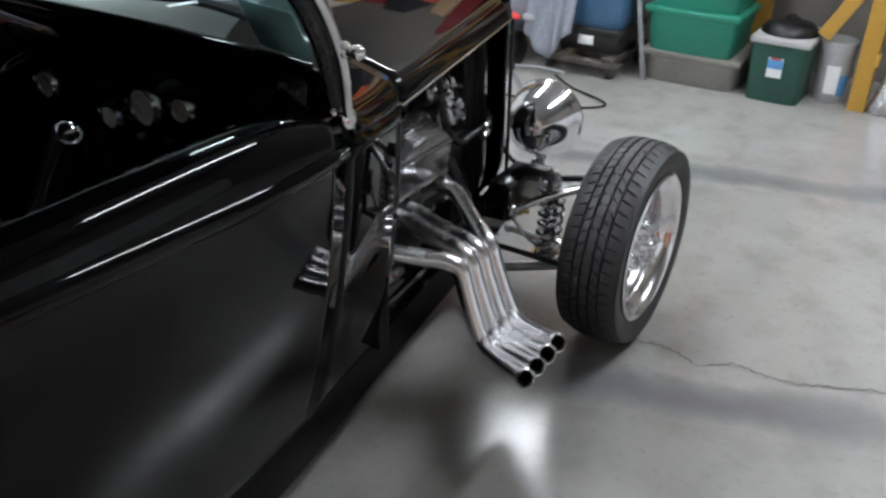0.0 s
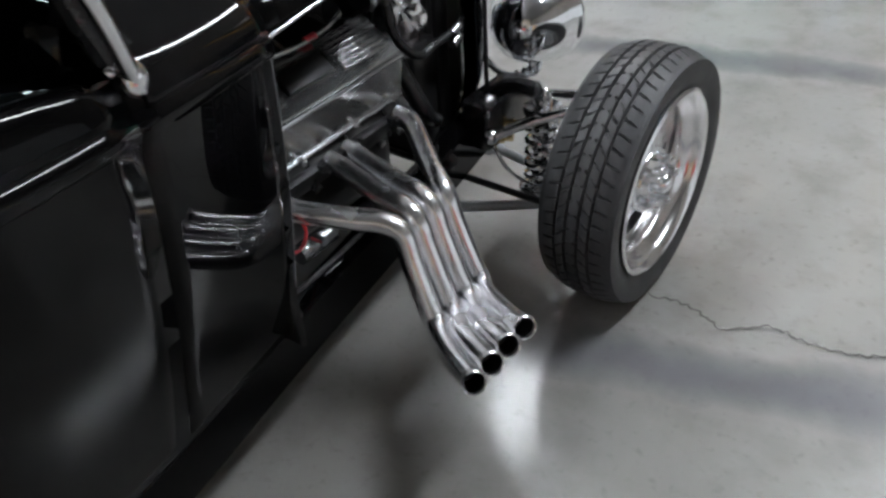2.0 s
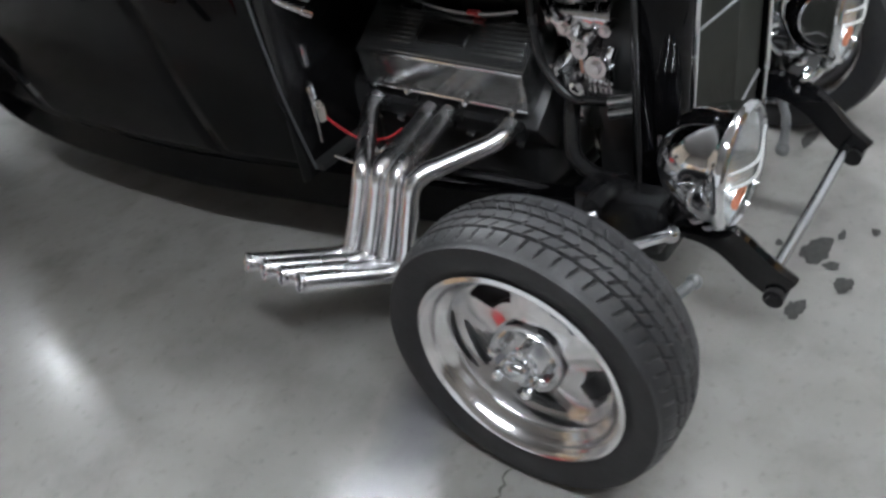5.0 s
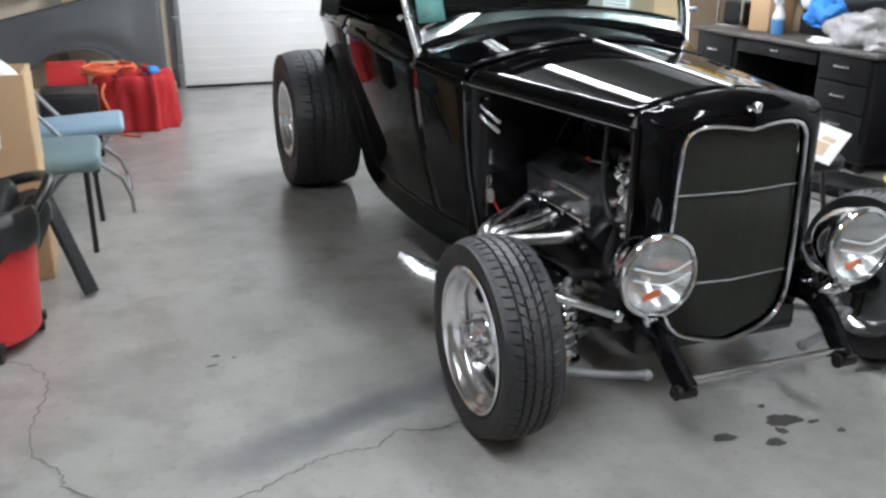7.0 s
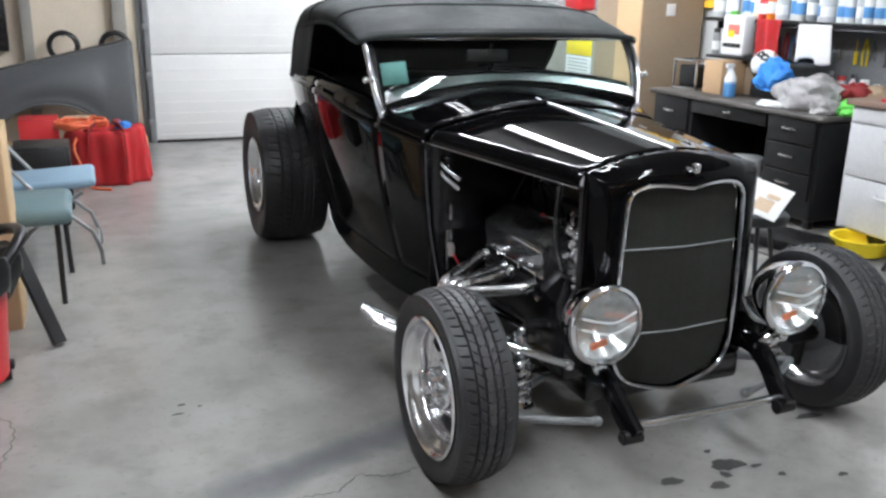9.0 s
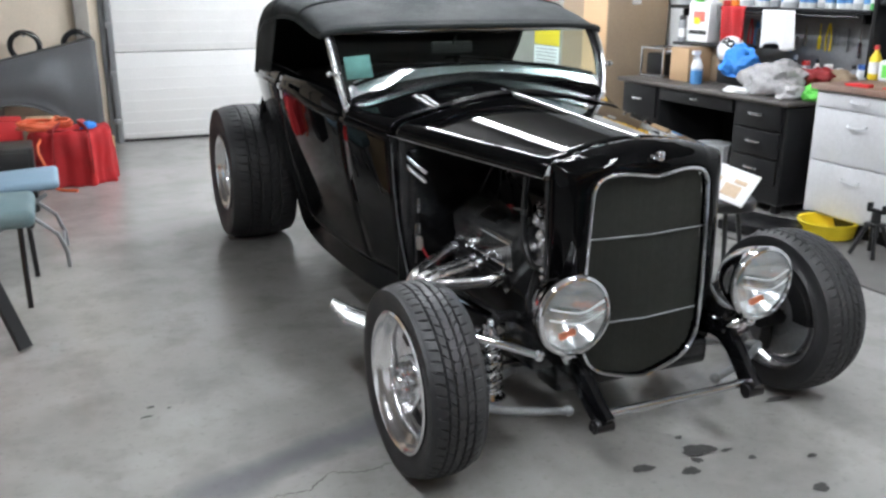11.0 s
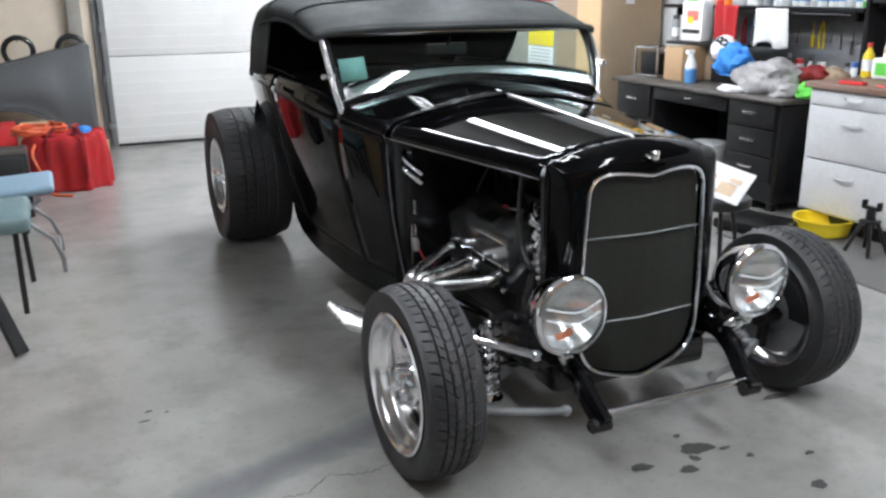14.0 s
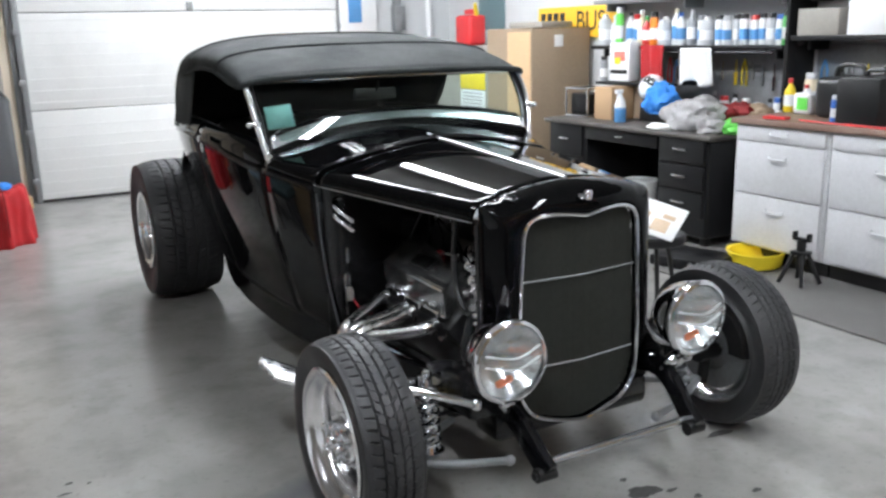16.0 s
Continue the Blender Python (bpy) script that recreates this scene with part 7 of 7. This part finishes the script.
# ---------- chairs ----------
fold = thing("folding_chair", "pale blue padded folding chair with thin steel legs", "chair", (-1.93, 2.85, 0))
bm = B()
box(bm, (-1.94, 2.82, 0.452), (0.46, 0.44, 0.05), 0.022, seg=3, ry=-3)
part("seat", bm, BLUE_VINYL, fold, "pale blue vinyl seat pad")
bm = B()
box(bm, (-2.2, 2.82, 0.62), (0.05, 0.44, 0.18), 0.022, seg=3, ry=-12)
part("backrest", bm, BLUE_VINYL, fold, "pale blue vinyl back pad")
for y in (2.60, 3.04):
    bm = B()
    tube(bm, [(-1.71, y, 0.012), (-1.75, y, 0.2), (-2.02, y, 0.44), (-2.2, y, 0.68)], 0.011, 8, smooth=2)
    part("leg", bm, GREY_METAL, fold, "thin steel leg")
    bm = B()
    tube(bm, [(-2.2, y, 0.012), (-2.05, y, 0.22), (-1.78, y, 0.42)], 0.011, 8, smooth=2)
    part("leg", bm, GREY_METAL, fold, "thin steel leg")
for x, z in ((-1.72, 0.1), (-2.13, 0.12)):
    bm = B()
    tube(bm, [(x, 2.60, z), (x, 3.04, z)], 0.008, 8, smooth=1)
    part("stretcher", bm, GREY_METAL, fold)

chair = thing("stacking_chair", "teal padded chair with black tapered legs", "chair", (-2.06, 2.28, 0))
bm = B()
box(bm, (-2.07, 2.28, 0.425), (0.48, 0.5, 0.085), 0.035, seg=3)
part("seat", bm, TEAL_VINYL, chair, "teal vinyl seat pad")
bm = B()
box(bm, (-1.855, 2.28, 0.41), (0.04, 0.46, 0.07), 0.015)
part("seat_edge", bm, BLACK_PLASTIC, chair)
bm = B()
box(bm, (-2.34, 2.28, 0.72), (0.06, 0.46, 0.34), 0.026, seg=3, ry=-10)
part("backrest", bm, TEAL_VINYL, chair)
for x, y, xo, yo in ((-1.90, 2.08, 0.0, -0.04), (-1.88, 2.48, 0.01, 0.06), (-2.26, 2.08, -0.05, -0.03), (-2.26, 2.48, -0.05, 0.04)):
    bm = B()
    tube(bm, [(x, y, 0.40), (x + xo, y + yo, 0.0)], 0.013, 10, smooth=1)
    part("leg", bm, BLACK_PLASTIC, chair, "black steel leg")
# propped black plank and the tan board behind the bin
bm = B()
tube(bm, [(-2.06, 1.66, 0.42), (-1.915, 1.49, 0.012)], 0.02, smooth=1, shape=[(0.028, 0.012), (-0.028, 0.012), (-0.028, -0.012), (0.028, -0.012)])
single("propped_bar", bm, BLACK_PLASTIC, "black flat bar propped against the board", "bar")
brd = thing("board_box", "tall tan fibreboard box with open top", "box", (-2.45, 1.86, 0))
bm = B()
box(bm, (-2.45, 1.76, 0.44), (0.76, 0.018, 0.88), 0.002)
part("front_panel", bm, CARDBOARD, brd)
bm = B()
box(bm, (-2.075, 1.93, 0.44), (0.018, 0.32, 0.88), 0.002)
part("side_panel", bm, WOOD, brd, "paler wooden side panel")
bm = B()
box(bm, (-2.45, 2.098, 0.44), (0.76, 0.016, 0.88), 0.002)
part("back_panel", bm, CARDBOARD, brd)
bm = B()
box(bm, (-2.3, 1.747, 0.64), (0.22, 0.004, 0.1), 0.0005)
part("white_label", bm, PAPER, brd, "white label")
bm = B()
rows = []
for k in range(15):
    a = math.pi * 0.5 * k / 14
    rows.append([Vector((-2.36 + 0.27 * math.sin(a), y, 0.76 + 0.20 * math.cos(a))) for y in (1.80, 1.9, 2.0, 2.06)])
rows.append([Vector((-2.09, y, 0.5)) for y in (1.80, 1.9, 2.0, 2.06)])
rows = [[Vector((-2.8, y, 0.95)) for y in (1.80, 1.9, 2.0, 2.06)]] + rows
grid(bm, rows)
single("moulded_panel", bm, WHITE, "white curved plastic panel resting in the box", "panel", solid=0.02)

# ---------- waste bin ----------
tub = thing("waste_bin", "red plastic waste bin lined with a black bag", "waste bin", (-2.28, 1.14, 0))
bm = B()
revolve(bm, [(0, 0.05), (0.19, 0.05), (0.2, 0.06), (0.232, 0.46), (0.245, 0.47), (0.245, 0.49), (0.225, 0.49), (0.19, 0.07), (0, 0.07)], "z", (-2.28, 1.14, 0), 36)
part("tub", bm, RED, tub)
bm = B()
rows = []
for k in range(48):
    a = 2 * math.pi * k / 48
    w = 0.012 * math.sin(7 * a) + 0.01 * math.sin(13 * a + 1)
    rows.append([Vector((-2.28 + r * math.cos(a), 1.14 + r * math.sin(a), z)) for r, z in ((0.05, 0.36 + w), (0.17, 0.44 + w), (0.22, 0.53 + w), (0.262 + w, 0.535 + w), (0.275 + w, 0.50), (0.268 + w * 1.5, 0.43 + 1.5 * w), (0.258 + w, 0.395 + 2 * w))])
grid(bm, rows, close_u=True)
part("liner", bm, BAG, tub, "black bin liner folded over the rim", angle=70)
for a in (20, 110, 200, 290):
    bm = B()
    x, y = -2.28 + 0.2 * math.cos(radians(a)), 1.14 + 0.2 * math.sin(radians(a))
    cyl(bm, (x - 0.012, y, 0.03), (x + 0.012, y, 0.03), 0.03, seg=16)
    box(bm, (x, y, 0.062), (0.05, 0.05, 0.03), 0.006)
    part("castor", bm, BLACK_PLASTIC, tub, "black castor")
bm = B()
tube(bm, [(-2.05, 1.05, 0.50), (-1.99, 1.18, 0.58), (-2.05, 1.36, 0.56), (-2.2, 1.42, 0.52)], 0.022, 10)
part("bin_handle", bm, BLACK_PLASTIC, tub, "black bin handle")

# ---------- south end: storage tubs ----------
def storage_tub(x0, x1, z0, z1, y, depth, material, lid, label):
    t = thing("storage_tub", label, "storage tub", ((x0 + x1) / 2, y - depth / 2, z0), "stacked storage tubs")
    xc, w, h = (x0 + x1) / 2, x1 - x0, z1 - z0
    bm = B()
    rows = []
    for z, k in ((z0, 0.90), (z0 + 0.004, 0.91), (z1 - 0.05, 0.985), (z1 - 0.048, 1.0), (z1 - 0.03, 1.0)):
        r = []
        for i in range(32):
            a = 2 * math.pi * (i + 0.5) / 32
            cx, sy = math.cos(a), math.sin(a)
            r.append(Vector((xc + k * w / 2 * math.copysign(abs(cx) ** 0.25, cx), y - depth / 2 + k * depth / 2 * math.copysign(abs(sy) ** 0.25, sy), z)))
        rows.append(r)
    vs = grid(bm, rows, close_v=True)
    bm.faces.new(vs[0])
    part("tub_body", bm, material, t)
    bm = B()
    box(bm, (xc, y - depth / 2, z1 - 0.016), (w * 1.03, depth * 1.03, 0.034), 0.01)
    part("lid", bm, lid, t)
    return t


storage_tub(-0.43, 0.10, 0.0, 0.175, -2.40, 0.42, TUB_GREY, TUB_GREY, "low grey-brown plastic storage tub on the floor")
storage_tub(-0.40, 0.10, 0.176, 0.41, -2.38, 0.40, GREEN, GREEN, "bright green plastic storage tub stacked on another")
storage_tub(-0.40, 0.09, 0.411, 0.65, -2.38, 0.40, GREEN, GREEN, "bright green plastic storage tub on the stack")
dg = storage_tub(-0.765, -0.47, 0.0, 0.335, -2.38, 0.38, DARK_GREEN, LID_GREY, "dark green storage tub with thin pale grey lid")
bm = B()
box(bm, (-0.615, -2.375, 0.19), (0.075, 0.008, 0.1), 0.001)
part("tub_label", bm, PAPER, dg, "white and blue label")
bm = B()
box(bm, (-0.615, -2.369, 0.212), (0.075, 0.005, 0.048), 0.0005)
part("label_print", bm, PRINT_BLUE, dg, "blue upper half of the label")
bm = B()
box(bm, (-0.615, -2.368, 0.238), (0.05, 0.005, 0.008), 0.0005)
part("label_strip", bm, RED, dg, "red strip on the label")
bm = B()
revolve(bm, [(0, 0.07), (0.05, 0.068), (0.11, 0.05), (0.14, 0.02), (0.145, 0.0), (0, 0.0)], "z", (-0.62, -2.56, 0.337), 28)
tube(bm, [(-0.66, -2.56, 0.40), (-0.62, -2.56, 0.425), (-0.58, -2.56, 0.40)], 0.008, 8)
single("pan_lid", bm, DARK_METAL, "round dark metal lid on the tub", "lid")
pail = thing("paint_pail", "white plastic pail with pale label and blue edge print", "pail", (-0.86, -2.64, 0))
bm = B()
revolve(bm, [(0, 0), (0.074, 0), (0.078, 0.006), (0.088, 0.27), (0.094, 0.275), (0.095, 0.315), (0.088, 0.32), (0.0, 0.315)], "z", (-0.86, -2.64, 0), 32)
part("pail_body", bm, LID_GREY, pail)
for a0, sweep, z0, z1, m, nm, lab in ((75, 45, 0.05, 0.2, PAPER, "pail_label", "pale paper label"), (122, 36, 0.04, 0.15, PRINT_BLUE, "label_print", "blue printed edge")):
    bm = B()
    revolve(bm, [(0.0775 + 0.037 * z0 + 0.003, z0), (0.0775 + 0.037 * z1 + 0.003, z1)], "z", (0, 0, 0), 12, sweep=sweep)
    bmesh.ops.rotate(bm, verts=bm.verts, cent=(0, 0, 0), matrix=Matrix.Rotation(radians(a0), 3, "Z"))
    bmesh.ops.translate(bm, verts=bm.verts, vec=(-0.86, -2.64, 0))
    part(nm, bm, m, pail, lab)
stand = thing("storage_rack", "yellow painted timber storage rack with diagonal brace", "rack", (-1.02, -2.55, 0))
bm = B()
box(bm, (-1.02, -2.55, 1.1), (0.085, 0.085, 2.2), 0.005)
part("upright", bm, YELLOW, stand)
bm = B()
box(bm, (-0.935, -2.55, 0.62), (0.07, 0.06, 0.62), 0.004, ry=-28)
part("brace", bm, YELLOW, stand)
for z in (1.22, 1.78):
    bm = B()
    box(bm, (0.75, -2.80, z), (3.62, 0.52, 0.05), 0.005)
    part("shelf_board", bm, YELLOW, stand)
for x in (0.75, 2.5):
    bm = B()
    box(bm, (x, -2.92, 1.2), (0.085, 0.085, 2.4), 0.005)
    part("upright", bm, YELLOW, stand)
bm = B()
box(bm, (-0.38, -2.98, 1.2), (0.085, 0.085, 2.4), 0.005)
part("upright", bm, YELLOW, stand)
bm = B()
box(bm, (-1.065, -2.53, 0.27), (0.02, 0.05, 0.06), 0.003)
part("cleat", bm, YELLOW, stand)
bm = B()
rows = []
for k in range(13):
    u = k / 12
    rows.append([Vector((-1.06 - 0.14 * w - 0.13 * u - 0.012 * math.sin(5 * u + 2 * w), -2.52 - 0.16 * u + 0.02 * math.sin(3 * w + 2 * u), 0.002 + 0.62 * u)) for w in (0, 0.17, 0.33, 0.5, 0.67, 0.83, 1.0)])
grid(bm, rows)
single("leaning_sheet", bm, BRIGHT_SHEET, "bent shiny sheet of metal leaning beside the post", "sheet metal", solid=0.006)
bm = B()
box(bm, (-1.48, -2.72, 0.45), (0.42, 0.44, 0.9), 0.01)
single("black_cabinet", bm, BLACK_PLASTIC, "black box standing by the wall", "box")
# dolly with a blue crate
dolly = thing("furniture_dolly", "dark brown wooden furniture dolly on castors", "dolly", (0.42, -2.5, 0))
for x in (0.24, 0.60):
    bm = B()
    box(bm, (x, -2.5, 0.105), (0.08, 0.5, 0.03), 0.004)
    part("board", bm, DESK_TOP, dolly)
for y in (-2.72, -2.28):
    bm = B()
    box(bm, (0.42, y, 0.075), (0.5, 0.07, 0.03), 0.004)
    part("board", bm, DESK_TOP, dolly)
    for x in (0.24, 0.60):
        bm = B()
        cyl(bm, (x - 0.012, y, 0.03), (x + 0.012, y, 0.03), 0.03, seg=16)
        box(bm, (x, y, 0.052), (0.04, 0.04, 0.02), 0.003)
        part("castor", bm, BLACK_PLASTIC, dolly)
low = storage_tub(0.2, 0.62, 0.121, 0.26, -2.3, 0.4, BLACK_PLASTIC, BLACK_PLASTIC, "black storage tub on the dolly")
bm = B()
box(bm, (0.40, -2.298, 0.19), (0.09, 0.006, 0.05), 0.001)
part("tub_label", bm, PAPER, low, "small white label")
storage_tub(0.2, 0.62, 0.261, 0.5, -2.3, 0.4, BLUE_CLEAR, BLUE_CLEAR, "translucent blue storage tub on the dolly")
bm = B()
box(bm, (0.13, -2.42, 0.26), (0.025, 0.03, 0.54), 0.003, ry=14, rx=10)
single("metal_strip", bm, GREY_METAL, "thin metal strip leaning on the tubs", "strip")
bm = B()
tube(bm, [(0.5, -2.15, 0.008), (0.33, -2.0, 0.008), (0.12, -1.9, 0.008), (0.07, -1.82, 0.008), (0.2, -1.72, 0.008), (0.6, -1.7, 0.008), (0.9, -1.85, 0.008)], 0.006, 8)
single("power_lead", bm, HOSE, "black power lead lying on the floor", "power lead")
# covered machine
mower = thing("covered_machine", "small machine under a grey cover on a low frame", "machine", (0.98, -2.25, 0))
b = B()
bmesh.ops.create_icosphere(b, subdivisions=4, radius=1)
for v in b.verts:
    d = v.co.normalized()
    k = 1 + 0.12 * noise.noise(d * 2.5) + 0.06 * abs(noise.noise(d * 7))
    v.co = Vector((1.0 + 0.34 * d.x * k, -2.42 + 0.3 * d.y * k, max(0.16, 0.36 + 0.26 * d.z * k)))
part("cover", b, GREY_CLOTH, mower, "crumpled grey cover")
for x in (0.78, 1.18):
    bm = B()
    revolve(bm, [(0, 0.03), (0.07, 0.03), (0.1, 0.02), (0.1, -0.02), (0.07, -0.03), (0, -0.03)], "x", (x, -2.2, 0.1), 24)
    part("wheel", bm, HOSE, mower)
bm = B()
tube(bm, [(0.72, -2.08, 0.03), (0.9, -2.02, 0.05), (1.2, -2.04, 0.03)], 0.018, 8)
tube(bm, [(0.98, -2.02, 0.05), (0.98, -2.3, 0.12)], 0.018, 8, smooth=1)
part("base_frame", bm, DARK_METAL, mower, "dark steel base frame")
bm = B()
ball(bm, (0.79, -2.12, 0.30), 0.05, s=(1.3, 0.6, 0.55))
part("red_patch", bm, RED, mower, "red plastic part under the cover")
bm = B()
ball(bm, (0.675, -2.12, 0.31), 0.036, s=(1.1, 0.4, 0.6))
part("white_patch", bm, LID_GREY, mower, "white plastic part beside the red one")
bm = B()
rows = []
for k in range(29):
    u = k / 28
    low = 0.23 - 0.145 * (u / 0.45) if u < 0.45 else 0.085 + 0.17 * (u - 0.45) / 0.55
    rows.append([Vector((0.70 - 0.28 * u + 0.02 * (v / 12) ** 2 * math.sin(9 * u), -2.2 + 0.06 * (v / 12) + 0.016 * (0.3 + v / 12) * math.sin(21 * u + 1.5 * v / 12), 0.50 + (low - 0.50) * v / 12)) for v in range(13)])
grid(bm, rows)
part("hanging_cloth", bm, GREY_CLOTH, mower, "grey-blue cloth corner hanging in folds", solid=0.005)
for x0, y0, x1, y1 in ((0.76, -2.13, 0.47, -2.2), (0.72, -2.03, 0.53, -1.84)):
    bm = B()
    tube(bm, [(x0, y0, 0.022), ((x0 + x1) / 2, (y0 + y1) / 2, 0.03), (x1, y1, 0.012)], 0.009, 8)
    part("stand_foot", bm, GREY_METAL, mower, "grey metal foot")

# boxes and tubs on the rack
rng = random.Random(77)
RACK = [(ORANGE, "dull orange plastic box"), (BLACK_PLASTIC, "black plastic box"), (DESK_TOP, "dark brown box"), (CARDBOARD, "tan cardboard box"), (PRINT_BLUE, "blue plastic box"), (PAPER, "white box"), (BLACK_PLASTIC, "black plastic box"), (DARK_RED, "dark red box"),
        (GREY_PLASTIC, "grey plastic box"), (BROWN_CARD, "brown cardboard box"), (YELLOW, "dull yellow box"), (DARK_GREEN, "dark green box")]
for z0, top in ((1.246, 0.44), (1.806, 0.55)):
    x = -0.98
    while x < 2.3:
        w, h, d = rng.uniform(0.09, 0.24), rng.uniform(0.35, 1.0) * top, rng.uniform(0.28, 0.42)
        m, nm = rng.choice(RACK)
        carton("storage_box", (x + w / 2, -2.78, z0 + h / 2), (w, d, h), m, nm + " on the timber storage rack", tape=m in (CARDBOARD, BROWN_CARD))
        x += w + rng.uniform(0.02, 0.09)
